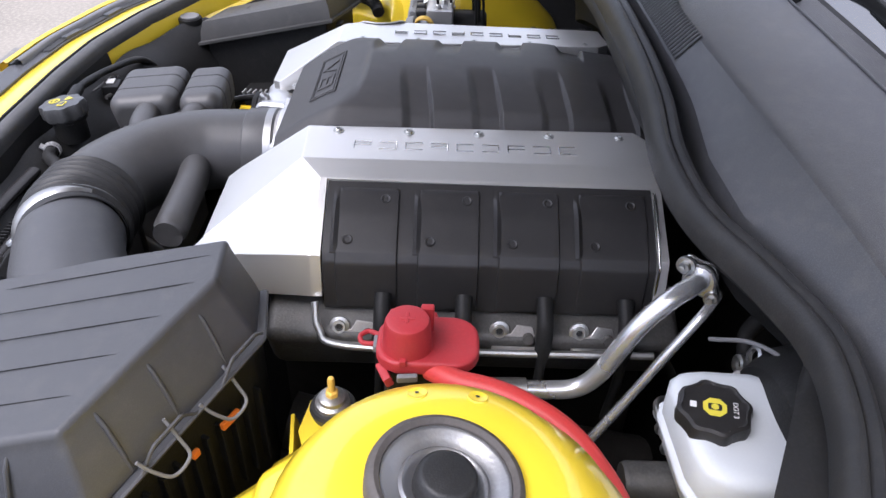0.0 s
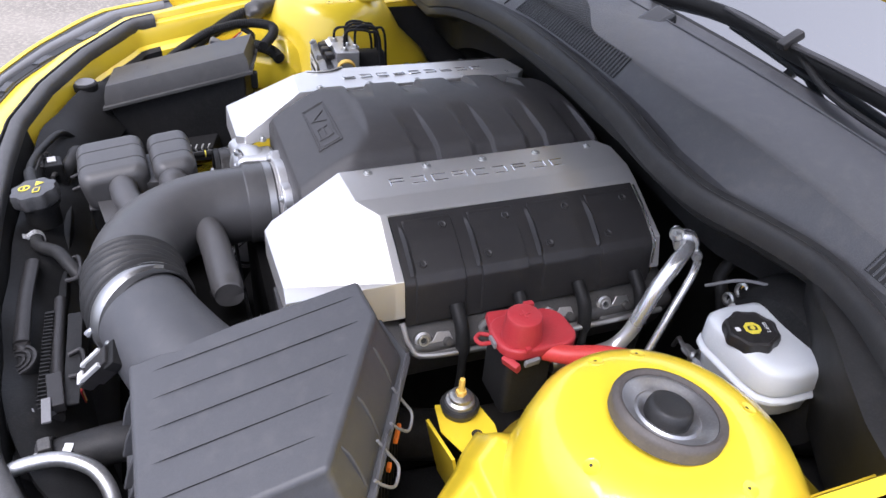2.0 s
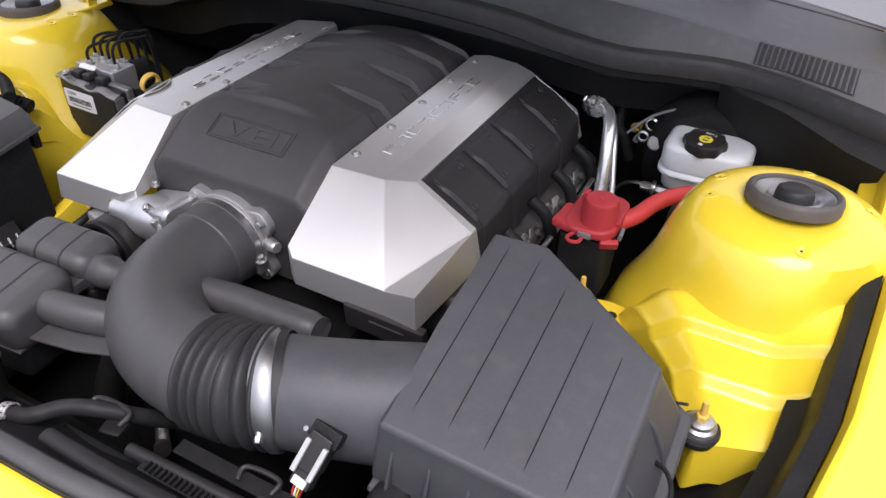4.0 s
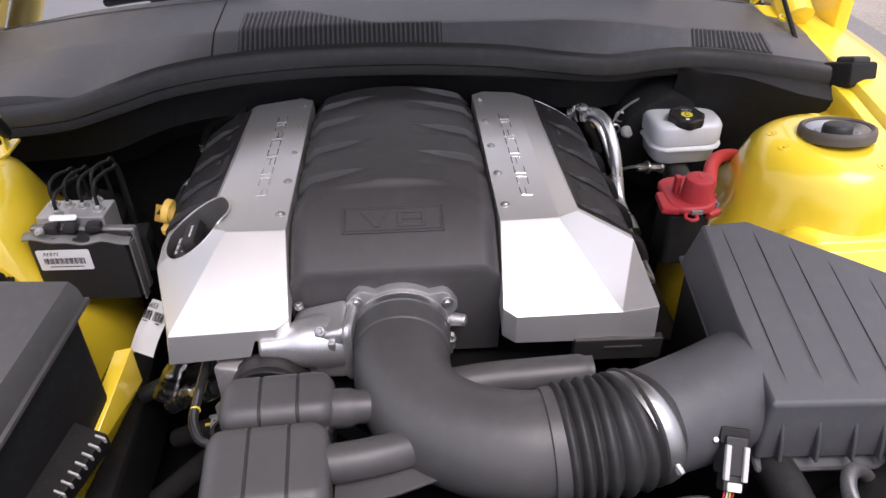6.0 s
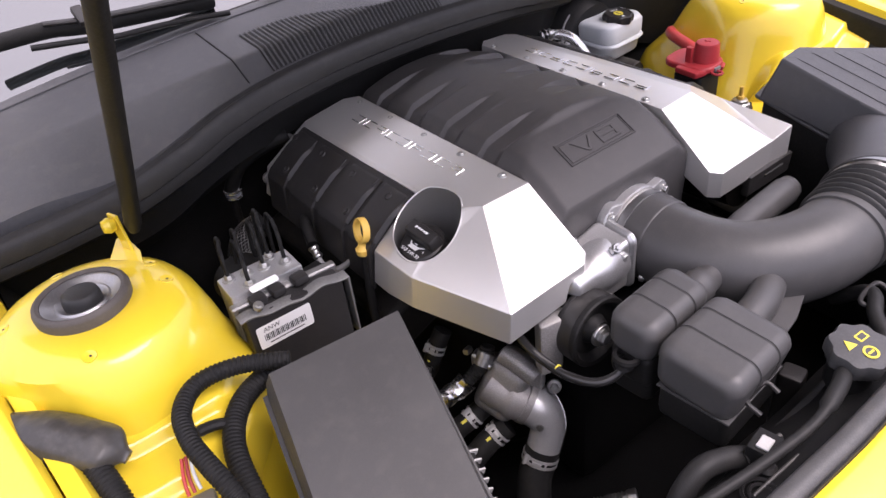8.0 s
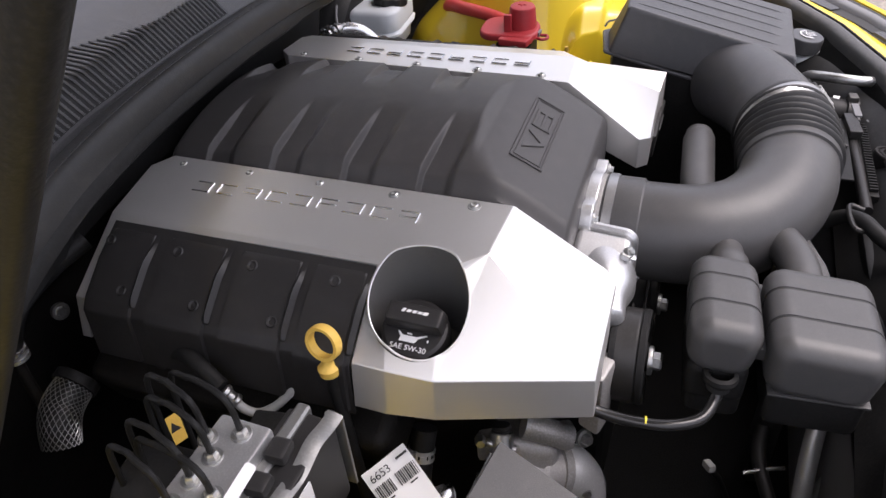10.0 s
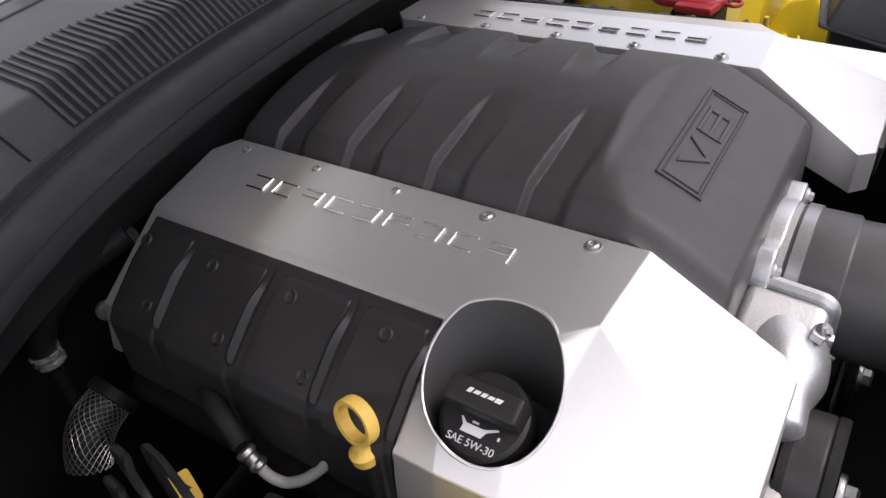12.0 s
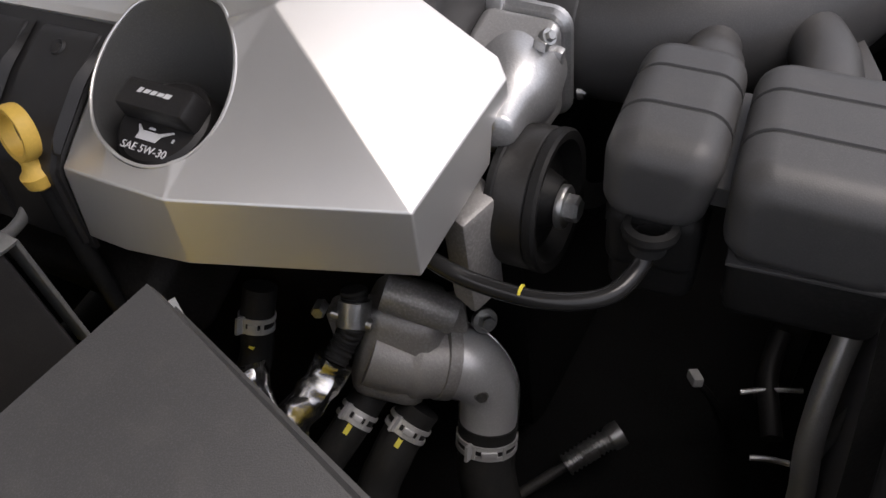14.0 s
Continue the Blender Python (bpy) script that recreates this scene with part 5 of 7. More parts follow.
part("dust_cap", lathe([(0.0200, 0.003), (0.0200, 0.011), (0.0185, 0.0165), (0.0150, 0.0185), (0.0, 0.0190)], (0.615, 0.243, 0.868), (0, 0, 1), 36), M_RUBBER, mount, "black rubber dust cap", 60)
mount.matrix_world = pose(0.615, 0.241, 0.869, -9, -1.5, 0)
copy_thing(mount, pose(-0.615, 0.243, 0.866, -2.5, 0, 0))

# ---------------------------------------------------------------- bracket with stud beside the air box
for at, turn in (((0.430, 0.142, 0.735), 0), ((0.597, 0.002, 0.752), 50)):
    st = thing("mounting_stud", at, "zinc stud with washer on a yellow bracket", "stud", "air box studs")
    part("washer", lathe([(0, 0.008), (0.008, 0.008), (0.0125, 0.006), (0.013, 0.002), (0.016, 0.0), (0.017, -0.005)], at, (0, 0, 1), 24), M_STEEL, st)
    part("stud", hexhead((at[0], at[1], at[2] + 0.008), (0, 0, 1), 0.0062, 0.006, False, lathe([(0, 0.030), (0.0026, 0.030), (0.0034, 0.027), (0.0034, 0.006)], at, (0, 0, 1), 12)), M_DIP, st, "yellow passivated stud")
    part("grommet", lathe([(0.0, -0.004), (0.020, -0.004), (0.022, -0.008), (0.020, -0.016), (0.0, -0.016)], at, (0, 0, 1), 24), M_RUBBER, st)
br = thing("bracket", (0.46, 0.15, 0.70), "small yellow painted bracket with a hole", "bracket")
bb = prism([(0.415, 0.118), (0.452, 0.112), (0.50, 0.13), (0.505, 0.165), (0.46, 0.172), (0.425, 0.165)], 0.7145, 0.7175, 0.001)
part("plate", bb, M_YELLOW, br)
part("hole", lathe([(0, 0.0004), (0.0045, 0.0004), (0.006, 0.0008), (0.0065, 0)], (0.468, 0.148, 0.7176), (0, 0, 1), 16), M_INK, br)
part("leg", box((0.06, 0.004, 0.10), (0.46, 0.118, 0.668), (12, 0, 8), 0.001), M_YELLOW, br)

# ---------------------------------------------------------------- cylinder heads and block in the dark below
eng = thing("engine_block", (0, 0.25, 0.36), "metal engine block, coloured near black for the shade below its covers", "engine block")
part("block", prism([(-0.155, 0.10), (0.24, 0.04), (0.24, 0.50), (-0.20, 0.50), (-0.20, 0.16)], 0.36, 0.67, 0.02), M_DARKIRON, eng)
part("front_case", prism([(-0.13, -0.02), (0.20, -0.03), (0.20, 0.05), (-0.13, 0.10)], 0.36, 0.685, 0.02), M_DEEPSHADE, eng)
for s in (1, -1):
    # the left rocker cover gets the near-black iron, its shade held in the colour
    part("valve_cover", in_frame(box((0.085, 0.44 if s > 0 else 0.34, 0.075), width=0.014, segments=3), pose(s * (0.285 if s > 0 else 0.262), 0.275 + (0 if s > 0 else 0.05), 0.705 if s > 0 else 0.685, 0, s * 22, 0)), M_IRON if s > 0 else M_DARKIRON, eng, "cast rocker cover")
    for k in range(4 if s > 0 else 3):
        y = 0.135 + 0.0835 * k + (0.0 if s > 0 else 0.08)
        if s < 0:
            continue
        part("coil_boot", sweep([(s * 0.312, y + 0.045, 0.765), (s * 0.338, y + 0.045, 0.742), (s * 0.350, y + 0.043, 0.69), (s * 0.345, y + 0.04, 0.62)], lambda q: 0.0088 - 0.0035 * (q > 0.42), 14, 6), M_DARK, eng, "black plug lead boot")
        ax = (s * 0.9, 0, 0.42)
        bolt = part("bolt", lathe([(0.0, 0.001), (0.0035, 0.001), (0.0042, 0.005), (0.0066, 0.005), (0.0072, 0.002), (0.0105, 0.001), (0.0105, -0.003)], (s * 0.325, y, 0.730), ax, 24), M_STEEL, eng)
        part("socket", lathe([(0.0, 0.0014), (0.0036, 0.0014)], (s * 0.325, y, 0.730), ax, 12), M_INK, bolt)
        if s > 0:
            part("coil_bracket", plate([(-0.030, -0.014), (0.024, -0.014), (0.030, -0.004), (0.016, 0.002), (0.012, 0.014), (-0.004, 0.016), (-0.010, 0.006), (-0.030, 0.002)],
                                       plane_frame((0.3285, y + 0.022, 0.722), ax, (0, 0, 1)), 0.0025, 0.0006), M_STEEL if k % 2 else M_DARKALU, eng, "thin pressed coil bracket")
            part("clip", lathe([(0.0, 0.006), (0.005, 0.006), (0.006, 0.0)], (0.331, y + 0.030, 0.726), ax, 14), M_IRON, eng)
    if s > 0:
        part("rail_pipe", sweep([(s * 0.318, 0.11, 0.757), (s * 0.335, 0.115, 0.735), (s * 0.345, 0.14, 0.722), (s * 0.348, 0.28, 0.720), (s * 0.348, 0.46, 0.722)], 0.0040, 10, 8), M_STEEL, eng, "thin steel pipe along the head")
    if s < 0:
        continue
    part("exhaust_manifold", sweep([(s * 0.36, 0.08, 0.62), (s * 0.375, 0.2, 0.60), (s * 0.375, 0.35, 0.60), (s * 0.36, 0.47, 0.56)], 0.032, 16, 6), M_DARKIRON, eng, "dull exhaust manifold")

part("shield", in_frame(box((0.105, 0.012, 0.034), width=0.003), pose(0.257, -0.0155, 0.737, 4, 0, -1)), M_COIL, eng, "black plastic shield under the cover")
part("shield_slot", in_frame(box((0.045, 0.003, 0.004), width=0.001), pose(0.262, -0.0225, 0.742, 4, 0, -1)), M_INK, eng)

# pulley and belt
pul = thing("belt_pulley", (-0.15, -0.045, 0.655), "ribbed black belt pulley with hex bolt", "pulley")
part("wheel", lathe([(0.0, 0.004), (0.014, 0.004), (0.020, -0.008), (0.034, -0.008), (0.040, 0.003), (0.0455, 0.004), (0.047, 0.002), (0.047, -0.003), (0.0455, -0.004), (0.0455, -0.024), (0.047, -0.026), (0.047, -0.030), (0.03, -0.030)], (-0.148, -0.052, 0.714), (0, -1, 0.05), 48), M_DARK, pul)
ribs = [(0.0462, -0.005), (0.0466, -0.007), (0.0466, -0.022), (0.0462, -0.0245)]
part("rim", lathe(ribs, (-0.148, -0.052, 0.714), (0, -1, 0.05), 48), M_RIM, pul, "smooth black belt on the rim", 40)
part("bolt", hexhead((-0.152, -0.060, 0.715), (0, -1, 0.05), 0.009, 0.010), M_STEEL, pul)
part("bracket", prism([(-0.215, -0.022), (-0.185, -0.030), (-0.165, -0.01), (-0.205, 0.0)], 0.66, 0.742, 0.005), M_DARKALU, pul, "cast bracket")
copy_thing(pul, pose(0.10, -0.045, 0.50))
belt = thing("drive_belt", (0, -0.06, 0.56), "black ribbed drive belt", "belt")
part("belt", sweep([(-0.10, -0.042, 0.700), (-0.06, -0.042, 0.64), (0.02, -0.042, 0.59), (0.10, -0.042, 0.61)], 0.003, 6, 10, flat=4.0), M_RUBBER, belt)

# ---------------------------------------------------------------- coolant outlet and hoses
out = thing("coolant_outlet", (-0.20, 0.02, 0.50), "dull cast coolant outlet with a bright elbow", "coolant housing")
part("housing", in_frame(box((0.070, 0.062, 0.085), width=0.016, segments=3), pose(-0.205, 0.055, 0.585, 18, 20, 24)), M_DARKALU, out, "dull cast housing")
part("neck", sweep([(-0.229, 0.066, 0.595), (-0.220, 0.044, 0.584), (-0.204, 0.022, 0.575)], lambda q: 0.0265 + 0.003 * (q > 0.55), 28, 8), M_DARKALU, out, "round cast neck", 50)
part("barrel", sweep([(-0.212, 0.052, 0.650), (-0.206, 0.028, 0.641), (-0.198, 0.008, 0.628)], 0.0135, 20, 5), M_DARKALU, out)
part("web", prism([(-0.235, 0.095), (-0.215, 0.10), (-0.175, 0.010), (-0.192, 0.0)], 0.60, 0.632, 0.005), M_DARKALU, out)
part("elbow_flange", sweep([(-0.2045, 0.024, 0.577), (-0.1995, 0.017, 0.573)], 0.0325, 28, 2), M_DARKALU, out, "cast flange", 40)
part("elbow", sweep([(-0.200, 0.018, 0.5735), (-0.196, 0.002, 0.566), (-0.196, -0.0110, 0.550), (-0.203, -0.0150, 0.532), (-0.213, -0.0165, 0.512), (-0.219, -0.0180, 0.501)], lambda q: 0.0300 - 0.0075 * smooth(0.0, 0.6, q), 32, 8), M_ELBOW, out, "bright aluminium elbow", 60)
ELBOW_LINE = curve_points([(-0.200, 0.018, 0.5735), (-0.196, 0.002, 0.566), (-0.196, -0.0110, 0.550), (-0.203, -0.0150, 0.532), (-0.213, -0.0165, 0.512)], 6)
for sgn in (1, -1):
    rim = []
    for i, p in enumerate(ELBOW_LINE):
        t = (ELBOW_LINE[min(i + 1, len(ELBOW_LINE) - 1)] - ELBOW_LINE[max(i - 1, 0)]).normalized()
        q = i / (len(ELBOW_LINE) - 1)
        rim.append(p + t.cross(Vector((-0.47, -0.30, 0.83))).normalized() * sgn * (0.0308 - 0.0075 * smooth(0.0, 0.72, q)))
    part("mould_rim", sweep(rim, 0.0013, 8, smooth=False), M_CHROME, out, "raised bright mould rim", 60)
part("bolt", lathe([(0, 0.002), (0.0045, 0.002), (0.0055, 0.0)], (-0.2166, -0.0180, 0.5649), (-0.81, -0.47, 0.35), 18), M_STEEL, out)
part("bolt", hexhead((-0.1774, -0.006, 0.604), (-0.5, -0.6, 0.45), 0.0062, 0.009), M_STEEL, out)
part("bolt", hexhead((-0.236, 0.0907, 0.6458), (-0.8, -0.3, 0.3), 0.0055, 0.012, False), M_STEEL, out)
part("stem", lathe([(0.005, 0), (0.005, 0.03)], (-0.236, 0.084, 0.640), (0.2, -0.9, -0.3), 14), M_STEEL, out)


def clip_ring(p, ax, r, parent, w=0.012):
    """A spring hose clip: two flat bands, cross bars and a buckle."""
    a = Vector(ax).normalized()
    c = part("hose_clip", lathe([(r, -w / 2), (r + 0.0014, -w / 2), (r + 0.0014, -w / 5), (r, -w / 5)], p, a, 32, lathe([(r, w / 5), (r + 0.0014, w / 5), (r + 0.0014, w / 2), (r, w / 2)], p, a, 32)), M_ELBOW, parent, "flat spring hose clip with two bands")
    out_dir = Vector((-0.62, -0.45, 0.64))
    o = (out_dir - a * a.dot(out_dir)).normalized()
    side = a.cross(o)
    for sgn in (-1, 1):
        d = (o + side * 0.55 * sgn).normalized()
        part("cross_bar", in_frame(box((0.0026, w, 0.0016), width=0.0004), plane_frame(Vector(p) + d * (r + 0.0012), d, a)), M_ELBOW, c)
    part("buckle", in_frame(box((r * 0.55, w * 0.42, 0.003), width=0.0008), plane_frame(Vector(p) + o * (r + 0.0014), o, a)), M_ELBOW, c)
    part("lug", in_frame(box((0.003, w * 1.15, 0.008), width=0.0008), plane_frame(Vector(p) + (o + side * 0.75).normalized() * (r + 0.003), (o + side * 0.75), a)), M_ELBOW, c)


hoses = (("coolant_hose", [(-0.2100, -0.0164, 0.519), (-0.2220, -0.0185, 0.497), (-0.2365, -0.0245, 0.4771), (-0.25, -0.04, 0.44), (-0.25, -0.07, 0.39)], 0.0236, "wide black coolant hose", 0.16),
         ("coolant_hose", [(-0.2295, 0.0312, 0.5388), (-0.2491, 0.0379, 0.5264), (-0.2685, 0.0417, 0.514), (-0.2936, 0.0455, 0.4901), (-0.36, 0.03, 0.44)], 0.0168, "black heater hose with clip", 0.2),
         ("coolant_hose", [(-0.2383, 0.0673, 0.5539), (-0.256, 0.0718, 0.5443), (-0.2737, 0.0762, 0.5351), (-0.30, 0.088, 0.515), (-0.34, 0.11, 0.48)], 0.0145, "black heater hose with clip", 0.3),
         ("coolant_hose", [(-0.235, 0.150, 0.640), (-0.250, 0.151, 0.616), (-0.270, 0.150, 0.585), (-0.33, 0.14, 0.57), (-0.38, 0.12, 0.56)], 0.0130, "black heater hose with clip", 0.25))
for nm, pts, r, lab, ck in hoses:
    h = thing(nm, pts[0], lab, "hose", "coolant hoses")
    part("hose", sweep(pts, r, 20, 8), M_HOSE, h)
    ln = curve_points(pts, 8)
    i = max(1, int(ck * len(ln)))
    clip_ring(ln[i], ln[i + 1] - ln[i - 1], r, h)
    n = Vector((-0.3, -0.4, 0.85)).normalized()
    part("mark", plate(rect(0.004, 0.012), plane_frame(ln[min(i + 5, len(ln) - 1)] + n * (r + 0.0002), n, (1, 0, 0)), 0.0004), M_YELLOWINK, h, "faint yellow paint mark")

foil = thing("foil_sleeve", (-0.27, 0.08, 0.60), "crumpled silver foil sleeve round a hose", "heat sleeve")
for pts in ([(-0.2561, 0.0765, 0.6107), (-0.2676, 0.0795, 0.6031), (-0.2858, 0.0838, 0.5971), (-0.3003, 0.0886, 0.5893), (-0.325, 0.09, 0.57)], [(-0.300, 0.112, 0.642), (-0.310, 0.104, 0.628), (-0.322, 0.096, 0.606), (-0.335, 0.09, 0.585)]):
    b = sweep(pts, 0.0135, 24, 14)
    for v in b.verts:
        v.co += 0.0030 * Vector([noise.noise(v.co * 95 + Vector((7 * k, 0, 0))) for k in range(3)])
    part("foil", b, M_FOIL, foil, "", 25)
part("hose", ribbed([(-0.219, 0.073, 0.652), (-0.2234, 0.0714, 0.6432), (-0.2338, 0.0695, 0.6304), (-0.2426, 0.0743, 0.6187), (-0.2561, 0.0765, 0.6107)], 0.0090, 0.0042, 0.0010, 14), M_HOSE, foil)
part("ferrule", lathe([(0.0112, -0.010), (0.0122, -0.009), (0.0122, 0.009), (0.0112, 0.010)], (-0.2285, 0.0705, 0.637), (-0.63, -0.12, -0.77), 24), M_STEEL, foil, "crimped steel ferrule")

sens = thing("engine_sensor", (-0.14, -0.06, 0.36), "small hex sensor with a lead, deep in the bay", "sensor")
part("lead", sweep([(-0.22, 0.0, 0.34), (-0.184, -0.030, 0.358), (-0.15, -0.058, 0.37)], 0.0055, 12, 5), M_IRON, sens)
part("body", hexhead((-0.135, -0.07, 0.375), (0.7, -0.6, 0.25), 0.011, 0.016, False, ribbed([(-0.15, -0.058, 0.37), (-0.12, -0.082, 0.38), (-0.112, -0.09, 0.383)], 0.009, 0.005, 0.002, 14)), M_STEEL, sens)
part("cap", lathe([(0.0, 0.012), (0.013, 0.012), (0.013, 0.0), (0.009, -0.004)], (-0.112, -0.09, 0.383), (0.7, -0.6, 0.25), 20), M_STEEL, sens)
gh = thing("transmission_pipe", (-0.09, -0.25, 0.50), "grey pipe bending down in front of the engine", "pipe")
part("pipe", sweep([(-0.004, -0.256, 0.640), (-0.020, -0.252, 0.595), (-0.044, -0.250, 0.560), (-0.078, -0.246, 0.52), (-0.108, -0.246, 0.48), (-0.125, -0.253, 0.43), (-0.13, -0.255, 0.38)], 0.0105, 16, 8), M_ELBOW, gh)
part("collar", lathe([(0.010, -0.004), (0.0135, -0.003), (0.0135, 0.003), (0.010, 0.004)], (-0.026, -0.251, 0.585), (0.45, -0.15, 0.85), 20), M_DARK, gh)
part("pipe", sweep([(-0.03, -0.285, 0.58), (-0.06, -0.283, 0.53), (-0.095, -0.256, 0.455), (-0.11, -0.256, 0.40)], 0.006, 12, 8), M_STEEL, gh)

fan = thing("fan_frame", (-0.03, -0.21, 0.345), "black cooling fan frame with bare metal clips", "fan frame")
part("upright", box((0.030, 0.030, 0.30), (0.02, -0.215, 0.495), (0, 0, 12), 0.006), M_COIL, fan, "black upright")
part("crossbar", sweep([(0.03, -0.212, 0.47), (-0.03, -0.206, 0.452), (-0.09, -0.222, 0.44)], 0.009, 12, 6), M_COIL, fan, "black crossbar")
part("rod", sweep([(-0.062, -0.188, 0.452), (-0.050, -0.212, 0.453), (-0.041, -0.236, 0.453)], 0.0028, 8, 5), M_BRIGHT, fan, "thin bright rod")
part("rod", sweep([(-0.122, -0.208, 0.452), (-0.118, -0.222, 0.453), (-0.115, -0.238, 0.452)], 0.0028, 8, 5), M_BRIGHT, fan, "thin bright rod")
part("clip", box((0.016, 0.010, 0.010), (-0.061, -0.149, 0.450), (10, 15, 35), 0.002), M_PALE, fan, "pale clip")
part("clip_stem", sweep([(-0.061, -0.150, 0.446), (-0.055, -0.165, 0.42), (-0.05, -0.18, 0.38), (-0.045, -0.19, 0.345)], 0.004, 10, 5), M_DARK, fan)

vac = thing("breather_hose", (-0.21, -0.09, 0.715), "thin black breather hose with a yellow dot", "hose")
part("hose", sweep([(-0.225, 0.02, 0.735), (-0.230, -0.012, 0.722), (-0.231, -0.045, 0.717), (-0.228, -0.080, 0.717), (-0.214, -0.108, 0.718), (-0.192, -0.119, 0.724), (-0.180, -0.120, 0.738)], 0.0055, 14, 8), M_GLOSS, vac)
part("collar", lathe([(0.0075, 0), (0.0105, 0.002), (0.0105, 0.010), (0.0085, 0.013)], (-0.183, -0.120, 0.728), (0.1, 0, 1), 20), M_RUBBER, vac)
part("collar", lathe([(0.010, 0), (0.0150, 0.001), (0.0160, 0.004), (0.0150, 0.008), (0.011, 0.009)], (-0.181, -0.120, 0.738), (0.1, 0, 1), 24), M_DARK, vac, "wide rubber grommet")
part("dot", lathe([(0.0050, 0), (0.0060, 0.0005), (0.0060, 0.0018), (0.0050, 0.0023)], (-0.2295, -0.062, 0.717), (0.1, -1, 0), 14), M_YELLOWINK, vac, "yellow paint ring")

# ---------------------------------------------------------------- brake control unit with its pipes
abs_ = thing("brake_control_unit", (-0.42, 0.205, 0.70), "black brake control unit with metal valve block and label", "control unit")
part("housing", prism([(-0.483, 0.172), (-0.356, 0.168), (-0.352, 0.212), (-0.480, 0.216)], 0.700, lambda x, y: 0.802 - 0.006 * smooth(-0.42, -0.36, x), 0.005, 2), M_COIL, abs_, "black plastic housing")
part("cover_edge", prism([(-0.487, 0.196), (-0.350, 0.192), (-0.349, 0.204), (-0.486, 0.208)], 0.700, lambda x, y: 0.806 - 0.006 * smooth(-0.42, -0.36, x), 0.002, 1), M_UNIT, abs_, "dull metal mounting rim")
def unit_rim(u, v):
    x = -0.488 + 0.139 * u
    wave = 0.0022 * math.sin(9.0 * u + 0.6) + 0.0016 * math.sin(19 * u)
    return Vector((x, 0.184 - 0.013 * v - 0.006 * u, 0.8045 - 0.007 * u + wave - 0.004 * v * v))


part("front_rim", sheet(unit_rim, 40, 6, 0.003), M_UNIT, abs_, "wavy dull metal rim")
part("screw", hexhead((-0.462, 0.174, 0.8125), (0, -0.4, 1), 0.0038, 0.004), M_STEEL, abs_)
part("side_rim", box((0.003, 0.016, 0.092), (-0.3490, 0.174, 0.747), (0, 0, 0), 0.001), M_UNIT, abs_)
for x, w in ((-0.455, 0.02), (-0.43, 0.018), (-0.40, 0.02)):
    part("lug", box((w, 0.018, 0.012), (x, 0.192, 0.806), (0, 0, 2), 0.004), M_COIL, abs_)
part("valve_block", prism([(-0.480, 0.206), (-0.388, 0.202), (-0.386, 0.248), (-0.478, 0.252)], 0.73, 0.815, 0.003, 2), M_ALU, abs_, "bare metal valve block")
part("motor", lathe([(0.0, 0.06), (0.03, 0.06), (0.035, 0.055), (0.035, 0.0)], (-0.435, 0.25, 0.765), (0, 1, 0), 32), M_DARK, abs_)
part("rear_block", box((0.045, 0.04, 0.06), (-0.368, 0.228, 0.745), (0, 0, 8), 0.004), M_DARK, abs_)
LM = plane_frame((-0.440, 0.1695, 0.770), (-0.03, -1, 0.0), (0, 0, 1))
lab = part("label", plate(round_rect(0.070, 0.032, 0.003), LM, 0.0006), M_LABEL, abs_, "white paper label with bars")
part("writing", writing("ANW", 0.0085, LM @ pose(-0.016, 0.0095, 0.0007), 0.0001), M_INK, lab)
for k in range(26):
    w = 0.0008 + 0.0009 * ((k * 7) % 3) / 2
    part("bar", plate(rect(w, 0.0095), LM @ pose(-0.027 + 0.0021 * k, -0.0015, 0.0006), 0.0002), M_INK, lab)
part("bar", plate(rect(0.045, 0.0014), LM @ pose(0, -0.0105, 0.0006), 0.0002), M_INK, lab)
part("seal_label", plate(round_rect(0.036, 0.009, 0.003), plane_frame((-0.440, 0.200, 0.8165), (0, -0.5, 1), (0, 1, 0.4)), 0.0006), M_LABEL, abs_)
for k, (x, y, h, back) in enumerate(((-0.466, 0.240, 0.034, 0.035), (-0.445, 0.236, 0.036, 0.038), (-0.424, 0.232, 0.038, 0.040), (-0.400, 0.222, 0.040, 0.045), (-0.452, 0.214, 0.028, 0.05), (-0.410, 0.245, 0.044, 0.035))):
    part("union", hexhead((x, y, 0.815), (0, 0, 1), 0.0052, 0.007), M_STEEL, abs_)
    part("brake_pipe", sweep([(x, y, 0.815), (x, y, 0.815 + h * 0.6), (x + 0.002, y + 0.006, 0.815 + h * 0.92), (x + 0.006, y + 0.02, 0.815 + h), (x + 0.012, y + back, 0.812 + h), (x + 0.014, y + back + 0.02, 0.795 + h), (x + 0.012, y + back + 0.025, 0.70)], 0.0025, 10, 7), M_DARK, abs_, "black coated brake pipe")
tag2 = thing("caution_tag", (-0.366, 0.33, 0.72), "orange and black caution tag on a cable", "tag")
TM = plane_frame((-0.366, 0.332, 0.738), (-0.5, -0.7, 0.5), (0, 0.2, 1))
part("tag", plate(round_rect(0.017, 0.026, 0.002), TM, 0.0006), M_DIP, tag2)
part("mark", plate([(-0.005, -0.004), (0.005, -0.004), (0, 0.005)], TM @ pose(0, 0.002, 0.0006), 0.0002), M_INK, tag2)

white = thing("paper_tag", (-0.32, 0.125, 0.655), "white paper part tag with bars, hanging beside the engine", "tag")
WM = plane_frame((-0.336, 0.128, 0.681), (-0.47, -0.47, 0.75), (0.0265, 0.052, 0.0495))


def tag_sheet(u, v):
    return WM @ Vector((-0.0235 + 0.047 * u, -0.037 + 0.074 * v, 0.004 * math.sin(3.2 * v + 0.4) + 0.0015 * math.sin(5 * u)))


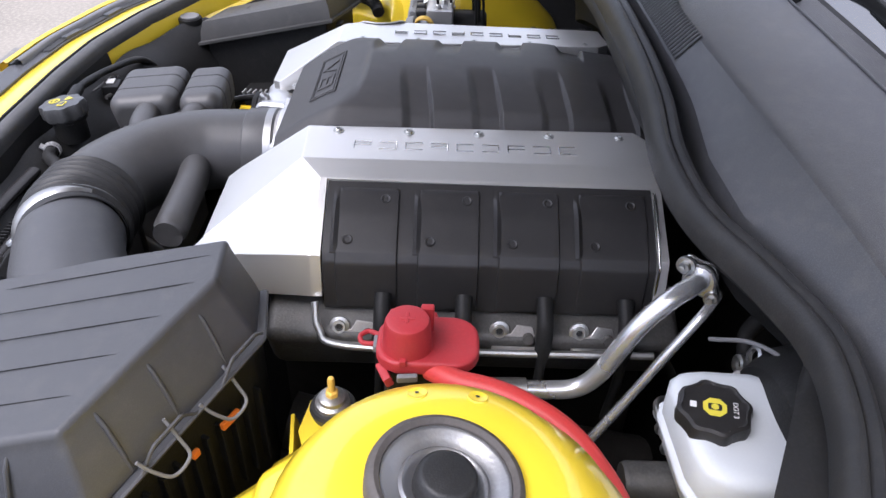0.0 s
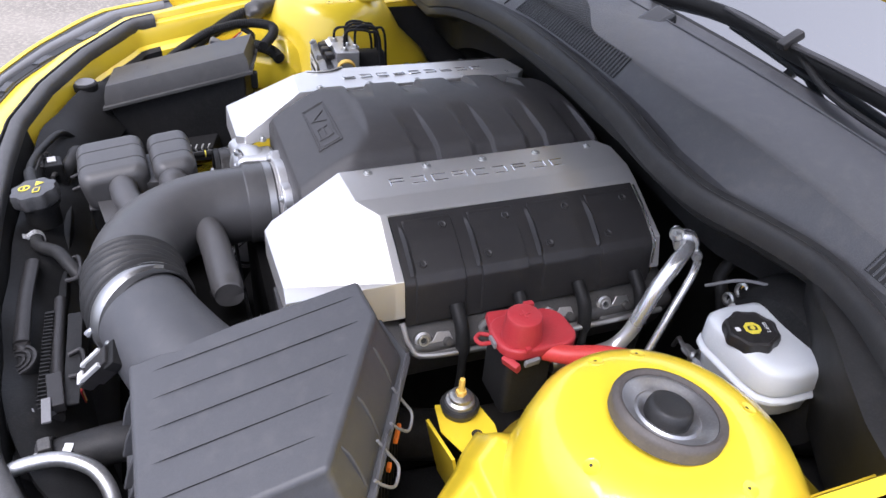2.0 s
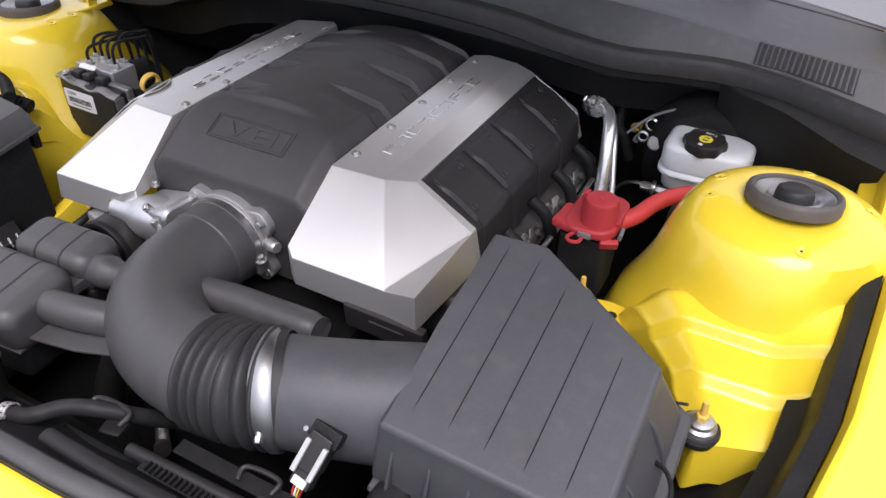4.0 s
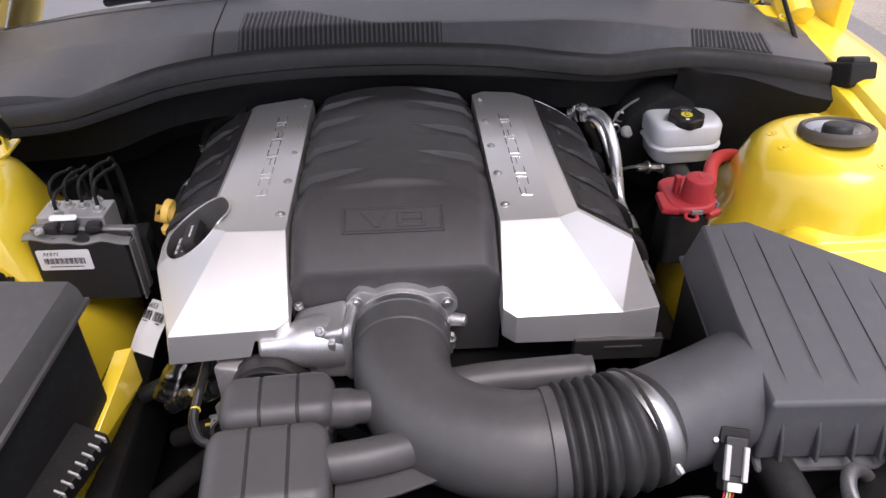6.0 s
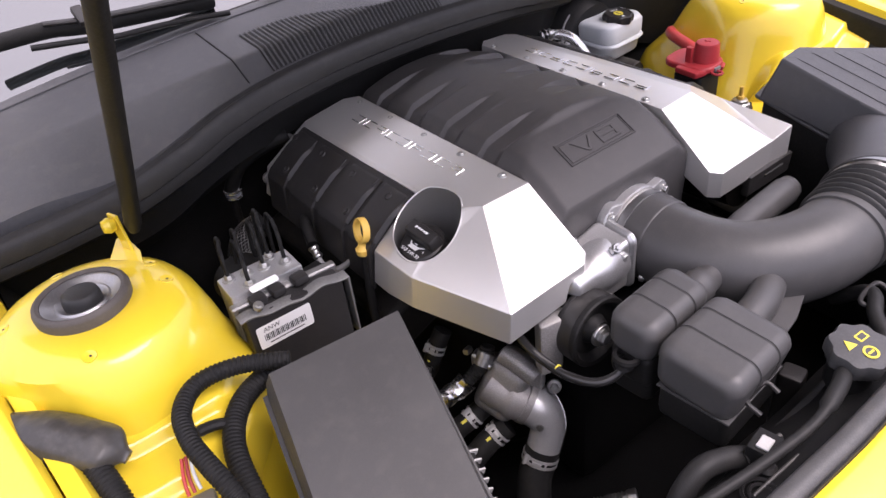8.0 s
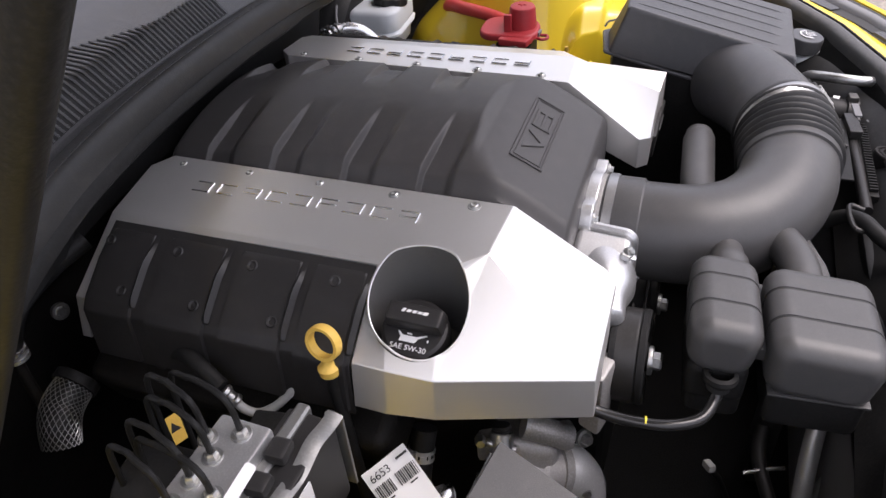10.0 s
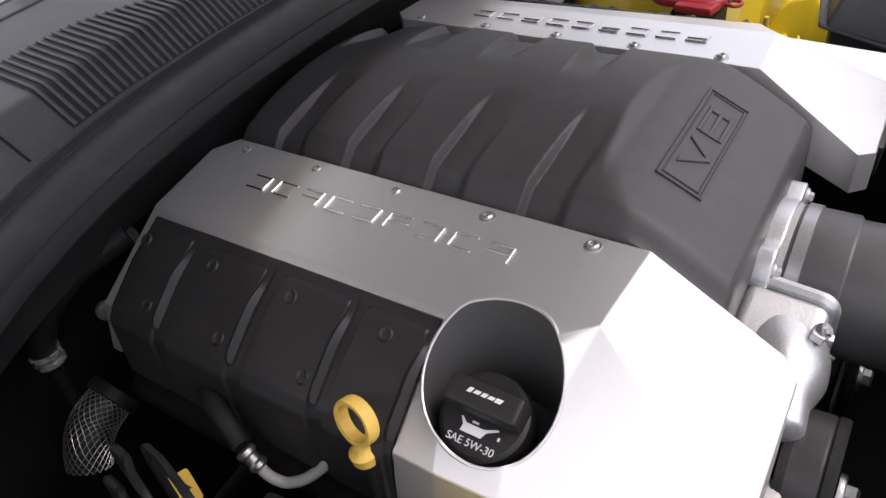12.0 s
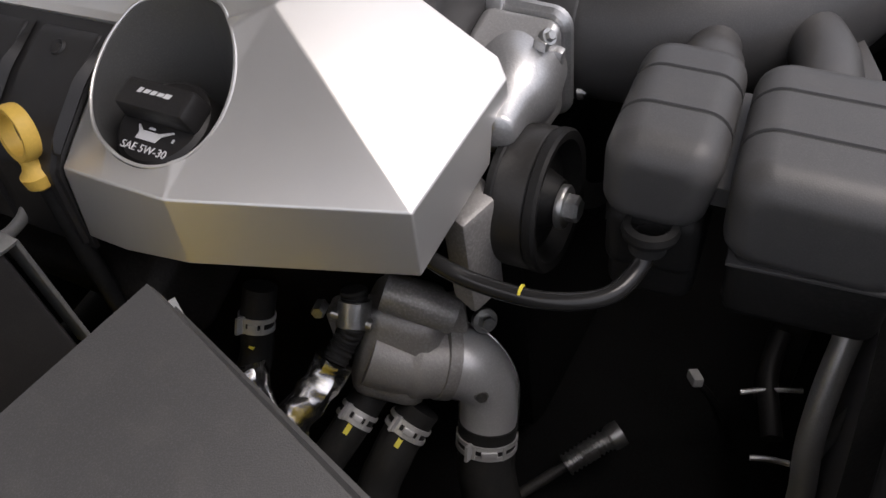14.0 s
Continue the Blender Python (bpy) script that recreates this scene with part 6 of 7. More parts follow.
part("paper", sheet(tag_sheet, 8, 14, 0.0004), M_LABEL, white)
part("writing", writing("6653", 0.0105, WM @ pose(-0.0095, 0.0285, 0.0048), 0.0001), M_INK, white)
part("mark", plate(rect(0.012, 0.0022), WM @ pose(0.015, 0.031, 0.0046), 0.0002), M_INK, white)
for k in range(22):
    if k not in (9, 10):
        part("bar", plate(rect(0.0006 + 0.0009 * ((k * 5) % 3) / 2, 0.0125), WM @ pose(-0.0205 + 0.00195 * k, 0.0150, 0.0052), 0.0002), M_INK, white)
part("mark", plate(rect(0.010, 0.0014), WM @ pose(-0.014, 0.006, 0.0054), 0.0002), M_INK, white)
part("mark", plate(rect(0.008, 0.0014), WM @ pose(0.012, 0.006, 0.0054), 0.0002), M_INK, white)

sp = thing("fuel_line", (-0.315, 0.26, 0.73), "short bright metal fuel line with a connector", "metal pipe")
part("pipe", sweep([(-0.303, 0.240, 0.757), (-0.309, 0.246, 0.747), (-0.318, 0.258, 0.7365), (-0.325, 0.271, 0.732), (-0.3285, 0.282, 0.737), (-0.329, 0.290, 0.746)], 0.0042, 12, 8), M_PALE, sp, "pale bent pipe")
part("connector", lathe([(0.0045, 0), (0.0068, 0.002), (0.0068, 0.005), (0.0055, 0.007), (0.0055, 0.012), (0.0074, 0.014), (0.0074, 0.0175), (0.005, 0.019)], (-0.329, 0.287, 0.745), (0.03, 0.7, 0.7), 18), M_STEEL, sp)
part("hose", sweep([(-0.328, 0.300, 0.762), (-0.318, 0.330, 0.775), (-0.305, 0.36, 0.765), (-0.295, 0.40, 0.73)], 0.0075, 14, 8), M_DARK, sp, "black hose")
hh = thing("heater_pipe", (-0.32, 0.53, 0.72), "black heater hose with a bright clip at the firewall", "hose")
part("hose", sweep([(-0.336, 0.546, 0.736), (-0.335, 0.546, 0.742), (-0.333, 0.546, 0.755), (-0.315, 0.535, 0.79), (-0.28, 0.515, 0.815), (-0.24, 0.50, 0.825)], 0.012, 16, 8), M_DARK, hh)
for z in (0.7385, 0.7475):
    part("hose_clip", lathe([(0.0122, -0.0028), (0.0142, -0.0022), (0.0142, 0.0022), (0.0122, 0.0028)], (-0.335, 0.546, z), (0.05, 0, 1), 32), M_BRIGHT, hh, "bright hose clip")
part("collar", lathe([(0.0126, -0.003), (0.0126, 0.003)], (-0.335, 0.546, 0.743), (0.05, 0, 1), 32), M_STEEL, hh)
part("pipe", sweep([(-0.336, 0.546, 0.735), (-0.338, 0.545, 0.69), (-0.345, 0.53, 0.64)], 0.006, 12, 6), M_DARKIRON, hh)
for p in ((-0.224, 0.536, 0.797), (-0.274, 0.538, 0.746)):
    part("bolt", hexhead(p, (-0.3, -0.9, 0.3), 0.006, 0.006), M_STEEL, hh)
mesh_t = thing("braided_sleeve", (-0.34, 0.47, 0.65), "black braided sleeve with bright wire mesh", "sleeve")
MESH = curve_points([(-0.374, 0.489, 0.664), (-0.362, 0.4935, 0.682), (-0.3478, 0.4981, 0.6909), (-0.3300, 0.4988, 0.6965), (-0.318, 0.498, 0.699)], 8)
part("sleeve", sweep(MESH, lambda q: 0.0185 + 0.002 * math.sin(math.pi * q), 24, smooth=False), M_DARK, mesh_t, "black inner sleeve")
wires = bmesh.new()
for turn in (1, -1):
    for k in range(22):
        path = []
        for j, p in enumerate(MESH):
            t = (MESH[min(j + 1, len(MESH) - 1)] - MESH[max(j - 1, 0)]).normalized()
            o = t.cross(Vector((0, 1, 0))).normalized()
            q = j / (len(MESH) - 1)
            ang = turn * 3.2 * q + 2 * math.pi * k / 22
            path.append(p + (o * math.cos(ang) + t.cross(o) * math.sin(ang)) * (0.0190 + 0.002 * math.sin(math.pi * q)))
        sweep(path, 0.00035, 4, bm=wires, smooth=False)
part("wire_mesh", wires, M_STEEL, mesh_t, "woven bright wire mesh")
part("collar", lathe([(0.0215, -0.006), (0.0235, -0.005), (0.0235, 0.005), (0.0215, 0.006)], (-0.322, 0.4988, 0.699), (1, 0, 0.25), 24), M_DARK, mesh_t)

# ---------------------------------------------------------------- fuse box and wiring
fuse = thing("fuse_box", (-0.46, -0.08, 0.66), "plain grey-black fuse box with a large flat lid", "fuse box")
FB = [(-0.367, 0.030), (-0.506, 0.062), (-0.574, -0.199), (-0.436, -0.211)]


def fuse_z(x, y):
    return 0.835 + (y - 0.03) * 0.25 + (x + 0.368) * 0.17


fbm = bmesh.new()
fr = []
for d, dz in ((0.0, 0.0), (-0.005, -0.016), (-0.007, -0.034), (-0.011, -0.036), (-0.011, -0.041)):
    fr.append([fbm.verts.new((x, y, fuse_z(x, y) + dz)) for x, y in inset(FB, d)])
fbm.faces.new(fr[0])
for p, q in zip(fr, fr[1:]):
    for i in range(len(p)):
        j = (i + 1) % len(p)
        fbm.faces.new((p[i], p[j], q[j], q[i]))
bevel(fbm, 0.006, 3, [e for e in fbm.edges if not e.is_boundary and e.calc_face_angle(0) > radians(20)])
part("lid", fbm, M_FUSE, fuse, "flat grey-black lid", 45)
for k, (dx, w) in enumerate(((-0.010, 0.010), (0.006, 0.014))):
    p = Vector((-0.470 + dx, -0.135, fuse_z(-0.47, -0.135)))
    part("moulded_mark", plate(rect(w, 0.0016), plane_frame(p, (0, -0.29, 0.96), (0.3, 1, 0.3)) @ pose(0, 0.004 * k, -0.0003), 0.0008, 0.0003), M_FUSE, fuse, "faint moulded mark")
part("body", prism(inset(FB, 0.002), 0.62, lambda x, y: fuse_z(x, y) - 0.039, 0.006), M_DARK, fuse, "black lower case")
part("catch", box((0.020, 0.012, 0.030), (-0.395, 0.048, 0.772), (0, 0, -10), 0.003), M_DARK, fuse, "black catch")
yb = thing("battery_bracket", (-0.37, -0.02, 0.62), "yellow painted bracket beside the fuse box", "bracket")
part("strip", prism([(-0.350, 0.085), (-0.372, 0.082), (-0.425, -0.16), (-0.412, -0.165)], lambda x, y: 0.60 + 0.10 * (y + 0.16), lambda x, y: 0.683 + 0.5 * (y - 0.08), 0.002), M_YELLOW, yb)
conn = thing("wiring_connector", (-0.33, -0.13, 0.62), "black finned wiring connector", "connector")
CMx = pose(-0.395, -0.082, 0.648, 10, 10, -20)
part("body", in_frame(box((0.06, 0.112, 0.03), (0, 0, 0), width=0.004), CMx), M_DARK, conn)
for k in range(9):
    part("fin", in_frame(box((0.014, 0.0026, 0.010), (0.026, -0.048 + 0.012 * k, 0.013), width=0.0008), CMx), M_PALE, conn)

harness = thing("wiring_harness", (-0.53, 0.02, 0.75), "corrugated black wiring sleeves looping over the strut tower", "wiring")
part("sleeve", ribbed([(-0.475, 0.080, 0.805), (-0.522, 0.106, 0.810), (-0.564, 0.112, 0.810), (-0.591, 0.087, 0.810), (-0.599, 0.050, 0.808), (-0.597, 0.018, 0.803), (-0.592, -0.02, 0.793), (-0.585, -0.08, 0.76), (-0.57, -0.15, 0.71)], 0.0088, 0.0045, 0.0011, 12), M_DARK, harness, "corrugated black sleeve")
part("sleeve", ribbed([(-0.48, 0.110, 0.775), (-0.499, 0.104, 0.780), (-0.527, 0.093, 0.780), (-0.549, 0.072, 0.780), (-0.566, 0.040, 0.778), (-0.574, 0.0, 0.770), (-0.578, -0.06, 0.745), (-0.575, -0.14, 0.70)], 0.0105, 0.0045, 0.0011, 12), M_DARK, harness, "corrugated black sleeve")
part("wire", sweep([(-0.599, 0.055, 0.800), (-0.590, 0.072, 0.790), (-0.571, 0.072, 0.787), (-0.553, 0.066, 0.782)], 0.0058, 10, 6), M_DARK, harness)
part("plug", box((0.030, 0.05, 0.028), (-0.618, 0.010, 0.752), (-25, 0, -10), 0.004), M_GREY, harness)
for k, mm in enumerate((M_REDCABLE, M_RED, M_LABEL)):
    part("wire", sweep([(-0.622 + 0.006 * k, 0.030, 0.765), (-0.619 + 0.005 * k, 0.042, 0.775), (-0.612 + 0.004 * k, 0.055, 0.788)], 0.0018, 6, 5), mm, harness)
bag = thing("wrapped_plug", (-0.69, 0.12, 0.80), "taped black plug with a corrugated tail on the inner wing", "plug")
wb = sweep([(-0.752, 0.186, 0.816), (-0.724, 0.160, 0.820), (-0.692, 0.128, 0.820), (-0.668, 0.098, 0.815), (-0.655, 0.082, 0.808), (-0.650, 0.076, 0.804)], lambda q: 0.0285 - 0.010 * abs(q - 0.45) - 0.016 * smooth(0.86, 1.0, q), 32, 12, flat=0.72)
for v in wb.verts:
    fold = noise.noise(Vector((v.co.x * 26, v.co.y * 26, v.co.z * 90))) + 0.5 * noise.noise(v.co * 120)
    v.co += Vector((0.2, -0.3, 0.9)) * 0.0030 * fold
part("wrap", wb, M_TAPE, bag, "crinkled black tape wrap", 70)
part("tail", ribbed([(-0.682, 0.110, 0.812), (-0.677, 0.080, 0.806), (-0.674, 0.052, 0.797), (-0.672, 0.02, 0.78), (-0.665, -0.04, 0.74)], 0.0115, 0.0045, 0.0012, 12), M_DARK, bag)

# ---------------------------------------------------------------- bonnet struts
def gas_strut(side):
    st = thing("bonnet_strut", (side * 0.546, 0.318, 0.86), "black gas strut holding the bonnet on a yellow bracket", "gas strut", "bonnet struts")
    a, b = Vector((side * 0.531, 0.305, 0.892)), Vector((side * 0.522, 0.06, 1.262))
    part("cylinder", sweep([a, a.lerp(b, 0.03), a.lerp(b, 1.35), a.lerp(b, 1.37)], lambda s: 0.0095 if 0.012 < s < 0.99 else 0.007, 20, 1, smooth=False), M_DARK, st, "black strut cylinder")
    part("rod", sweep([a.lerp(b, 1.3), a.lerp(b, 2.0), a.lerp(b, 2.75)], 0.005, 12, 2), M_STEEL, st)
    part("bracket", prism([(side * 0.545, 0.255), (side * 0.572, 0.262), (side * 0.572, 0.30), (side * 0.548, 0.345), (side * 0.538, 0.345), (side * 0.535, 0.30)][::side], 0.862, 0.8665, 0.001), M_YELLOW, st, "yellow bracket")
    part("bracket_arm", in_frame(box((0.004, 0.022, 0.052), width=0.0015), pose(side * 0.544, 0.318, 0.885, -8, 0, -12 * side)), M_YELLOW, st)
    part("ball_joint", lathe([(0.0, 0.016), (0.007, 0.015), (0.0095, 0.008), (0.007, 0.001), (0.0, 0.0)], (side * 0.545, 0.318, 0.900), (side, 0, 0.1), 18), M_YELLOW, st)


gas_strut(-1)

# ---------------------------------------------------------------- bonnet hinge at the wing
hinge = thing("hinge_bracket", (0.70, 0.64, 0.86), "yellow painted hinge bracket with a black stay rod", "bracket")
part("base", in_frame(box((0.055, 0.10, 0.006), width=0.002), pose(0.715, 0.665, 0.895, 14, 8, 10)), M_YELLOW, hinge)
part("arm", sweep([(0.675, 0.70, 0.92), (0.69, 0.67, 0.975), (0.70, 0.60, 1.03), (0.69, 0.54, 1.06)], 0.010, 8, 6, flat=0.5), M_YELLOW, hinge, "yellow hinge arm")
part("stay", sweep([(0.715, 0.585, 0.880), (0.70, 0.66, 0.955), (0.69, 0.70, 1.0)], 0.0042, 10, 4), M_DARK, hinge, "thin black stay rod")
part("bolt", hexhead((0.705, 0.63, 0.912), (0, -0.3, 1), 0.007, 0.006), M_YELLOW, hinge)
blk = thing("bonnet_bumper", (0.745, 0.45, 0.83), "black rubber block at the wing's rear corner", "rubber block")
part("block", in_frame(box((0.062, 0.060, 0.040), width=0.006), pose(0.742, 0.455, 0.872, -18, 8, 20)), M_DARK, blk)
part("pad", in_frame(box((0.040, 0.035, 0.014), width=0.005), pose(0.742, 0.452, 0.896, -18, 8, 20)), M_RUBBER, blk)

# ---------------------------------------------------------------- cowl, seal and windscreen
SEAL = [(0.0, 0.463, 0.945), (0.09, 0.464, 0.941), (0.18, 0.462, 0.935), (0.27, 0.456, 0.924), (0.35, 0.468, 0.912), (0.42, 0.501, 0.9045), (0.49, 0.524, 0.899), (0.56, 0.518, 0.894),
        (0.63, 0.494, 0.891), (0.69, 0.472, 0.887), (0.735, 0.456, 0.883)]
SEAL_LEFT = [(0.0, 0.463, 0.945), (0.09, 0.462, 0.9455), (0.18, 0.459, 0.9435), (0.27, 0.451, 0.938), (0.35, 0.436, 0.929), (0.42, 0.427, 0.910), (0.49, 0.436, 0.886), (0.57, 0.452, 0.870), (0.65, 0.460, 0.863), (0.735, 0.462, 0.863)]


def seal_at(x):
    a, side = abs(x), SEAL if x > 0 else SEAL_LEFT
    for p, q in zip(side, side[1:]):
        if a <= q[0]:
            t = (a - p[0]) / (q[0] - p[0])
            return Vector((x, p[1] + (q[1] - p[1]) * t, p[2] + (q[2] - p[2]) * t))
    return Vector((x, side[-1][1], side[-1][2]))


seal_line = [Vector((-x, y, z)) for x, y, z in SEAL_LEFT[:0:-1]] + [Vector(p) for p in SEAL]
line = curve_points(seal_line, 6)
seal = thing("bonnet_seal", (0, 0.46, 0.90), "black rubber bonnet seal curving along the cowl", "rubber seal")


def strip(profile, tuck=0.0):
    """A profile of (forward, up) pairs carried along the seal's line."""
    b = bmesh.new()
    rows = []
    for i, p in enumerate(line):
        t = (line[min(i + 1, len(line) - 1)] - line[max(i - 1, 0)])
        o = Vector((t.y, -t.x, 0)).normalized()
        rows.append([b.verts.new(p + o * (d - tuck * smooth(0.1, 0.3, p.x)) + Vector((0, 0, h))) for d, h in profile])
    for p, q in zip(rows, rows[1:]):
        for k in range(len(profile) - 1):
            b.faces.new((p[k], p[k + 1], q[k + 1], q[k]))
    return b


part("bead", strip([(-0.016, -0.030), (-0.0155, -0.012), (-0.012, -0.003), (-0.007, 0.001), (-0.003, -0.001), (-0.0008, -0.004)]), M_RUBBER, seal, "rounded rubber bead", 60)
part("lip", strip([(-0.0008, -0.004), (0.001, -0.001), (0.006, 0.0015), (0.011, -0.001), (0.0145, -0.009), (0.0165, -0.019), (0.0165, -0.026), (0.012, -0.029)]), M_RUBBER, seal, "flat rubber lip", 50)
part("flap", strip([(0.013, -0.028), (0.017, -0.033), (0.018, -0.042), (0.013, -0.047), (0.0, -0.050)], 0.016), M_DARK, seal, "lower rubber flap", 50)
part("channel", strip([(0.002, -0.049), (-0.022, -0.052), (-0.036, -0.058), (-0.042, -0.085), (-0.046, -0.115), (-0.075, -0.125), (-0.10, -0.16)], 0.014), M_DARK, seal, "dark plastic trough below the seal", 50)
EDGE = [(0.485, 0.519, 0.862), (0.51, 0.503, 0.865), (0.54, 0.488, 0.868), (0.575, 0.469, 0.868), (0.61, 0.451, 0.862), (0.66, 0.43, 0.85), (0.73, 0.41, 0.84)]


def corner_flap(u, v):
    """The broad flap of the seal at the driver's corner, hanging into the bay."""
    x = 0.485 + 0.245 * u
    i = max(k for k in range(len(EDGE) - 1) if EDGE[k][0] <= x + 1e-9)
    p, q = Vector(EDGE[i]), Vector(EDGE[i + 1])
    e = p.lerp(q, (x - p.x) / (q.x - p.x))
    s = seal_at(x) + Vector((0, -0.012, -0.024))
    return [s, s.lerp(e, 0.5) + Vector((0, 0, 0.003)), e, e + Vector((0, 0.003, -0.012)), e + Vector((0, 0.02, -0.06)), e + Vector((0, 0.04, -0.16))][round(v * 5)]


part("corner_flap", sheet(corner_flap, 30, 5), M_DARK, seal, "broad black rubber corner flap", 60)
for x in (-0.2165, 0.234):
    part("clip", lathe([(0, 0.002), (0.0016, 0.002), (0.0022, 0)], (x, 0.4985, 0.8785), (0, -1, 0.3), 12), M_LABEL, seal, "tiny pale clip")

cowl = thing("cowl_panel", (0, 0.58, 0.90), "grained dark grey plastic cowl panel with vent slots", "cowl panel")


FOLD = [(-0.74, 0.612, 0.872), (-0.62, 0.599, 0.896), (-0.55, 0.590, 0.914), (-0.48, 0.5745, 0.925), (-0.40, 0.555, 0.9345), (-0.33, 0.539, 0.9455), (-0.24, 0.527, 0.954), (-0.15, 0.5215, 0.9585), (-0.05, 0.521, 0.960),
        (0.08, 0.525, 0.958), (0.20, 0.533, 0.9545), (0.30, 0.542, 0.950), (0.40, 0.5586, 0.937), (0.50, 0.5756, 0.9185), (0.58, 0.585, 0.9075), (0.66, 0.5926, 0.897), (0.74, 0.60, 0.887)]
FOLD_LINE = curve_points(FOLD, 6)


def fold_at(x):
    for p, q in zip(FOLD_LINE, FOLD_LINE[1:]):
        if x <= q.x + 1e-9:
            return p.lerp(q, max(0.0, (x - p.x) / (q.x - p.x)))
    return FOLD_LINE[-1]


def cowl_f(u, v):
    x = -0.74 + 1.48 * u
    s, d = seal_at(x), fold_at(x)
    a = abs(x)
    r_y, r_z = 0.648 + 0.05 * (a / 0.6) ** 2, max(d.z + 0.008, 0.974 - 0.075 * (a / 0.74) ** 2.2)
    r_y = max(r_y, d.y + 0.04)
    foot = s.y + min(0.036, 0.55 * (d.y - s.y))
    far = smooth(0.48, 0.64, -x)                      # the front face fades out towards the passenger's corner
    foot_z = s.z - 0.012 + (d.z - s.z) * 0.6 * far
    key = [(0.0, s.y + 0.012, s.z - 0.030), (0.06, s.y + 0.016, s.z - 0.044), (0.13, foot - 0.006, s.z - 0.034), (0.22, foot, foot_z), (0.40, d.y - 0.003, d.z - 0.001), (0.44, d.y + 0.003, d.z + 0.0010),
           (0.90, r_y, r_z), (0.93, r_y + 0.004, r_z), (0.96, r_y + 0.010, r_z - 0.009), (1.0, r_y + 0.040, r_z - 0.001)]
    for (v0, y0, z0), (v1, y1, z1) in zip(key, key[1:]):
        if v <= v1 + 1e-9:
            t = (v - v0) / (v1 - v0)
            return Vector((x, y0 + (y1 - y0) * t, z0 + (z1 - z0) * t))
    return Vector((x, key[-1][1], key[-1][2]))


def cowl_n(u, v):
    e = 0.01
    n = (cowl_f(u + e, v) - cowl_f(u - e, v)).cross(cowl_f(u, min(1, v + e)) - cowl_f(u, max(0, v - e))).normalized()
    return n if n.z > 0 else -n


part("panel", sheet(cowl_f, 110, 50), M_COWL, cowl, "grained dark grey panel", 24)
part("seam", sweep([cowl_f(0.31, v) + Vector((0, 0, 0.0004)) for v in (0.24, 0.3, 0.36, 0.42, 0.47, 0.6, 0.75, 0.88)], 0.0013, 6, 2), M_DARK, cowl, "joint in the panel")
part("trim", sweep([cowl_f(k / 60, 0.915) + Vector((0, 0, 0.001)) for k in range(3, 58)], 0.0016, 8, 1), M_COWL, cowl, "raised rear edge")


def vents(u0, u1, n, v0, v1f):
    """A dark grille with raised slats across the cowl."""
    def back(u, v):
        a, t = u0 + (u1 - u0) * u, v0 + (v1f(u) - v0) * v
        return cowl_f(a, t) + cowl_n(a, t) * 0.0006
    grille = part("grille", sheet(back, n, 16), M_INK, cowl, "black vent opening")
    for k in range(n):
        u = (k + 0.5) / n
        slat = sweep([back(u, t / 12) + Vector((0, 0, 0.0012)) for t in range(13)], 0.0016, 6, 1, smooth=False, flat=0.7)
        part("slat", slat, M_COWL, grille)


vents((-0.240 + 0.74) / 1.48, (0.083 + 0.74) / 1.48, 42, 0.235, lambda t: 0.66 - 0.24 * smooth(0.2, 0.75, t))
vents((0.515 + 0.74) / 1.48, (0.650 + 0.74) / 1.48, 17, 0.25, lambda t: 0.405)

wind = thing("windscreen", (0, 0.70, 0.95), "dark raked windscreen reflecting the sky", "windscreen")


def glass_f(u, v):
    k = (2 * u - 1) ** 2
    return Vector((-0.72 + 1.44 * u, 0.676 + 0.63 * v + 0.055 * k * (1 - v) + 0.10 * k * v, 0.962 + 0.385 * v - 0.075 * k * (1 - v) + 0.02 * math.sin(math.pi * v) - 0.03 * k * v))


part("glass", sheet(glass_f, 30, 16), M_GLASS, wind, "dark tinted glass", 60)
part("trim", sheet(lambda u, v: glass_f(u, 0.034 * v - 0.008) + Vector((0, 0, 0.0022)), 30, 2, 0.002), M_INK, wind, "black band along the glass edge")
part("roof", sheet(lambda u, v: (-0.60 + 1.20 * u, 1.36 + 1.2 * v + 0.08 * (2 * u - 1) ** 2 * (1 - v), 1.36 + 0.03 * math.sin(math.pi * v) - 0.05 * (2 * u - 1) ** 2), 16, 8, 0.01), M_YELLOW, wind, "yellow roof edge", 60)
for s in (1, -1):
    part("pillar", sweep([(s * 0.745, 0.66, 0.90), (s * 0.72, 0.95, 1.09), (s * 0.63, 1.38, 1.31)], 0.03, 12, 6), M_YELLOW, wind, "yellow windscreen pillar")
    part("cabin_side", box((0.03, 1.9, 0.98), (s * 0.84, 1.62, 0.49), width=0.01), M_YELLOW, wind, "yellow door and sill")

WIPERS = (([(-0.13, 0.700, 0.977), (0.035, 0.722, 0.990), (0.18, 0.717, 0.987), (0.263, 0.717, 0.987), (0.344, 0.718, 0.985), (0.50, 0.725, 0.975)], [(0.20, 0.715, 0.992), (0.263, 0.697, 0.977), (0.325, 0.688, 0.970), (0.42, 0.690, 0.962)]),
          ([(-0.56, 0.752, 1.000), (-0.47, 0.741, 1.001), (-0.419, 0.730, 0.995), (-0.336, 0.720, 0.989), (-0.22, 0.710, 0.983)], [(-0.50, 0.722, 0.990), (-0.431, 0.709, 0.983), (-0.384, 0.700, 0.977), (-0.306, 0.694, 0.974), (-0.21, 0.682, 0.966)]))
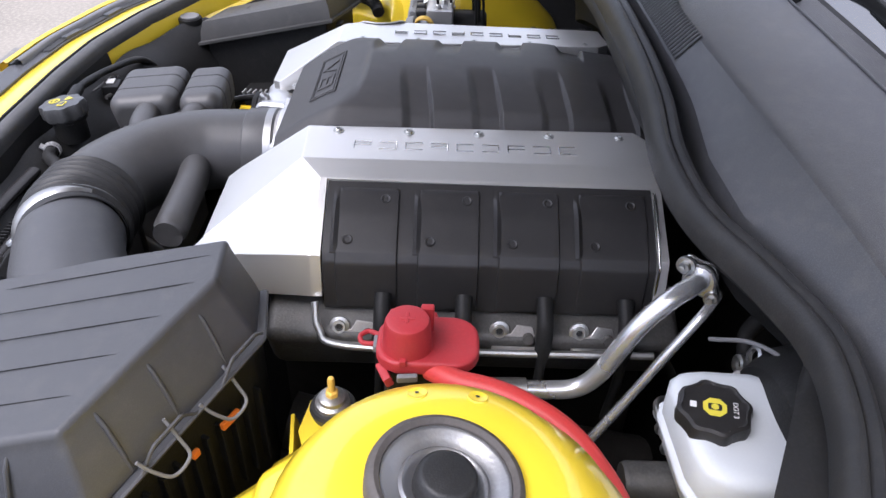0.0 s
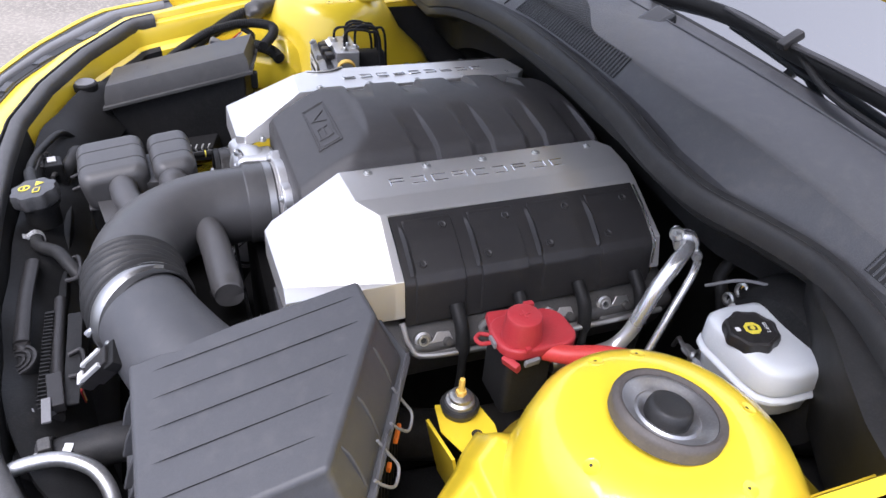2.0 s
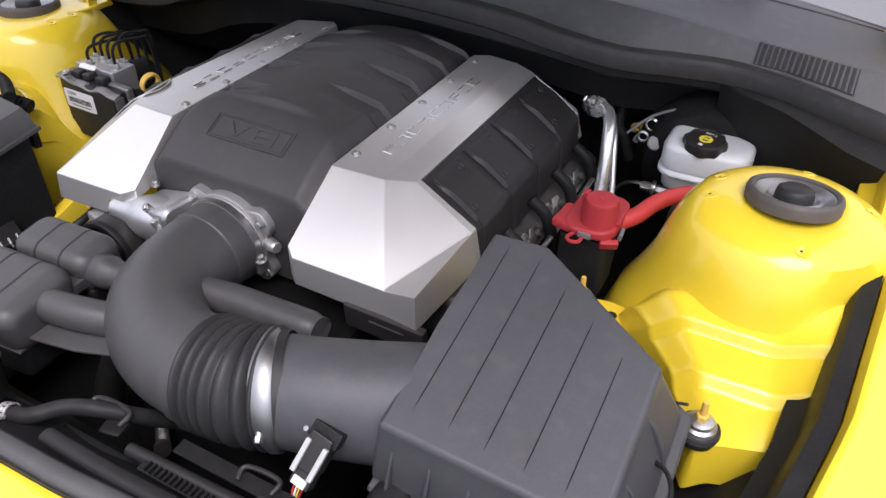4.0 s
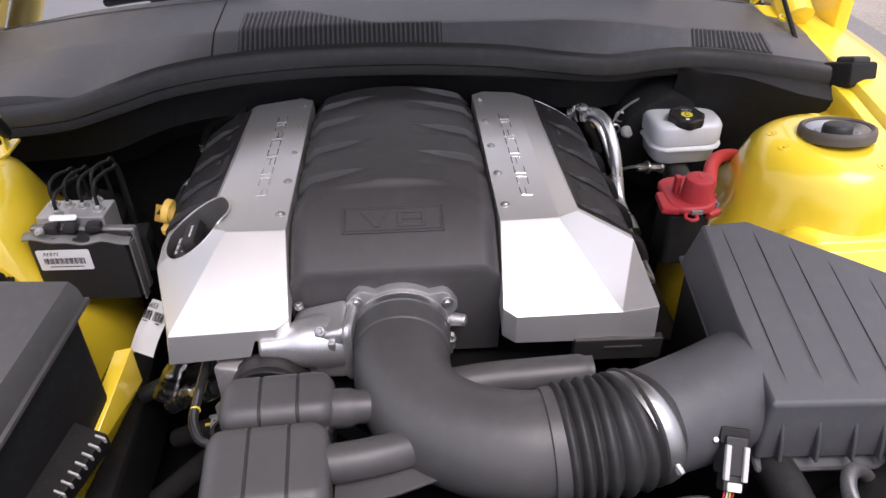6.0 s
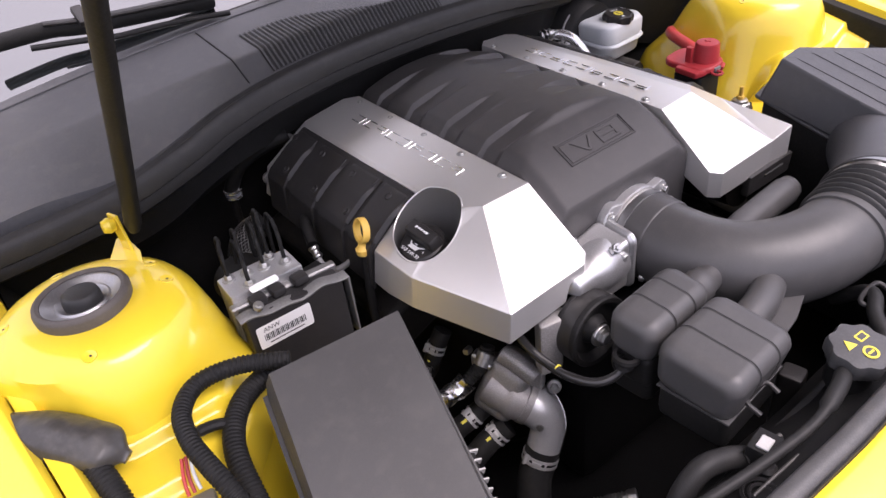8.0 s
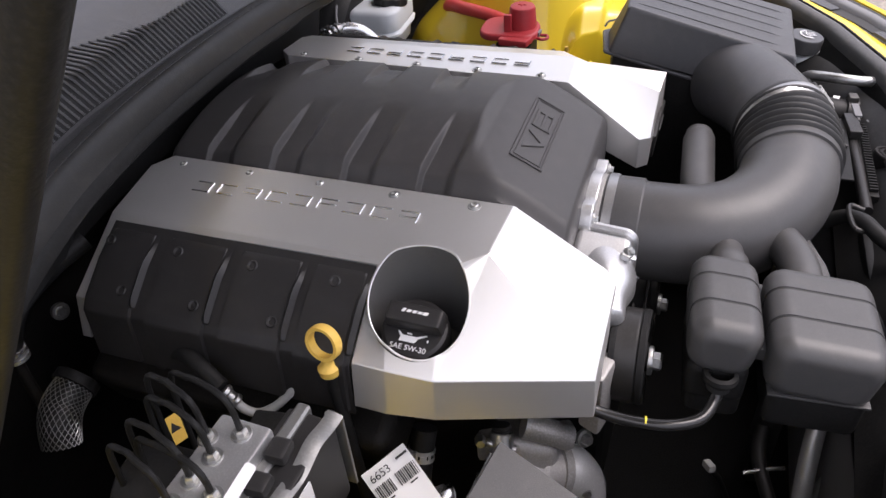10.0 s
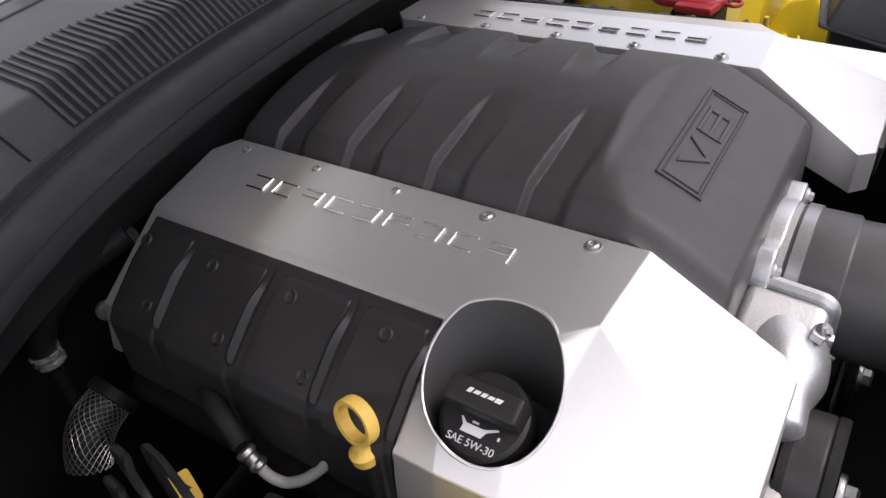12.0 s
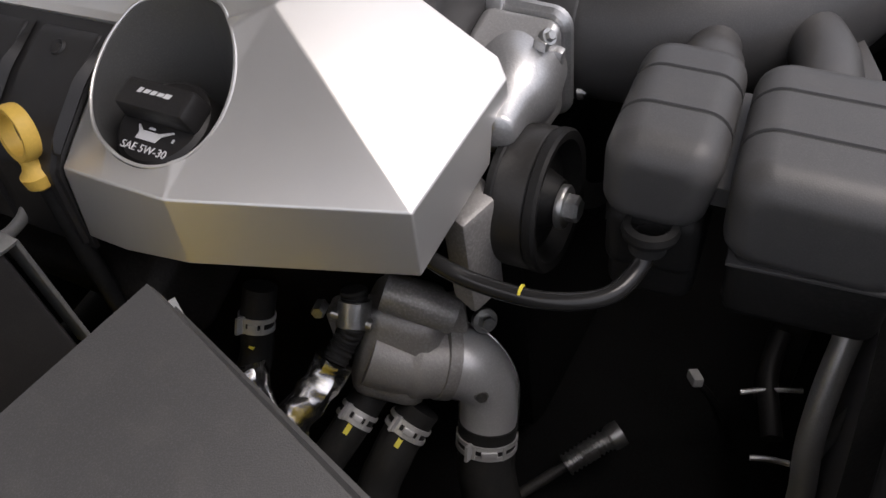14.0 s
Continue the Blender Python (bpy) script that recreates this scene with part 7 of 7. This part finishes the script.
for blade, link in WIPERS:
    wp = thing("wiper", blade[0], "black windscreen wiper lying along the glass", "wiper", "wipers")
    part("blade", sweep([Vector(p) + Vector((0, -0.004, 0.007)) for p in blade], 0.0085, 10, 8, flat=1.5), M_DARK, wp, "black wiper blade")
    part("arm", sweep([Vector(p) + Vector((0, -0.010, 0.018)) for p in blade[1:]], lambda q: 0.006 + 0.004 * q, 10, 8, flat=0.6), M_COIL, wp, "black wiper arm")
    part("link", sweep([Vector(p) + Vector((0, -0.004, 0.005)) for p in link], 0.0062, 10, 8, flat=0.7), M_DARK, wp, "thin lower link")
    part("joint", in_frame(box((0.036, 0.016, 0.012), width=0.003), plane_frame(Vector(blade[2]) + Vector((0, -0.012, 0.024)), (0, -0.5, 0.85), (1, 0, 0))), M_COIL, wp)

wr = thing("wiper_root", (-0.03, 0.62, 0.95), "glossy black wiper root cover in a cowl pocket", "wiper cover")
part("cover", in_frame(box((0.044, 0.085, 0.030), width=0.008, segments=4), pose(-0.038, 0.632, 0.958, 22, 6, 12)), M_GLOSS, wr)
part("pocket", in_frame(box((0.072, 0.11, 0.004), width=0.0015), pose(-0.030, 0.628, 0.9475, 9, 0, 12)), M_DARK, wr, "dark pocket floor")

# ---------------------------------------------------------------- front: radiator cap, hoses and seals
rad = thing("coolant_filler", (-0.046, -0.296, 0.75), "coolant filler with black lobed cap and yellow warning symbols", "coolant filler")
part("cap", lathe([(0.026, -0.020), (0.029, -0.016), (0.0298, -0.004), (0.028, 0.002), (0.0, 0.004)], (-0.046, -0.296, 0.787), (-0.05, -0.12, 1), 72, wob=lambda a, r: 1 + (0.06 * math.cos(8 * a) if r > 0.027 else 0)), M_CAP, rad, "lobed dark cap", 40)
RM = plane_frame((-0.046, -0.296, 0.7905), (-0.05, -0.12, 1), (0.1, 1, 0))
part("symbol", plate([(-0.016, 0.002), (-0.003, 0.002), (-0.0095, 0.013)], RM, 0.0005), M_YELLOWINK, rad, "yellow warning triangle")
part("symbol", plate(rect(0.013, 0.009, 0.009, 0.006), RM, 0.0005), M_YELLOWINK, rad, "yellow book symbol")
part("mark", plate(rect(0.009, 0.006, 0.009, 0.006), RM @ pose(0, 0, 0.0004), 0.0003), M_CAP, rad)
part("symbol", lathe([(0.0055, 0.0), (0.0055, 0.0006), (0.0078, 0.0006), (0.0078, 0.0)], RM @ Vector((-0.001, -0.011, 0)), RM.to_3x3() @ Vector((0, 0, 1)), 28), M_YELLOWINK, rad, "yellow ring symbol")
part("mark", plate(rect(0.008, 0.0022, -0.001, -0.011), RM @ pose(0, 0, 0.0002), 0.0005), M_YELLOWINK, rad)
part("neck", lathe([(0.022, 0.0), (0.022, 0.03), (0.026, 0.032), (0.026, 0.036)], (-0.044, -0.292, 0.735), (0, 0, 1), 28), M_DARK, rad)
oh = thing("overflow_hose", (-0.12, -0.31, 0.76), "thin grey overflow hose beside the coolant cap", "hose")
part("hose", sweep([(-0.075, -0.298, 0.772), (-0.10, -0.305, 0.774), (-0.15, -0.31, 0.770), (-0.22, -0.30, 0.762), (-0.30, -0.28, 0.745), (-0.34, -0.26, 0.70)], lambda q: 0.0085 if q < 0.18 else 0.0055, 14, 8), M_HOSE, oh)
uh = thing("coolant_hose", (0.05, -0.27, 0.72), "slim black hose with a bright spring clip", "hose", "coolant hoses")
part("hose", sweep([(0.005, -0.300, 0.742), (0.03, -0.293, 0.745), (0.055, -0.270, 0.748), (0.085, -0.255, 0.746), (0.108, -0.236, 0.730), (0.12, -0.20, 0.69)], 0.0085, 14, 8), M_HOSE, uh)
clip_ring((0.006, -0.2995, 0.742), (1, 0.25, 0.1), 0.0095, uh, 0.010)
wash = thing("washer_filler_cap", (0.512, -0.206, 0.74), "black washer fluid cap with a white spray symbol", "washer cap")
part("cap", lathe([(0.023, -0.02), (0.0255, -0.016), (0.026, 0.0), (0.0245, 0.003), (0.0, 0.0045)], (0.512, -0.206, 0.772), (0, -0.12, 1), 40), M_CAP, wash, "round dark cap")
WMx = plane_frame((0.512, -0.206, 0.7766), (0, -0.12, 1), (-0.4, 1, 0))
part("symbol", plate([(-0.014, -0.006), (-0.010, 0.006), (0.0, 0.0095), (0.010, 0.006), (0.014, -0.006), (0.010, -0.004), (0.0, -0.001), (-0.010, -0.004)], WMx, 0.0005), M_WHITEINK, wash, "white windscreen symbol")
part("mark", plate([(-0.0105, -0.003), (-0.0075, 0.0045), (0.0, 0.007), (0.0075, 0.0045), (0.0105, -0.003), (0.0, 0.0010)], WMx @ pose(0, 0, 0.0003), 0.0004), M_CAP, wash)
for k in range(3):
    part("mark", plate(rect(0.0012, 0.012, -0.004 + 0.004 * k, -0.008), WMx @ pose(0, 0, 0.0002), 0.0005), M_WHITEINK, wash)
part("tab", box((0.016, 0.010, 0.006), (0.541, -0.200, 0.768), (0, 0, 10), 0.002), M_CAP, wash)
part("neck", lathe([(0.02, -0.10), (0.02, 0.0), (0.024, 0.004)], (0.512, -0.206, 0.748), (0, 0, 1), 24), M_WHITE, wash, "milky filler neck")
lh = thing("radiator_hose", (0.40, -0.25, 0.70), "wide black radiator hose with white paint marks", "hose")
part("hose", sweep([(0.378, -0.33, 0.712), (0.378, -0.29, 0.716), (0.376, -0.24, 0.722), (0.374, -0.19, 0.722), (0.37, -0.14, 0.70)], 0.0205, 24, 8), M_HOSE, lh)
for x, y, w in ((0.384, -0.248, 0.010), (0.386, -0.278, 0.006), (0.380, -0.225, 0.004)):
    part("mark", plate(rect(w, 0.008), plane_frame((x, y, 0.7405), (0.1, 0, 1), (0.3, 1, 0)), 0.0014), M_WHITEINK, lh, "white paint mark")
gp = thing("washer_pipe", (0.42, -0.26, 0.75), "bare grey metal pipe bending over the radiator hose", "metal pipe")
part("pipe", sweep([(0.42, -0.33, 0.745), (0.413, -0.300, 0.755), (0.408, -0.276, 0.757), (0.411, -0.248, 0.757), (0.425, -0.224, 0.752), (0.443, -0.212, 0.742), (0.462, -0.208, 0.72), (0.47, -0.206, 0.68)], 0.0072, 14, 8), M_STEEL, gp)
tankr = thing("radiator_tank", (0.25, -0.29, 0.70), "black ribbed plastic radiator tank behind the front edge", "radiator tank")
part("tank", prism([(-0.36, -0.315), (0.36, -0.315), (0.36, -0.265), (-0.36, -0.265)], 0.60, 0.712, 0.008), M_DARK, tankr)
for k in range(26):
    part("rib", box((0.0022, 0.010, 0.006), (0.165 + 0.0062 * k, -0.2765, 0.7355), width=0.0006), M_DARK, tankr)
part("rail", box((0.20, 0.014, 0.024), (0.255, -0.276, 0.722), width=0.002), M_DARK, tankr)
part("strap", box((0.15, 0.016, 0.003), (0.250, -0.2475, 0.739), width=0.001), M_DARK, tankr, "flat black strip")
for r in (0.020, 0.014, 0.008):
    part("ring", lathe([(r - 0.002, 0), (r - 0.0015, 0.002), (r + 0.0015, 0.002), (r + 0.002, 0)], (0.243, -0.304, 0.739), (0.1, -0.2, 1), 30), M_COIL, tankr)
part("disc", lathe([(0.022, -0.02), (0.022, 0.0), (0.0, 0.0)], (0.243, -0.304, 0.739), (0.1, -0.2, 1), 30), M_DARK, tankr)
for x, y in ((0.325, -0.287), (0.328, -0.268)):
    part("clip", box((0.008, 0.012, 0.008), (x, y, 0.738), (0, 0, 20), 0.002), M_GREY, tankr)
part("latch", box((0.050, 0.016, 0.012), (0.305, -0.262, 0.742), (0, 0, 6), 0.002), M_COIL, tankr, "black latch strip")
part("latch_plate", box((0.034, 0.009, 0.003), (0.336, -0.268, 0.749), (0, 0, 4), 0.0008), M_GREY, tankr, "grey latch plate")
part("loop", sweep([(0.250, -0.252, 0.742), (0.250, -0.238, 0.745), (0.285, -0.236, 0.745), (0.286, -0.250, 0.742)], 0.0026, 8, 5), M_COIL, tankr, "black wire loop")
part("loop", sweep([(0.070, -0.262, 0.742), (0.070, -0.246, 0.746), (0.110, -0.244, 0.746), (0.112, -0.260, 0.742)], 0.0030, 8, 5), M_COIL, tankr, "black wire loop")
part("side_rail", sweep([(0.06, -0.300, 0.742), (0.14, -0.302, 0.744), (0.22, -0.300, 0.744)], 0.009, 12, 6, flat=0.7), M_COIL, tankr, "rounded black rail")
part("side_rail", sweep([(0.13, -0.268, 0.728), (0.22, -0.266, 0.730), (0.33, -0.262, 0.728)], 0.007, 12, 6), M_COIL, tankr, "black tube beside the tank")
part("collar", lathe([(0.0225, -0.008), (0.0245, -0.007), (0.0245, 0.007), (0.0225, 0.008)], (0.377, -0.268, 0.7185), (0.0, 1, 0.1), 28), M_COIL, lh, "black hose collar")
part("clamp_lug", box((0.016, 0.012, 0.010), (0.379, -0.268, 0.7445), (0, 0, 8), 0.002), M_IRON, lh)
lc = thing("relay_connector", (-0.20, -0.285, 0.72), "black relay with a pale top beside the coolant filler", "connector")
part("body", box((0.030, 0.026, 0.034), (-0.185, -0.287, 0.738), (0, 0, 8), 0.003), M_DARK, lc)
part("top", box((0.016, 0.012, 0.003), (-0.188, -0.288, 0.756), (0, 0, 8), 0.001), M_PALE, lc, "pale top")
part("loop", sweep([(-0.150, -0.262, 0.742), (-0.148, -0.244, 0.748), (-0.115, -0.243, 0.748), (-0.112, -0.258, 0.742)], 0.0028, 8, 5), M_COIL, lc, "black wire loop")
ch = thing("cooler_hose", (-0.22, -0.27, 0.70), "grey rubber cooler hose arching behind the radiator", "hose")
part("hose", sweep([(-0.285, -0.262, 0.66), (-0.272, -0.258, 0.71), (-0.245, -0.258, 0.735), (-0.218, -0.264, 0.735), (-0.190, -0.276, 0.725), (-0.165, -0.29, 0.70)], 0.0115, 16, 8), M_HOSE, ch)
part("pipe", sweep([(-0.200, -0.278, 0.735), (-0.175, -0.284, 0.740), (-0.158, -0.288, 0.742)], lambda q: 0.006 - 0.003 * q, 12, 5), M_IRON, ch)
part("rod", sweep([(-0.235, -0.308, 0.742), (-0.20, -0.31, 0.744), (-0.17, -0.312, 0.746)], 0.0018, 8, 4), M_IRON, ch, "thin grey rod")
for r in (0.016, 0.010):
    part("ring", lathe([(r - 0.002, 0), (r, 0.003), (r + 0.002, 0)], (-0.228, -0.311, 0.742), (0, 0, 1), 24), M_COIL, ch)
ps = thing("steering_fluid_cap", (-0.476, -0.247, 0.70), "black cylindrical cap with a grey top", "fluid cap")
part("cap", lathe([(0.019, -0.05), (0.020, -0.012), (0.0215, -0.010), (0.0215, 0.0), (0.020, 0.002), (0.0, 0.003)], (-0.476, -0.247, 0.755), (0, 0, 1), 36), M_DARK, ps)
part("top", lathe([(0.0175, 0.0), (0.017, 0.0015), (0, 0.002)], (-0.476, -0.247, 0.758), (0, 0, 1), 30), M_GREY, ps)

front = thing("front_seal", (0, -0.34, 0.75), "dark rubber seal along the front edge of the bay", "rubber seal")
part("bead", along(-0.53, 0.50, [(-0.020, -0.030), (-0.022, -0.014), (-0.021, -0.004), (-0.017, 0.001), (-0.010, 0.003), (-0.003, 0.001), (0.001, -0.006)], 80), M_SEAL, front, "flat rubber bead", 60)
part("lip", along(-0.53, 0.50, [(0.0005, -0.006), (0.0015, 0.001), (0.003, 0.0015), (0.004, -0.006)], 80), M_RUBBER, front, "thin black lip", 60)
slam = thing("radiator_shroud", (0, -0.27, 0.60), "black plastic radiator shroud across the front", "radiator shroud")
part("panel", sheet(lambda u, v: (-0.50 + 1.0 * u, -0.325 + 0.075 * v + 0.10 * (2 * u - 1) ** 4, 0.745 - 0.02 * v - 0.05 * v * v + 0.004 * math.sin(40 * u)), 40, 8, -0.004), M_DARK, slam, "black top panel", 60)
for x in (-0.30, -0.20, 0.22, 0.34):
    part("push_clip", lathe([(0, 0.004), (0.006, 0.004), (0.009, 0.001), (0.009, 0)], (x, -0.30, 0.742), (0, 0, 1), 18), M_COIL, slam)
